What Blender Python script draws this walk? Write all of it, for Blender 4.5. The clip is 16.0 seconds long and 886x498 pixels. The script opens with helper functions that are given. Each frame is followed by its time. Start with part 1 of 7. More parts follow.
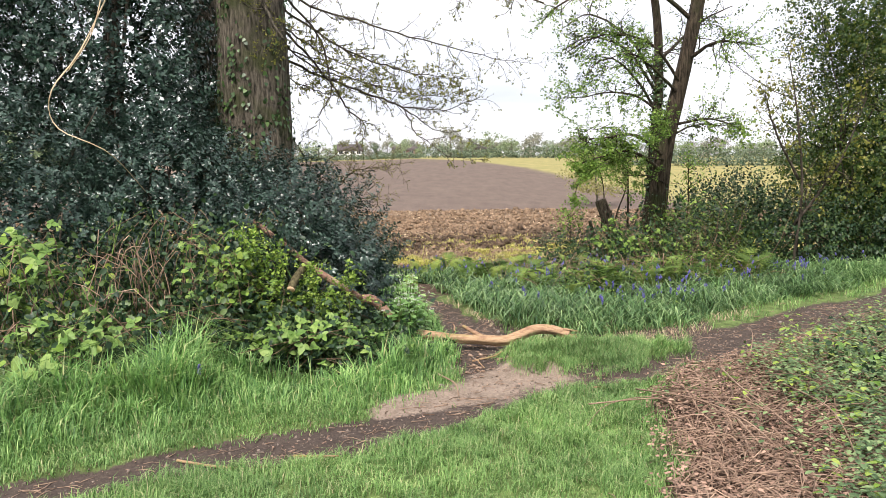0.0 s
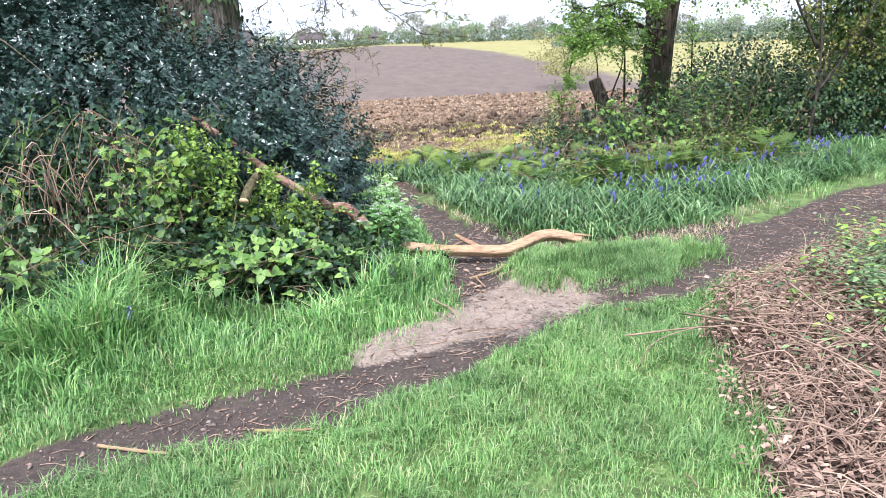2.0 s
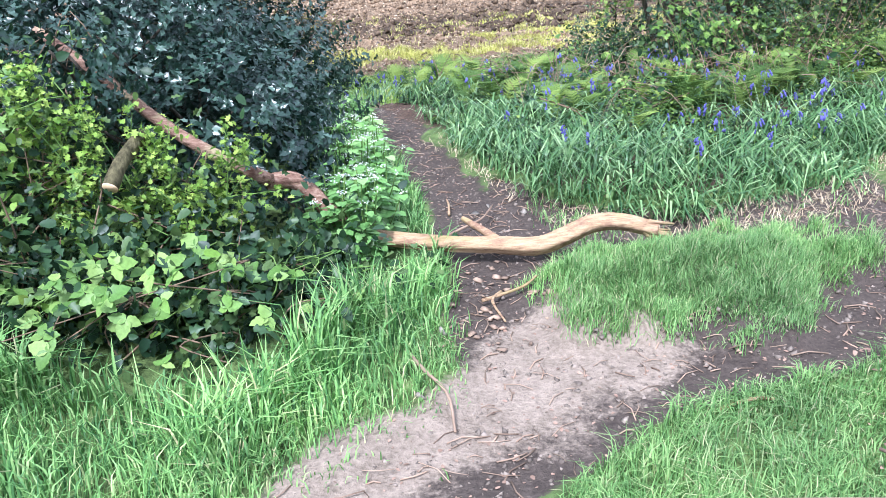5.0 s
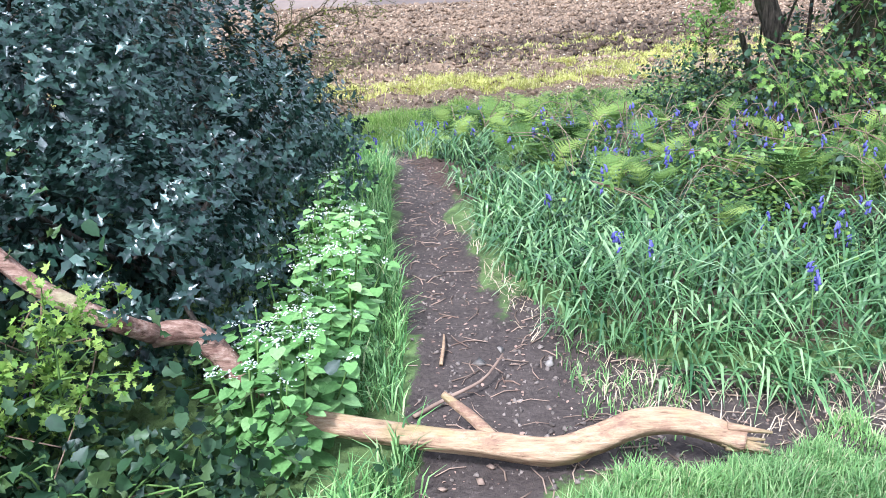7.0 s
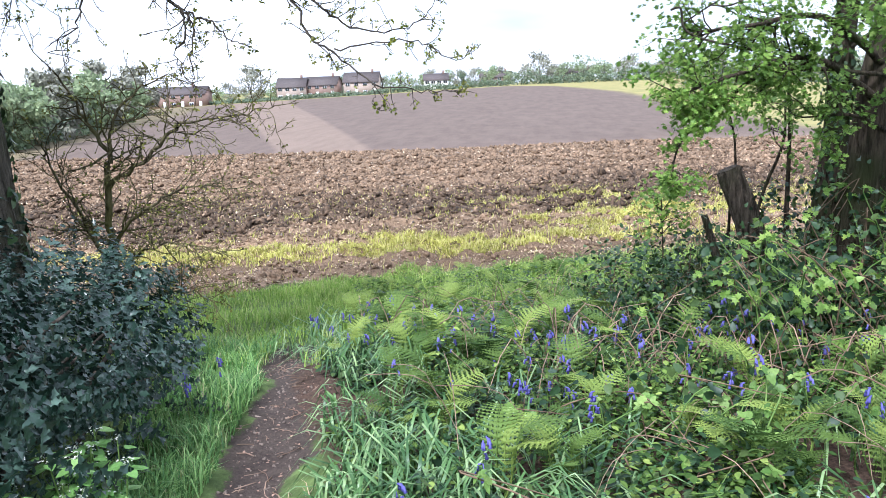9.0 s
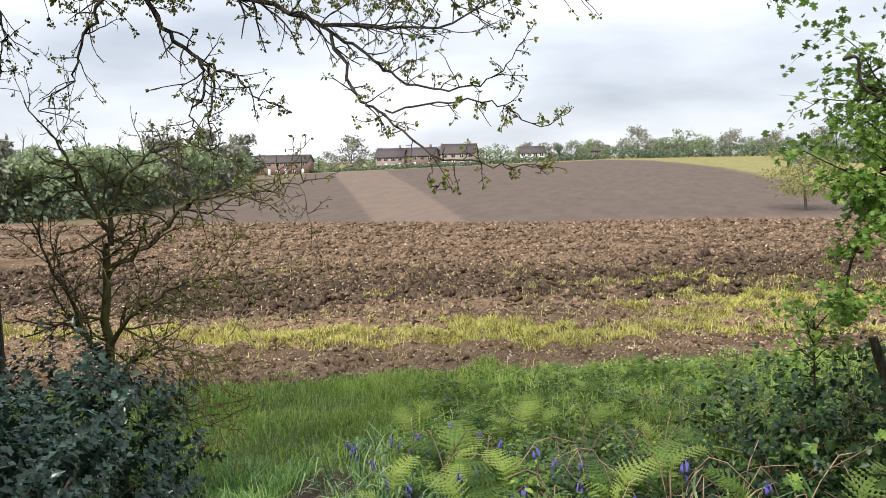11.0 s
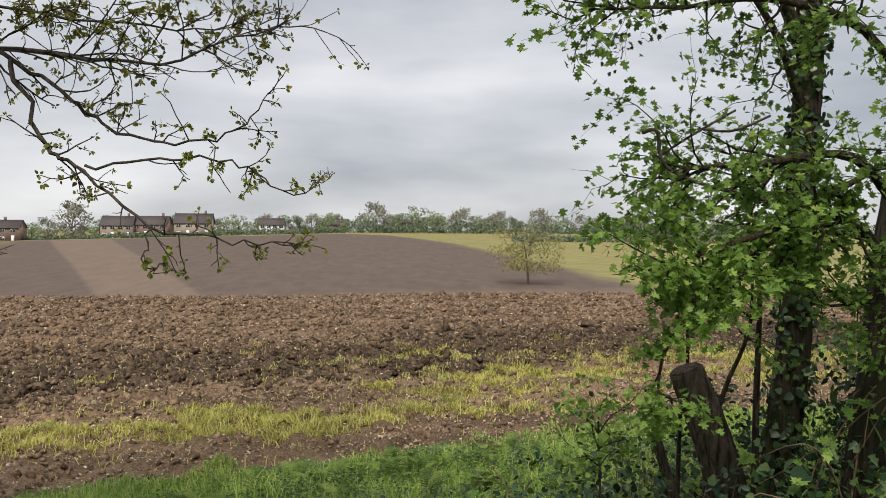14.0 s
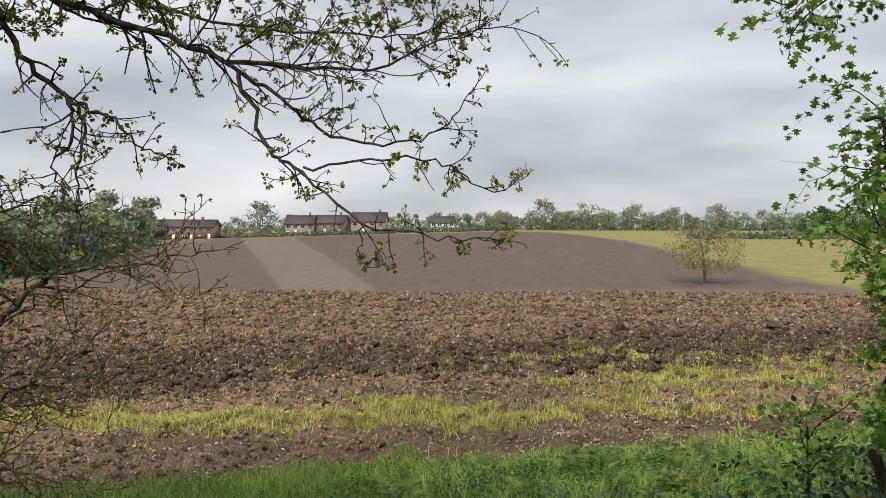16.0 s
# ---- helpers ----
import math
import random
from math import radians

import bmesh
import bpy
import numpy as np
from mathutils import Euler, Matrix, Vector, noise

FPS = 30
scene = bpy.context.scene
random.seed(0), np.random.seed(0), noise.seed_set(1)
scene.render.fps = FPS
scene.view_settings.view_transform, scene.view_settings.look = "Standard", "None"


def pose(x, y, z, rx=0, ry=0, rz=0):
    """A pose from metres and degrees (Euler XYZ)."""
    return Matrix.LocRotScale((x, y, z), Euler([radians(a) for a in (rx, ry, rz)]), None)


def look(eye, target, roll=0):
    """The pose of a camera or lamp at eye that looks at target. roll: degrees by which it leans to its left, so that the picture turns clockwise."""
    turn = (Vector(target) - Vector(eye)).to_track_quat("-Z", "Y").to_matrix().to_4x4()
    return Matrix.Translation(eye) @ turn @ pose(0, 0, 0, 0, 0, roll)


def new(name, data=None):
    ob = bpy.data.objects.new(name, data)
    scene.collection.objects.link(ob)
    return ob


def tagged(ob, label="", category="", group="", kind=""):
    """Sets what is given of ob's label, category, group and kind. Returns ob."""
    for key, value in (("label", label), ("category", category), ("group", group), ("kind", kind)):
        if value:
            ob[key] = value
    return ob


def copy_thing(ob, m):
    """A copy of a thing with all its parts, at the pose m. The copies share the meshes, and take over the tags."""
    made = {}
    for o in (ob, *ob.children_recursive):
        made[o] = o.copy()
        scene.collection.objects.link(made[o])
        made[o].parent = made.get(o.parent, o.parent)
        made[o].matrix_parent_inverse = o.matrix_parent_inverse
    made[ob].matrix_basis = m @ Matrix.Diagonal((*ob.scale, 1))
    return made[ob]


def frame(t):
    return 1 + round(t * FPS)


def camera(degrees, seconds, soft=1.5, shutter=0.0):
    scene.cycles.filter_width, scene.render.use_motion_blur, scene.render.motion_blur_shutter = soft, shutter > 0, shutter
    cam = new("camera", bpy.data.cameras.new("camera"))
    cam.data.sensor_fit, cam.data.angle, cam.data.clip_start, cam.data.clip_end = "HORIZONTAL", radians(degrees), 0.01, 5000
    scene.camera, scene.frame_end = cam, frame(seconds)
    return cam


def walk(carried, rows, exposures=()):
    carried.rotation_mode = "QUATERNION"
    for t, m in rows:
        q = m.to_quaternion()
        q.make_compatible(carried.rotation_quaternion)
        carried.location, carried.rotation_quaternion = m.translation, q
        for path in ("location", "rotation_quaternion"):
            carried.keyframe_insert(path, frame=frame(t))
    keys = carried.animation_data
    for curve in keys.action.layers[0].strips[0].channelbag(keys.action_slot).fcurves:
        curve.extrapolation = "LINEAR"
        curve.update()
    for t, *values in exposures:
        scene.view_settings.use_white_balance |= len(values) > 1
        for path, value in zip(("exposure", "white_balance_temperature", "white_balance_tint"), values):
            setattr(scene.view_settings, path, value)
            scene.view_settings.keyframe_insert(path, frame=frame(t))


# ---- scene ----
cam = camera(56.8, 16.0, 0.65)
METRES, EYE, TILT, LEAN, TURN = 8.0, 1.5, -6.5, 0.0, 0.0
ROWS = [
    (0.0, 0.0, 0.0, 0.0, -0.0, 0.0, 0.0),
    (0.5, -0.0058, 0.0235, 0.0008, -0.13, -1.67, 0.39),
    (1.0, -0.0109, 0.0559, 0.002, -1.05, -4.21, 0.85),
    (1.5, -0.0081, 0.0966, 0.0019, -1.39, -6.35, 1.42),
    (2.0, -0.0142, 0.1374, 0.0048, -2.25, -7.77, 2.06),
    (2.5, -0.0142, 0.178, 0.0073, -3.25, -10.28, 2.39),
    (3.0, -0.0028, 0.2194, 0.0127, -1.91, -11.16, 2.91),
    (5.5, 0.0259, 0.4238, 0.0326, 1.73, -16.03, 1.91),
    (6.0, 0.0428, 0.4663, 0.0378, 4.87, -16.12, 2.09),
    (6.5, 0.0475, 0.5065, 0.0399, 6.51, -15.72, 2.06),
    (7.0, 0.0563, 0.5488, 0.051, 6.49, -14.37, 1.9),
    (7.5, 0.0815, 0.5918, 0.0569, 6.42, -12.63, 1.91),
    (8.0, 0.0956, 0.6322, 0.063, 3.31, -9.59, 1.46),
    (8.5, 0.1024, 0.6766, 0.0721, 3.59, -7.45, 1.41),
    (9.0, 0.1166, 0.7202, 0.0801, 6.47, -4.85, 1.37),
    (9.5, 0.1214, 0.7555, 0.084, 7.56, -3.91, 0.94),
    (10.0, 0.1194, 0.793, 0.0875, 9.68, -2.65, 0.45),
    (12.5, 0.0977, 0.925, 0.1055, 14.14, 3.25, -0.96),
    (13.0, 0.0957, 0.9333, 0.1065, 8.77, 4.0, -0.75),
    (13.5, 0.0923, 0.942, 0.1078, 1.92, 4.73, -0.38),
    (14.0, 0.0947, 0.9494, 0.1078, -5.07, 5.22, 0.2),
    (14.5, 0.0954, 0.949, 0.1083, -7.62, 5.43, 0.64),
    (15.0, 0.092, 0.948, 0.1087, -4.94, 5.54, 0.55),
    (15.5, 0.0864, 0.9469, 0.1081, 0.89, 5.38, -0.07),
    (16.0, 0.0812, 0.9445, 0.1065, 6.63, 4.97, -0.87),
]

EXPOSURES = [(0.0, 1.15, 6550, 13), (1.5, 1.5, 5800, 14), (3.0, 1.69, 5350, 13), (6.5, 1.76, 5150, 12), (8.0, 1.72, 5100, 12), (9.0, 1.46, 5450, 13), (10.0, 1.32, 5850, 11), (11.2, 0.65, 6400, 10), (12.3, 0.28, 6650, 10), (16.0, 0.25, 6550, 10)]
walk(cam, [(t, pose(0, 0, EYE, TILT, LEAN, TURN) @ pose(METRES * x, METRES * y, METRES * z, 90 + pitch, roll, yaw)) for t, x, y, z, yaw, pitch, roll in ROWS], EXPOSURES)

# ---- sky and sun: a bright overcast day ----
SUN_UP, SUN_ROUND = radians(52), radians(200)
world = bpy.data.worlds.new("overcast_sky")
scene.world = world
world.use_nodes = True
wn, wl = world.node_tree.nodes, world.node_tree.links
wn.clear()
w_out = wn.new("ShaderNodeOutputWorld")
w_bg = wn.new("ShaderNodeBackground")
w_sky = wn.new("ShaderNodeTexSky")
w_sky.sky_type = "NISHITA"
w_sky.sun_disc = False
w_sky.sun_elevation, w_sky.sun_rotation = SUN_UP, SUN_ROUND
w_co = wn.new("ShaderNodeTexCoord")
w_map = wn.new("ShaderNodeMapping")
w_map.inputs["Scale"].default_value = (1.2, 1.2, 4.5)
w_no = wn.new("ShaderNodeTexNoise")
w_no.inputs["Scale"].default_value = 2.1
w_no.inputs["Detail"].default_value = 5
w_no.inputs["Roughness"].default_value = 0.45
w_ramp = wn.new("ShaderNodeValToRGB")
w_ramp.color_ramp.elements[0].position, w_ramp.color_ramp.elements[1].position = 0.3, 0.72
w_ramp.color_ramp.elements[0].color = (0.33, 0.355, 0.40, 1)
w_ramp.color_ramp.elements[1].color = (0.78, 0.785, 0.81, 1)
w_mul = wn.new("ShaderNodeMixRGB")
w_mul.blend_type = "MULTIPLY"
w_mul.inputs[0].default_value = 1.0
w_mul.inputs[2].default_value = (0.1, 0.1, 0.1, 1)
w_mix = wn.new("ShaderNodeMixRGB")
w_mix.inputs[0].default_value = 0.9
wl.new(w_co.outputs["Generated"], w_map.inputs["Vector"])
wl.new(w_map.outputs["Vector"], w_no.inputs["Vector"])
wl.new(w_no.outputs["Fac"], w_ramp.inputs["Fac"])
wl.new(w_sky.outputs["Color"], w_mul.inputs[1])
wl.new(w_mul.outputs["Color"], w_mix.inputs[1])
wl.new(w_ramp.outputs["Color"], w_mix.inputs[2])
wl.new(w_mix.outputs["Color"], w_bg.inputs["Color"])
w_bg.inputs["Strength"].default_value = 1.0
wl.new(w_bg.outputs["Background"], w_out.inputs["Surface"])
sun = new("sun", bpy.data.lights.new("sun", "SUN"))
sun.data.energy, sun.data.angle, sun.data.color = 2.6, radians(12), (1.0, 0.95, 0.88)
sun.matrix_basis = look((0, 0, 0), (-math.sin(SUN_ROUND) * math.cos(SUN_UP), -math.cos(SUN_ROUND) * math.cos(SUN_UP), -math.sin(SUN_UP)))


# ---- materials ----
def shader(name, rough=0.8, spec=0.3):
    m = bpy.data.materials.new(name)
    m.use_nodes = True
    b = m.node_tree.nodes["Principled BSDF"]
    b.inputs["Roughness"].default_value = rough
    b.inputs["Specular IOR Level"].default_value = spec
    return m, m.node_tree.nodes, m.node_tree.links, b


def ramp_node(nodes, stops):
    r = nodes.new("ShaderNodeValToRGB")
    while len(r.color_ramp.elements) < len(stops):
        r.color_ramp.elements.new(0.5)
    for e, (p, c) in zip(r.color_ramp.elements, stops):
        e.position, e.color = p, (*c, 1)
    return r


def noise_node(nodes, links, scale, detail=4.0, rough=0.6, stretch=None):
    co = nodes.new("ShaderNodeNewGeometry")
    n = nodes.new("ShaderNodeTexNoise")
    n.inputs["Scale"].default_value, n.inputs["Detail"].default_value, n.inputs["Roughness"].default_value = scale, detail, rough
    if stretch:
        mp = nodes.new("ShaderNodeMapping")
        mp.inputs["Scale"].default_value = stretch
        links.new(co.outputs["Position"], mp.inputs["Vector"])
        links.new(mp.outputs["Vector"], n.inputs["Vector"])
    else:
        links.new(co.outputs["Position"], n.inputs["Vector"])
    return n


def mix_node(nodes, links, fac, a, b, mode="MIX"):
    m = nodes.new("ShaderNodeMixRGB")
    m.blend_type = mode
    for i, v in enumerate((fac, a, b)):
        if isinstance(v, (int, float)):
            m.inputs[i].default_value = v
        elif isinstance(v, tuple):
            m.inputs[i].default_value = (*v, 1)
        else:
            links.new(v, m.inputs[i])
    return m.outputs[0]


def leaf_mat(name, stops, rough=0.5, spec=0.4, translucent=0.3, objects=False):
    """Leaves and blades: tints vary leaf by leaf, light passes through."""
    m, n, l, b = shader(name, rough, spec)
    if objects:
        src = n.new("ShaderNodeObjectInfo").outputs["Random"]
    else:
        src = n.new("ShaderNodeNewGeometry").outputs["Random Per Island"]
    r = ramp_node(n, stops)
    l.new(src, r.inputs["Fac"])
    big = noise_node(n, l, 1.3, 3)
    r2 = ramp_node(n, [(0.3, (0.75, 0.75, 0.78)), (0.7, (1.18, 1.15, 1.05))])
    l.new(big.outputs["Fac"], r2.inputs["Fac"])
    col = mix_node(n, l, 1.0, r.outputs["Color"], r2.outputs["Color"], "MULTIPLY")
    fine = noise_node(n, l, 90.0, 2)
    r3 = ramp_node(n, [(0.3, (0.82, 0.82, 0.82)), (0.7, (1.12, 1.12, 1.12))])
    l.new(fine.outputs["Fac"], r3.inputs["Fac"])
    col = mix_node(n, l, 1.0, col, r3.outputs["Color"], "MULTIPLY")
    l.new(col, b.inputs["Base Color"])
    if translucent > 0:
        tr = n.new("ShaderNodeBsdfTranslucent")
        l.new(col, tr.inputs["Color"])
        mx = n.new("ShaderNodeMixShader")
        mx.inputs[0].default_value = translucent
        out = n["Material Output"]
        l.new(b.outputs[0], mx.inputs[1])
        l.new(tr.outputs[0], mx.inputs[2])
        l.new(mx.outputs[0], out.inputs["Surface"])
    return m


def bark_mat(name, dark, light, scale=14.0, moss=None, rough=0.9, stretch=(1, 1, 0.22), bump=0.6):
    m, n, l, b = shader(name, rough, 0.2)
    a = noise_node(n, l, scale, 6, 0.65, stretch)
    r = ramp_node(n, [(0.38, dark), (0.64, light)])
    l.new(a.outputs["Fac"], r.inputs["Fac"])
    col = r.outputs["Color"]
    big = noise_node(n, l, 2.2, 3)
    if moss:
        r2 = ramp_node(n, [(0.48, (0, 0, 0)), (0.68, (1, 1, 1))])
        l.new(big.outputs["Fac"], r2.inputs["Fac"])
        col = mix_node(n, l, r2.outputs["Color"], col, moss)
    l.new(col, b.inputs["Base Color"])
    bp = n.new("ShaderNodeBump")
    bp.inputs["Strength"].default_value, bp.inputs["Distance"].default_value = bump, 0.05
    l.new(a.outputs["Fac"], bp.inputs["Height"])
    l.new(bp.outputs["Normal"], b.inputs["Normal"])
    return m


def old_wood_mat(name, tones, patch, lichen):
    """Barkless weathered wood: fine grain along the limb, blotches and stains."""
    m, n, l, b = shader(name, 0.85, 0.2)
    grain = noise_node(n, l, 75, 5, 0.7, (0.14, 1, 1))
    blot = noise_node(n, l, 13, 6, 0.75, (0.45, 1, 1))
    spot = noise_node(n, l, 3.1, 4, 0.6, (1, 2, 2))
    r = ramp_node(n, [(0.25, tones[0]), (0.5, tones[1]), (0.75, tones[2])])
    l.new(grain.outputs["Fac"], r.inputs["Fac"])
    k = ramp_node(n, [(0.5, (0, 0, 0)), (0.62, (1, 1, 1))])
    l.new(blot.outputs["Fac"], k.inputs["Fac"])
    col = mix_node(n, l, k.outputs["Color"], r.outputs["Color"], patch)
    k2 = ramp_node(n, [(0.52, (0, 0, 0)), (0.66, (0.8, 0.8, 0.8))])
    l.new(spot.outputs["Fac"], k2.inputs["Fac"])
    col = mix_node(n, l, k2.outputs["Color"], col, lichen)
    streak = ramp_node(n, [(0.3, (0.62, 0.58, 0.55)), (0.4, (1.03, 1.03, 1.03))])
    l.new(grain.outputs["Fac"], streak.inputs["Fac"])
    col = mix_node(n, l, 1.0, col, streak.outputs["Color"], "MULTIPLY")
    l.new(col, b.inputs["Base Color"])
    bp = n.new("ShaderNodeBump")
    bp.inputs["Strength"].default_value, bp.inputs["Distance"].default_value = 0.8, 0.012
    l.new(grain.outputs["Fac"], bp.inputs["Height"])
    l.new(bp.outputs["Normal"], b.inputs["Normal"])
    return m


def plain_mat(name, a, c, scale=6.0, rough=0.8, island=False, spec=0.3, bump=0.0):
    m, n, l, b = shader(name, rough, spec)
    no = noise_node(n, l, scale, 5)
    r = ramp_node(n, [(0.3, a), (0.7, c)])
    l.new(no.outputs["Fac"], r.inputs["Fac"])
    col = r.outputs["Color"]
    if island:
        g = n.new("ShaderNodeNewGeometry")
        r2 = ramp_node(n, [(0.0, (0.6, 0.6, 0.6)), (1.0, (1.35, 1.35, 1.35))])
        l.new(g.outputs["Random Per Island"], r2.inputs["Fac"])
        col = mix_node(n, l, 1.0, col, r2.outputs["Color"], "MULTIPLY")
    l.new(col, b.inputs["Base Color"])
    if bump:
        bp = n.new("ShaderNodeBump")
        bp.inputs["Strength"].default_value, bp.inputs["Distance"].default_value = bump, 0.02
        l.new(no.outputs["Fac"], bp.inputs["Height"])
        l.new(bp.outputs["Normal"], b.inputs["Normal"])
    return m


def ground_mat():
    m, n, l, b = shader("ground_earth", 0.92, 0.2)
    za = n.new("ShaderNodeAttribute")
    za.attribute_name = "near_zones"
    zb = n.new("ShaderNodeAttribute")
    zb.attribute_name = "far_zones"
    sa, sb = n.new("ShaderNodeSeparateColor"), n.new("ShaderNodeSeparateColor")
    l.new(za.outputs["Color"], sa.inputs[0])
    l.new(zb.outputs["Color"], sb.inputs[0])
    fine, mid, big = noise_node(n, l, 55, 5, 0.7), noise_node(n, l, 9, 5, 0.65), noise_node(n, l, 0.35, 4)

    def two(a, c, src, lo=0.35, hi=0.65):
        r = ramp_node(n, [(lo, a), (hi, c)])
        l.new(src.outputs["Fac"], r.inputs["Fac"])
        return r.outputs["Color"]
    under = two((0.06, 0.085, 0.028), (0.16, 0.225, 0.07), mid)
    trail = mix_node(n, l, 0.5, two((0.03, 0.022, 0.018), (0.115, 0.087, 0.072), fine), two((0.045, 0.033, 0.028), (0.095, 0.072, 0.06), mid))
    pale = mix_node(n, l, 0.5, two((0.15, 0.112, 0.086), (0.39, 0.305, 0.24), fine), two((0.14, 0.105, 0.08), (0.34, 0.265, 0.21), mid))
    litter = two((0.035, 0.022, 0.016), (0.12, 0.075, 0.054), fine)
    plough = mix_node(n, l, 0.4, two((0.045, 0.03, 0.02), (0.46, 0.32, 0.205), fine, 0.38, 0.66), two((0.07, 0.045, 0.028), (0.32, 0.218, 0.134), mid))
    damp = noise_node(n, l, 1.0, 4, 0.6, (0.1, 0.42, 1))
    r_damp = ramp_node(n, [(0.42, (1.12, 1.1, 1.08)), (0.62, (0.5, 0.48, 0.47))])
    l.new(damp.outputs["Fac"], r_damp.inputs["Fac"])
    plough = mix_node(n, l, 1.0, plough, r_damp.outputs["Color"], "MULTIPLY")
    plough = mix_node(n, l, sb.outputs[1], plough, two((0.022, 0.015, 0.011), (0.15, 0.105, 0.072), fine, 0.36, 0.7))
    row = noise_node(n, l, 1.0, 4, 0.6, (0.6, 0.14, 1))
    bank = mix_node(n, l, 0.5, two((0.105, 0.077, 0.062), (0.16, 0.12, 0.096), row), two((0.12, 0.087, 0.07), (0.15, 0.112, 0.09), big))
    strip = two((0.175, 0.128, 0.098), (0.21, 0.155, 0.118), row)
    meadow = two((0.22, 0.205, 0.075), (0.31, 0.265, 0.105), big)

    def ragged(zone, middle, soft):
        """A zone's edge broken up by the grain of the soil."""
        a = n.new("ShaderNodeMath")
        a.operation = "MULTIPLY_ADD"
        l.new(mid.outputs["Fac"], a.inputs[0])
        a.inputs[1].default_value = 1.0
        l.new(zone, a.inputs[2])
        c = n.new("ShaderNodeMath")
        c.operation = "MULTIPLY_ADD"
        l.new(fine.outputs["Fac"], c.inputs[0])
        c.inputs[1].default_value = 0.7
        l.new(a.outputs[0], c.inputs[2])
        e = n.new("ShaderNodeMapRange")
        e.inputs["From Min"].default_value, e.inputs["From Max"].default_value = 0.85 + middle - soft, 0.85 + middle + soft
        l.new(c.outputs[0], e.inputs["Value"])
        return e.outputs[0]
    col = mix_node(n, l, ragged(sa.outputs[0], 0.5, 0.1), under, trail)
    col = mix_node(n, l, ragged(sa.outputs[1], 0.42, 0.2), col, pale)
    col = mix_node(n, l, ragged(sa.outputs[2], 0.5, 0.15), col, litter)
    col = mix_node(n, l, ragged(sb.outputs[0], 0.5, 0.12), col, plough)
    far = mix_node(n, l, sb.outputs[1], bank, strip)
    where = n.new("ShaderNodeSeparateXYZ")
    l.new(n.new("ShaderNodeNewGeometry").outputs["Position"], where.inputs[0])
    both = None
    for a, slope, sign in ((11.5, -0.404, 1.0), (18.7, -0.362, -1.0)):
        lin = n.new("ShaderNodeMath")
        lin.operation = "MULTIPLY_ADD"
        l.new(where.outputs["Y"], lin.inputs[0])
        lin.inputs[1].default_value, lin.inputs[2].default_value = -slope * sign, -a * sign
        sx = n.new("ShaderNodeMath")
        sx.operation = "MULTIPLY_ADD"
        l.new(where.outputs["X"], sx.inputs[0])
        sx.inputs[1].default_value = sign
        l.new(lin.outputs[0], sx.inputs[2])
        ed = n.new("ShaderNodeMapRange")
        ed.inputs["From Min"].default_value, ed.inputs["From Max"].default_value = -0.5, 0.5
        l.new(sx.outputs[0], ed.inputs["Value"])
        both = ed.outputs[0] if both is None else mix_node(n, l, 1.0, both, ed.outputs[0], "MULTIPLY")
    far = mix_node(n, l, both, far, strip)
    far = mix_node(n, l, sb.outputs[2], far, meadow)
    sep = n.new("ShaderNodeSeparateXYZ")
    geo = n.new("ShaderNodeNewGeometry")
    l.new(geo.outputs["Position"], sep.inputs[0])
    step = n.new("ShaderNodeMapRange")
    step.inputs["From Min"].default_value, step.inputs["From Max"].default_value = 55.0, 57.0
    l.new(sep.outputs["Y"], step.inputs["Value"])
    col = mix_node(n, l, step.outputs[0], col, far)
    l.new(col, b.inputs["Base Color"])
    bp = n.new("ShaderNodeBump")
    bp.inputs["Strength"].default_value, bp.inputs["Distance"].default_value = 0.7, 0.02
    l.new(fine.outputs["Fac"], bp.inputs["Height"])
    l.new(bp.outputs["Normal"], b.inputs["Normal"])
    return m


M_GROUND = ground_mat()
M_LAWN = leaf_mat("short_grass", [(0, (0.10, 0.205, 0.06)), (0.5, (0.205, 0.37, 0.115)), (0.85, (0.33, 0.49, 0.18)), (0.96, (0.44, 0.51, 0.25)), (1, (0.56, 0.5, 0.3))], 0.55, 0.25)
M_LONG = leaf_mat("long_grass", [(0, (0.07, 0.17, 0.055)), (0.5, (0.20, 0.385, 0.115)), (0.93, (0.38, 0.57, 0.21)), (1, (0.56, 0.52, 0.3))], 0.5, 0.3)
M_STRAP = leaf_mat("bluebell_strap_leaves", [(0, (0.05, 0.125, 0.045)), (0.6, (0.15, 0.28, 0.1)), (1, (0.38, 0.52, 0.25))], 0.4, 0.45)
M_HEAD = leaf_mat("headland_blades", [(0, (0.16, 0.28, 0.05)), (0.5, (0.31, 0.46, 0.095)), (0.85, (0.45, 0.57, 0.16)), (1, (0.56, 0.54, 0.28))], 0.65, 0.15)
M_STUBBLE = leaf_mat("yellow_stubble", [(0, (0.36, 0.38, 0.08)), (0.6, (0.58, 0.56, 0.15)), (1, (0.74, 0.66, 0.32))], 0.7, 0.2)
M_HOLLY = leaf_mat("holly_leaf", [(0, (0.009, 0.026, 0.018)), (0.6, (0.022, 0.05, 0.036)), (1, (0.075, 0.125, 0.098))], 0.31, 0.55, 0.05)
M_IVY = leaf_mat("ivy_leaf", [(0, (0.02, 0.05, 0.015)), (0.7, (0.05, 0.10, 0.03)), (1, (0.09, 0.16, 0.04))], 0.4, 0.5, 0.12)
M_BRAMBLE = leaf_mat("bramble_leaf", [(0, (0.085, 0.175, 0.035)), (0.5, (0.155, 0.27, 0.06)), (1, (0.27, 0.38, 0.11))], 0.5, 0.35, 0.25, True)
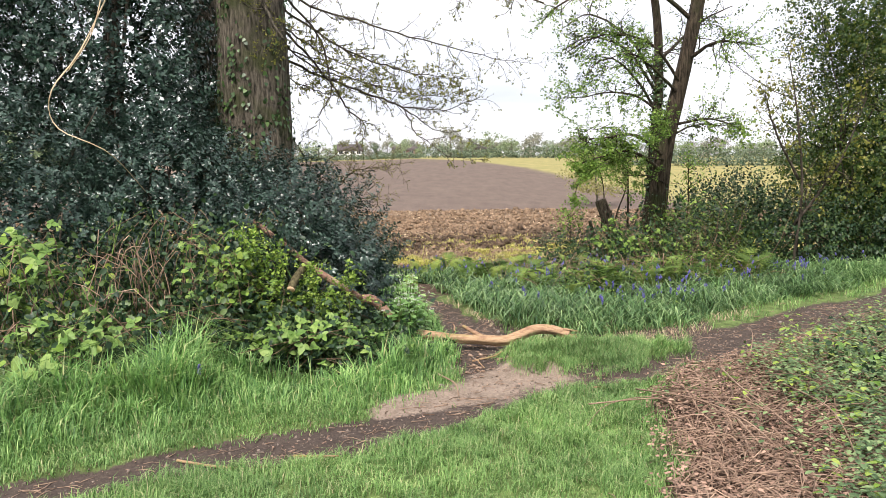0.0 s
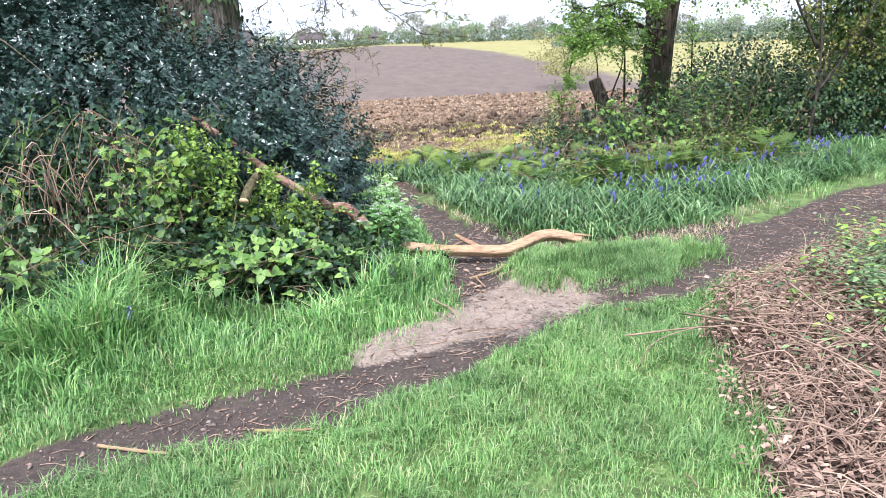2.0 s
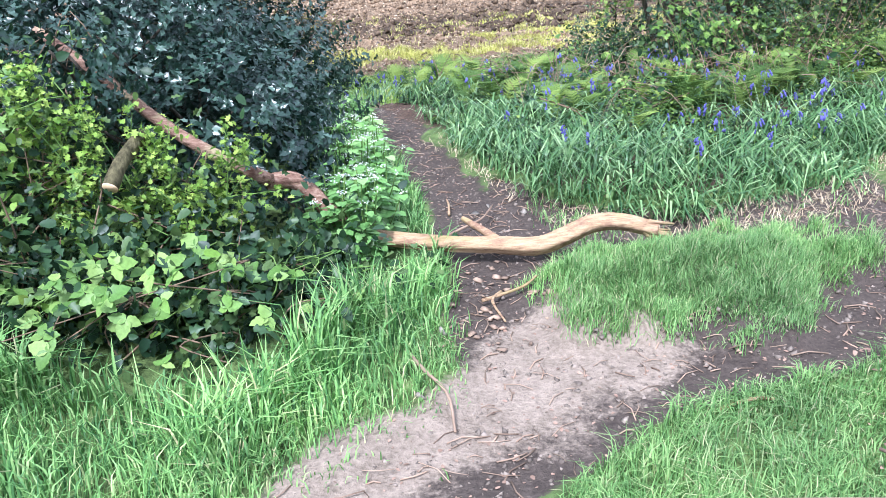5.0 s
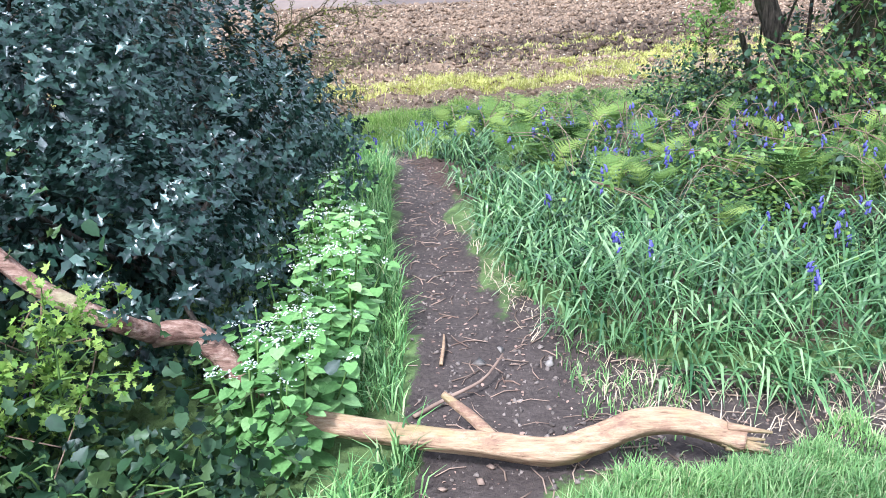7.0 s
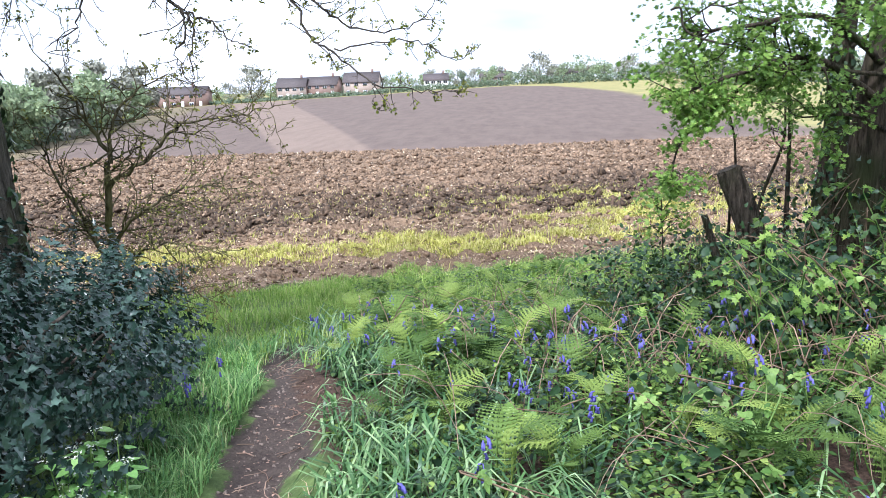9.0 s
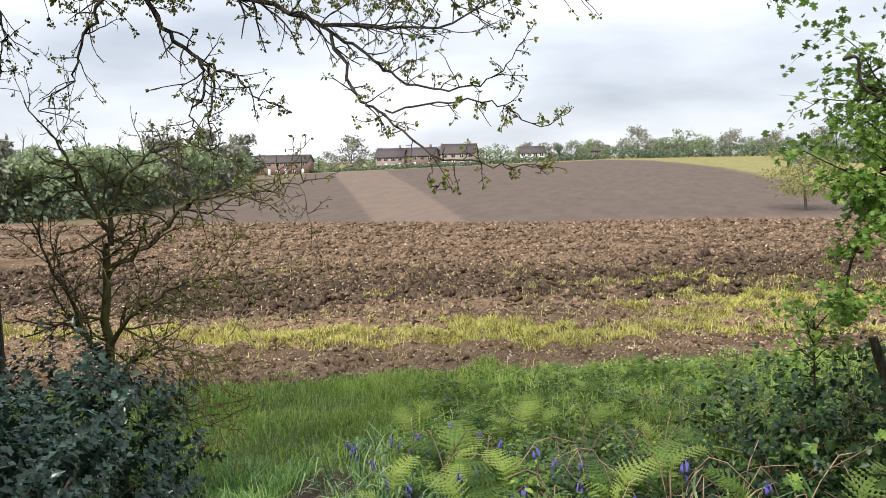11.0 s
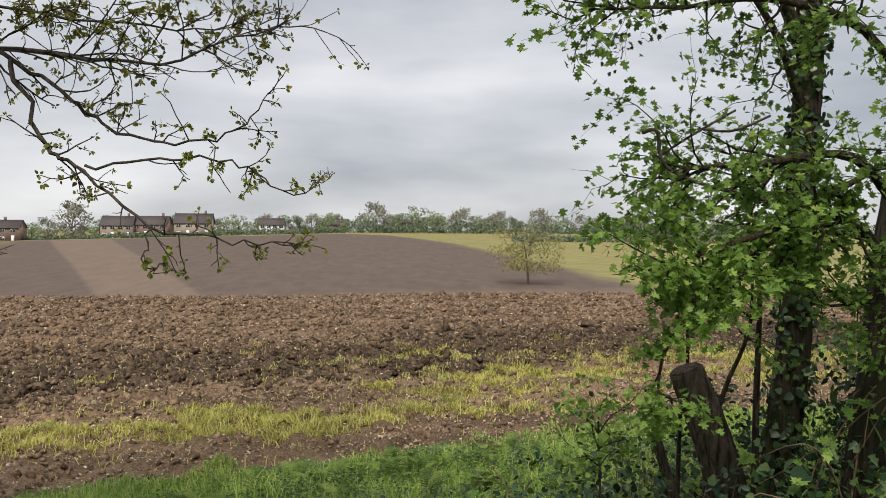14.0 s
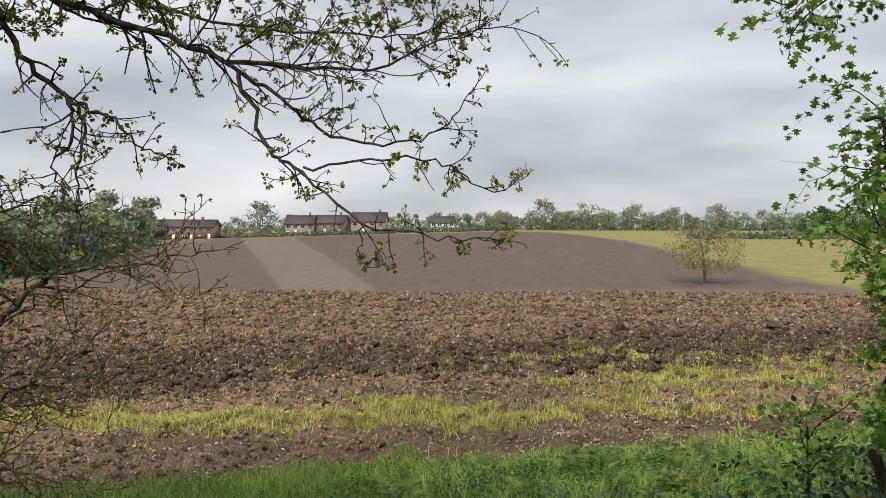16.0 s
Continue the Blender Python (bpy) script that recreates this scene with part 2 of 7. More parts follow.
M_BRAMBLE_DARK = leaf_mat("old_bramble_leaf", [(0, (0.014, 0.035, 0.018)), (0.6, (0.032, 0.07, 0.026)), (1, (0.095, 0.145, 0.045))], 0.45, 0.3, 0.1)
M_MAPLE = leaf_mat("maple_leaf", [(0, (0.10, 0.19, 0.035)), (0.6, (0.20, 0.34, 0.065)), (1, (0.34, 0.47, 0.11))], 0.5, 0.35, 0.45)
M_MAPLE_ONE = leaf_mat("maple_leaf_single", [(0, (0.10, 0.19, 0.035)), (0.6, (0.20, 0.34, 0.065)), (1, (0.34, 0.47, 0.11))], 0.5, 0.35, 0.45, True)
M_OAK = leaf_mat("young_oak_leaf", [(0, (0.12, 0.135, 0.028)), (0.6, (0.20, 0.21, 0.04)), (1, (0.34, 0.32, 0.08))], 0.55, 0.3, 0.4)
M_OAK_ONE = leaf_mat("young_oak_leaf_single", [(0, (0.13, 0.16, 0.025)), (0.6, (0.24, 0.28, 0.04)), (1, (0.40, 0.40, 0.08))], 0.55, 0.3, 0.4, True)
M_HAW = leaf_mat("hawthorn_leaf", [(0, (0.028, 0.058, 0.013)), (0.6, (0.062, 0.115, 0.024)), (1, (0.2, 0.23, 0.045))], 0.5, 0.35, 0.35)
M_FERN = leaf_mat("bracken_frond", [(0, (0.06, 0.115, 0.03)), (0.5, (0.15, 0.235, 0.055)), (1, (0.30, 0.39, 0.095))], 0.6, 0.18, 0.32, True)
M_NETTLE = leaf_mat("nettle_leaf", [(0, (0.035, 0.075, 0.02)), (0.55, (0.11, 0.195, 0.045)), (0.85, (0.22, 0.32, 0.075)), (1, (0.35, 0.45, 0.12))], 0.65, 0.15, 0.32)
M_COVER = leaf_mat("grey_green_weed_leaf", [(0, (0.06, 0.11, 0.045)), (0.6, (0.16, 0.25, 0.11)), (1, (0.32, 0.43, 0.19))], 0.55, 0.3, 0.25)
M_SHOOT = leaf_mat("young_shoot_leaf", [(0, (0.14, 0.26, 0.04)), (0.5, (0.26, 0.40, 0.07)), (1, (0.42, 0.52, 0.12))], 0.5, 0.3, 0.35)
M_GARLIC = leaf_mat("garlic_mustard_leaf", [(0, (0.15, 0.31, 0.08)), (0.5, (0.25, 0.45, 0.14)), (1, (0.38, 0.56, 0.22))], 0.5, 0.3, 0.3)
M_PETAL = leaf_mat("white_petal", [(0, (0.7, 0.72, 0.66)), (1, (0.85, 0.85, 0.8))], 0.6, 0.2, 0.2)
M_BLUE = leaf_mat("bluebell_flower", [(0, (0.10, 0.095, 0.4)), (0.6, (0.165, 0.15, 0.5)), (1, (0.28, 0.26, 0.62))], 0.55, 0.3, 0.25)
M_STEM = plain_mat("green_stem", (0.08, 0.15, 0.03), (0.16, 0.24, 0.06), 20)
M_OAKBARK = bark_mat("oak_bark", (0.024, 0.02, 0.015), (0.165, 0.14, 0.108), 30, (0.045, 0.05, 0.02), stretch=(1, 1, 0.16), bump=1.0)
M_BARK = bark_mat("maple_bark", (0.016, 0.012, 0.008), (0.095, 0.072, 0.05), 44, (0.045, 0.05, 0.02), stretch=(1, 1, 0.14), bump=1.0)
M_TWIG = bark_mat("twig_bark", (0.03, 0.024, 0.018), (0.11, 0.09, 0.07), 30)
M_SHRUB = bark_mat("mossy_shrub_bark", (0.045, 0.038, 0.02), (0.16, 0.135, 0.07), 40, (0.12, 0.112, 0.036))
M_LOG = old_wood_mat("stripped_log", ((0.19, 0.115, 0.07), (0.37, 0.24, 0.14), (0.49, 0.355, 0.235)), (0.23, 0.13, 0.085), (0.27, 0.235, 0.085))
M_LOGBARK = old_wood_mat("red_brown_bark", ((0.09, 0.045, 0.03), (0.24, 0.14, 0.10), (0.46, 0.33, 0.25)), (0.15, 0.075, 0.055), (0.36, 0.30, 0.17))
M_CUT = plain_mat("cut_wood", (0.50, 0.30, 0.16), (0.70, 0.50, 0.32), 30, 0.7)
M_STUMP = bark_mat("weathered_stump", (0.028, 0.021, 0.015), (0.16, 0.125, 0.092), 48, (0.05, 0.055, 0.022), stretch=(1, 1, 0.14), bump=1.0)
M_CANE = plain_mat("brown_cane", (0.09, 0.06, 0.04), (0.24, 0.16, 0.10), 12, 0.8, True)
M_DEAD = plain_mat("dead_stem", (0.12, 0.072, 0.05), (0.40, 0.28, 0.2), 5, 0.8, True)
M_DRYLEAF = plain_mat("dry_leaf", (0.14, 0.082, 0.06), (0.42, 0.275, 0.2), 8, 0.8, True)
M_CRUMB = plain_mat("trail_crumb", (0.10, 0.076, 0.062), (0.27, 0.215, 0.175), 20, 0.9, True)
M_CHIP = plain_mat("bark_chip", (0.17, 0.11, 0.08), (0.4, 0.28, 0.2), 25, 0.85, True)
M_STRAW = plain_mat("straw_bits", (0.30, 0.215, 0.135), (0.64, 0.51, 0.35), 6, 0.8, True)
M_CLOD = plain_mat("soil_clod", (0.048, 0.031, 0.02), (0.35, 0.24, 0.155), 14, 0.95, True, 0.15, 0.6)
M_FLINT = plain_mat("flint_stone", (0.14, 0.115, 0.095), (0.36, 0.31, 0.26), 20, 0.7, True)
# far trunks: tone lifted to stand in for air haze
M_HAZYWOOD = plain_mat("haze_pale_wood", (0.10, 0.09, 0.07), (0.17, 0.155, 0.125), 3)
M_CLOD_WET = plain_mat("wet_soil_clod", (0.02, 0.013, 0.008), (0.16, 0.107, 0.068), 14, 0.85, True, 0.25, 0.6)
# next three far tints are paled and greyed to paint in aerial haze
M_HAZYLEAF = leaf_mat("haze_pale_leaf", [(0, (0.21, 0.28, 0.16)), (0.5, (0.30, 0.38, 0.22)), (1, (0.41, 0.48, 0.29))], 0.8, 0.1, 0.4)
M_HAZYDARK = leaf_mat("haze_pale_dark_leaf", [(0, (0.13, 0.18, 0.125)), (1, (0.22, 0.27, 0.18))], 0.7, 0.2, 0.25)
M_HAZYBARE = leaf_mat("haze_grey_twigs", [(0, (0.23, 0.24, 0.2)), (1, (0.35, 0.35, 0.28))], 0.8, 0.1, 0.2)
M_YELLOW = leaf_mat("yellow_green_leaf", [(0, (0.26, 0.26, 0.10)), (1, (0.44, 0.42, 0.18))], 0.7, 0.2, 0.4)
M_BRICK = plain_mat("brick_wall", (0.19, 0.125, 0.1), (0.28, 0.19, 0.155), 3)
M_RENDER = plain_mat("pale_brick", (0.3, 0.235, 0.19), (0.4, 0.32, 0.265), 3)
M_TILE = plain_mat("roof_tiles", (0.075, 0.062, 0.06), (0.13, 0.108, 0.102), 2.5)
M_GLASS = plain_mat("dark_window_glass", (0.03, 0.035, 0.045), (0.05, 0.055, 0.07), 2, 0.1, False, 0.6)
M_FRAME = plain_mat("white_window_frame", (0.75, 0.75, 0.74), (0.82, 0.82, 0.8), 2)


# ---- geometry helpers ----
class Geo:
    """Triangles gathered for one mesh."""

    def __init__(self):
        self.v, self.f, self.n = [], [], 0

    def add(self, v, f):
        v = np.asarray(v, float).reshape(-1, 3)
        self.v.append(v)
        self.f.append(np.asarray(f, int).reshape(-1, 3) + self.n)
        self.n += len(v)
        return self

    def tube(self, pts, radii, sides=6, lump=0.0, rng=None, furrow=0.0, pitch=3.0):
        p = np.asarray(pts, float)
        r = np.broadcast_to(np.asarray(radii, float), (len(p),))
        t = np.gradient(p, axis=0)
        t /= np.linalg.norm(t, axis=1)[:, None] + 1e-9
        ref = np.array([0.0, 0.0, 1.0]) if abs(t[:, 2]).mean() < 0.8 else np.array([1.0, 0.0, 0.0])
        u = np.cross(t, ref)
        u /= np.linalg.norm(u, axis=1)[:, None] + 1e-9
        w = np.cross(t, u)
        a = np.arange(sides) * 2 * np.pi / sides
        ring = np.cos(a)[None, :, None] * u[:, None, :] + np.sin(a)[None, :, None] * w[:, None, :]
        rr = np.repeat(r[:, None], sides, 1)
        if lump and rng is not None:
            rr = rr * (1 + lump * rng.uniform(-1, 1, rr.shape))
        if furrow:
            run = np.concatenate([[0], np.cumsum(np.linalg.norm(np.diff(p, axis=0), axis=1))])[:, None]
            ca, sa = np.cos(a)[None], np.sin(a)[None]
            rr = rr * (1 + furrow * vnoise(ca * pitch + 40 + 0.35 * run, sa * pitch + 40) + furrow * 0.6 * vnoise(ca * pitch * 2.3 + 9 + run, sa * pitch * 2.3 + 9 + run * 0.7))
        v = (p[:, None, :] + ring * rr[:, :, None]).reshape(-1, 3)
        f = []
        for i in range(len(p) - 1):
            for j in range(sides):
                q, s = i * sides + j, i * sides + (j + 1) % sides
                f += [(q, s, s + sides), (q, s + sides, q + sides)]
        last = (len(p) - 1) * sides
        for j in range(1, sides - 1):
            f += [(0, j + 1, j), (last, last + j, last + j + 1)]
        return self.add(v, f)

    def box(self, lo, hi):
        (a, b, c), (d, e, g) = lo, hi
        v = [(a, b, c), (d, b, c), (d, e, c), (a, e, c), (a, b, g), (d, b, g), (d, e, g), (a, e, g)]
        f = [(0, 2, 1), (0, 3, 2), (4, 5, 6), (4, 6, 7), (0, 1, 5), (0, 5, 4), (1, 2, 6), (1, 6, 5), (2, 3, 7), (2, 7, 6), (3, 0, 4), (3, 4, 7)]
        return self.add(v, f)

    def leaves(self, tpl, p, d, nrm, s):
        """Copies of a leaf outline: at p, along d, facing nrm, of length s."""
        tv, tf = tpl
        p, d, nrm = (np.asarray(q, float).reshape(-1, 3) for q in (p, d, nrm))
        if not len(p):
            return self
        d = d / (np.linalg.norm(d, axis=1)[:, None] + 1e-9)
        x = np.cross(d, nrm)
        x /= np.linalg.norm(x, axis=1)[:, None] + 1e-9
        z = np.cross(x, d)
        s = np.broadcast_to(np.asarray(s, float), (len(p),))[:, None, None]
        v = p[:, None, :] + s * (tv[None, :, 0, None] * x[:, None] + tv[None, :, 1, None] * d[:, None] + tv[None, :, 2, None] * z[:, None])
        f = tf[None] + (np.arange(len(p)) * len(tv))[:, None, None]
        return self.add(v.reshape(-1, 3), f.reshape(-1, 3))

    def blades(self, p, h, w, lean, rng, curl=0.5):
        """Grass blades: three triangles each, bent over."""
        k = len(p)
        if not k:
            return self
        a = rng.uniform(0, 2 * np.pi, k)
        side = np.stack([np.cos(a), np.sin(a), np.zeros(k)], 1)
        b = 2.5 * vnoise(p[:, 0] * 3.3, p[:, 1] * 3.3) + 2.5 * vnoise(p[:, 0] * 11, p[:, 1] * 11) + rng.normal(0, 1.5, k)
        a = b + np.pi / 2 + rng.uniform(-0.6, 0.6, k)
        side = np.stack([np.cos(a), np.sin(a), np.zeros(k)], 1)
        out = np.stack([np.cos(b), np.sin(b), np.zeros(k)], 1)
        up = np.array([0, 0, 1.0])
        h, w, lean = (np.broadcast_to(np.asarray(q, float), (k,))[:, None] for q in (h, w, lean))
        m = p + up * h * 0.55 + out * h * lean * 0.3
        t = p + up * h * (1 - curl * lean * 0.6) + out * h * lean
        v = np.stack([p - side * w / 2, p + side * w / 2, m - side * w * 0.42, m + side * w * 0.42, t], 1).reshape(-1, 3)
        f = np.array([(0, 1, 3), (0, 3, 2), (2, 3, 4)])[None] + (np.arange(k) * 5)[:, None, None]
        return self.add(v, f.reshape(-1, 3))

    def mesh(self, name, mat, smooth=False):
        me = bpy.data.meshes.new(name)
        v, f = np.concatenate(self.v), np.concatenate(self.f)
        me.vertices.add(len(v))
        me.vertices.foreach_set("co", v.astype(np.float32).ravel())
        me.loops.add(f.size)
        me.loops.foreach_set("vertex_index", f.astype(np.int32).ravel())
        me.polygons.add(len(f))
        me.polygons.foreach_set("loop_start", np.arange(0, f.size, 3, dtype=np.int32))
        if smooth:
            me.polygons.foreach_set("use_smooth", np.ones(len(f), bool))
        me.update(calc_edges=True)
        me.materials.append(mat)
        return me


def part(name, geo, mat, parent=None, label="", smooth=False, kind=""):
    ob = new(name, geo.mesh(name, mat, smooth))
    if parent is not None:
        ob.parent = parent
    return tagged(ob, label, kind=kind)


def thing(name, label, category, group="", at=None):
    ob = tagged(new(name), label, category, group)
    ob.empty_display_size = 0.1
    if at is not None:
        ob.matrix_basis = at
    return ob


def outline(points, fold=0.12):
    """A leaf from its half outline (width, along): a folded fan about the midrib, from 0 to 1 along y."""
    v = [(0, 0, 0), (0, 0.5, -fold * 0.3), (0, 1, -fold)]
    right = [(x, y, abs(x) * fold * 2 - y * fold) for x, y in points]
    left = [(-x, y, abs(x) * fold * 2 - y * fold) for x, y in points]
    v += right + left
    k, f = len(points), []
    for base, flip in ((3, False), (3 + k, True)):
        chain = [0] + list(range(base, base + k)) + [2]
        for a, b in zip(chain, chain[1:]):
            if a != b:
                f.append((1, b, a) if flip else (1, a, b))
    return np.array(v, float), np.array(f, int)


L_OVATE = outline([(0.22, 0.15), (0.32, 0.42), (0.2, 0.75)])
L_HEART = outline([(0.3, -0.05), (0.45, 0.2), (0.33, 0.6), (0.14, 0.85)], 0.08)
L_BRAMBLE = outline([(0.22, 0.04), (0.33, 0.2), (0.31, 0.34), (0.37, 0.45), (0.26, 0.62), (0.24, 0.74), (0.1, 0.88)], 0.14)
L_HOLLY = outline([(0.27, 0.16), (0.15, 0.36), (0.31, 0.56), (0.1, 0.75)], 0.3)
L_MAPLE = outline([(0.26, 0.02), (0.2, 0.2), (0.48, 0.34), (0.24, 0.48), (0.38, 0.72), (0.12, 0.68)], 0.2)
L_LOBED = outline([(0.3, -0.02), (0.2, 0.16), (0.55, 0.26), (0.5, 0.4), (0.2, 0.44), (0.36, 0.66), (0.32, 0.8), (0.11, 0.72)], 0.16)
L_LANCE = outline([(0.24, 0.2), (0.22, 0.6)], 0.15)
L_SMALL = outline([(0.3, 0.4)], 0.1)


def comb(teeth):
    """A fern pinna: a solid blade with a lobed edge on each side of the rib."""
    v, f = [(0, 0, 0), (0, 1, 0)], []
    for s in (-1, 1):
        k = len(v)
        for i in range(teeth):
            a = i / teeth
            w = 0.15 * (1 - a) ** 0.7
            v += [(s * w * 0.22, a, 0), (s * w, a + 0.6 / teeth, -0.03)]
        v.append((s * 0.01, 0.98, 0))
        rib = len(v)
        v += [(0, i / teeth, 0.01) for i in range(teeth + 1)]
        for i in range(teeth):
            p, q, r, u, w = k + 2 * i, k + 2 * i + 1, k + 2 * i + 2, rib + i, rib + i + 1
            f += [(u, p, q), (u, q, w), (w, q, r)] if s > 0 else [(u, q, p), (u, w, q), (w, r, q)]
    return np.array(v, float), np.array(f, int)


L_PINNA = comb(5)


def unit(v):
    return v / (np.linalg.norm(v, axis=-1, keepdims=True) + 1e-9)


def sphere_dirs(rng, k):
    return unit(rng.normal(size=(k, 3)))


LATTICE = np.random.default_rng(5).uniform(-1, 1, (256, 256))


def vnoise(x, y):
    """Smooth value noise over the plan, about -1 to 1."""
    xi, yi = np.floor(x).astype(int), np.floor(y).astype(int)
    fx, fy = x - xi, y - yi
    fx, fy = fx * fx * (3 - 2 * fx), fy * fy * (3 - 2 * fy)
    g = lambda i, j: LATTICE[(xi + i) % 256, (yi + j) % 256]
    return (g(0, 0) * (1 - fx) + g(1, 0) * fx) * (1 - fy) + (g(0, 1) * (1 - fx) + g(1, 1) * fx) * fy


def sstep(a, b, v):
    q = np.clip((v - a) / (b - a), 0, 1)
    return q * q * (3 - 2 * q)


# ---- plan of the ground ----
TRAIL_UP = ([-9, -2, -1.39, -0.46, 0.06, 0.35, 0.71, 1.86, 3.0, 5.05, 12], [-2.2, 3.54, 4.03, 4.53, 5.15, 5.72, 5.72, 6.52, 7.58, 9.24, 14.8])
TRAIL_LOW = ([-9, -1.5, -0.98, -0.55, -0.15, 0.12, 0.56, 1.04, 1.4, 2.78, 4.09, 12], [-3.0, 3.45, 3.85, 4.02, 4.36, 4.54, 4.96, 5.33, 5.35, 6.42, 7.45, 13.4])
SIDE_Y = [5.3, 6.3, 6.7, 7.3, 7.9, 8.6, 9.2, 9.8, 10.4, 11.3]
SIDE_L = [0.12, 0.06, 0.02, -0.07, -0.22, -0.35, -0.45, -0.53, -0.78, -0.9]
SIDE_R = [0.5, 0.48, 0.45, 0.38, 0.16, -0.03, -0.1, -0.18, -0.45, -0.6]
BELL_FRONT = ([-0.6, -0.42, 0.06, 0.26, 0.42, 0.66, 0.9, 1.4, 2.1, 3.2, 5.4, 9], [10.6, 9.6, 8.55, 7.85, 7.42, 7.05, 6.86, 6.82, 7.1, 8.1, 9.9, 13])


def bell_depth(x, y):
    """How far a place lies inside the bluebell bank, from its nearer edge."""
    return np.minimum(y - np.interp(x, *BELL_FRONT), np.where(y < 10.6, (x - np.interp(y, SIDE_Y, SIDE_R) - 0.04) * 1.2, 9.0))


def wild_zone(x, y):
    """Where bracken, nettle and bramble stand, from the bluebells to the field's edge."""
    left = np.interp(y, [9, 10.4, 11, 12, 13, 14.0, 14.8], [-0.35, -0.35, -0.42, -0.6, -0.9, -0.7, 0.2])
    w = 0.25 * vnoise(x * 1.7 + 13, y * 1.7) + 0.15 * vnoise(x * 5, y * 5 + 8)
    return (x + w > left) & (y < field_edge(x) - 0.75 + 1.3 * w)


def field_edge(x):
    return 15.3 + 0.38 * np.clip(x, -7, 7)


def trail_mask(x, y):
    n = 0.10 * vnoise(x * 3, y * 3) + 0.05 * vnoise(x * 9, y * 9)
    up, low = np.interp(x, *TRAIL_UP), np.interp(x, *TRAIL_LOW)
    a = sstep(-0.06, 0.08, y - low + n) * sstep(-0.06, 0.08, up - y + n)
    l, r = np.interp(y, SIDE_Y, SIDE_L), np.interp(y, SIDE_Y, SIDE_R)
    b = sstep(-0.05, 0.07, x - l + n * 0.6) * sstep(-0.05, 0.07, r - x + n * 0.6) * sstep(5.2, 5.4, y) * sstep(11.5, 11.0, y)
    c = sstep(6.25, 6.4, y + n) * sstep(-0.1, 0.05, np.interp(x, *BELL_FRONT) + 0.1 - y) * sstep(0.25, 0.4, x) * sstep(2.6, 2.2, x)
    return np.maximum(np.maximum(a, b), c)


def pale_mask(x, y):
    n = 0.2 * vnoise(x * 4 + 7, y * 4) + 0.12 * vnoise(x * 11, y * 11 + 3)
    q = np.clip(((x + 0.35) * 0.95 + (y - 4.75) * 0.85) / (0.95 ** 2 + 0.85 ** 2), 0, 1)
    d = np.hypot(x + 0.35 - 0.95 * q, y - 4.75 - 0.85 * q) / (0.14 + 0.2 * q)
    e = np.hypot((x - 0.42) / 0.2, (y - 5.6) / 0.3)
    return 0.8 * sstep(1.25, 0.5, np.minimum(d, e) + 1.3 * n)


def heap_mask(x, y):
    edge = np.interp(y, [1, 3.5, 4.3, 5.0, 5.4, 5.9, 6.6, 7.2], [0.7, 0.93, 1.11, 1.3, 1.55, 2.1, 3.0, 3.9])
    low = np.interp(x, *TRAIL_LOW)
    return sstep(-0.1, 0.15, x - edge + 0.12 * vnoise(x * 3, y * 3 + 9)) * sstep(-0.05, 0.25, low - y) * sstep(4.6, 3.8, x) * sstep(2.1, 2.6, y + 0.3 * vnoise(x * 2, y * 2))


def verge_mask(x, y):
    n = 0.28 * vnoise(x * 3.2, y * 3.2 + 3) + 0.22 * vnoise(x * 9, y * 9 + 3)
    q = np.sqrt(((x - 1.15 - (y - 6.05) * 0.55) / 0.62) ** 2 + ((y - 6.07) / 0.46) ** 2)
    return sstep(1.15, 0.85, q + n)


def wet_mask(x, y):
    line = y - field_edge(x) + 1.1 * vnoise(x * 0.35, y * 0.5) + 0.5 * vnoise(x * 1.7, y * 1.7)
    return 0.78 * sstep(5.0, 6.4, line) * sstep(15.0, 9.5, line)


def height(x, y):
    x, y = np.asarray(x, float), np.asarray(y, float)
    s = y - 0.35 * np.clip(x, -5, 5) * sstep(90, 30, y)
    z = np.interp(s, [8.5, 10, 13, 15, 19, 50, 54, 60, 75, 92, 98, 270, 330, 5000], [0, -0.08, -0.5, -0.72, -0.87, -1.95, -2.2, -2.9, -5.2, -6.2, -6.1, 0.1, 1.0, 3.0])
    z = z - 0.028 * np.clip(-x - 10, 0, 260) * sstep(120, 270, y) - 0.012 * np.clip(-x - 20, 0, 200) * sstep(60, 110, y) * sstep(270, 200, y)
    near = sstep(16, 12, y)
    z = z + near * (0.025 * vnoise(x * 1.3, y * 1.3) + 0.012 * vnoise(x * 5, y * 5))
    z = z - 0.035 * trail_mask(x, y) * near
    z = z + 0.06 * heap_mask(x, y) + 0.05 * verge_mask(x, y)
    e = y - field_edge(x) + 0.3 * vnoise(x * 1.5, y * 1.5)
    crumb = sstep(0, 0.5, e) * sstep(58, 50, y)
    z = z + crumb * (0.05 * vnoise(x * 3.1, y * 3.1) + 0.08 * vnoise(x * 5.7, y * 5.7) + 0.05 * np.sin(y * 2.6 + 0.5 * vnoise(x * 0.4, y)) * sstep(18, 22, y))
    return z


def on_ground(x, y):
    return np.stack([x, y, height(x, y)], 1)


def grown(rng, start, step, stop, rate):
    out = [start]
    while out[-1] < stop:
        out.append(out[-1] + step)
        step *= rate
    return out


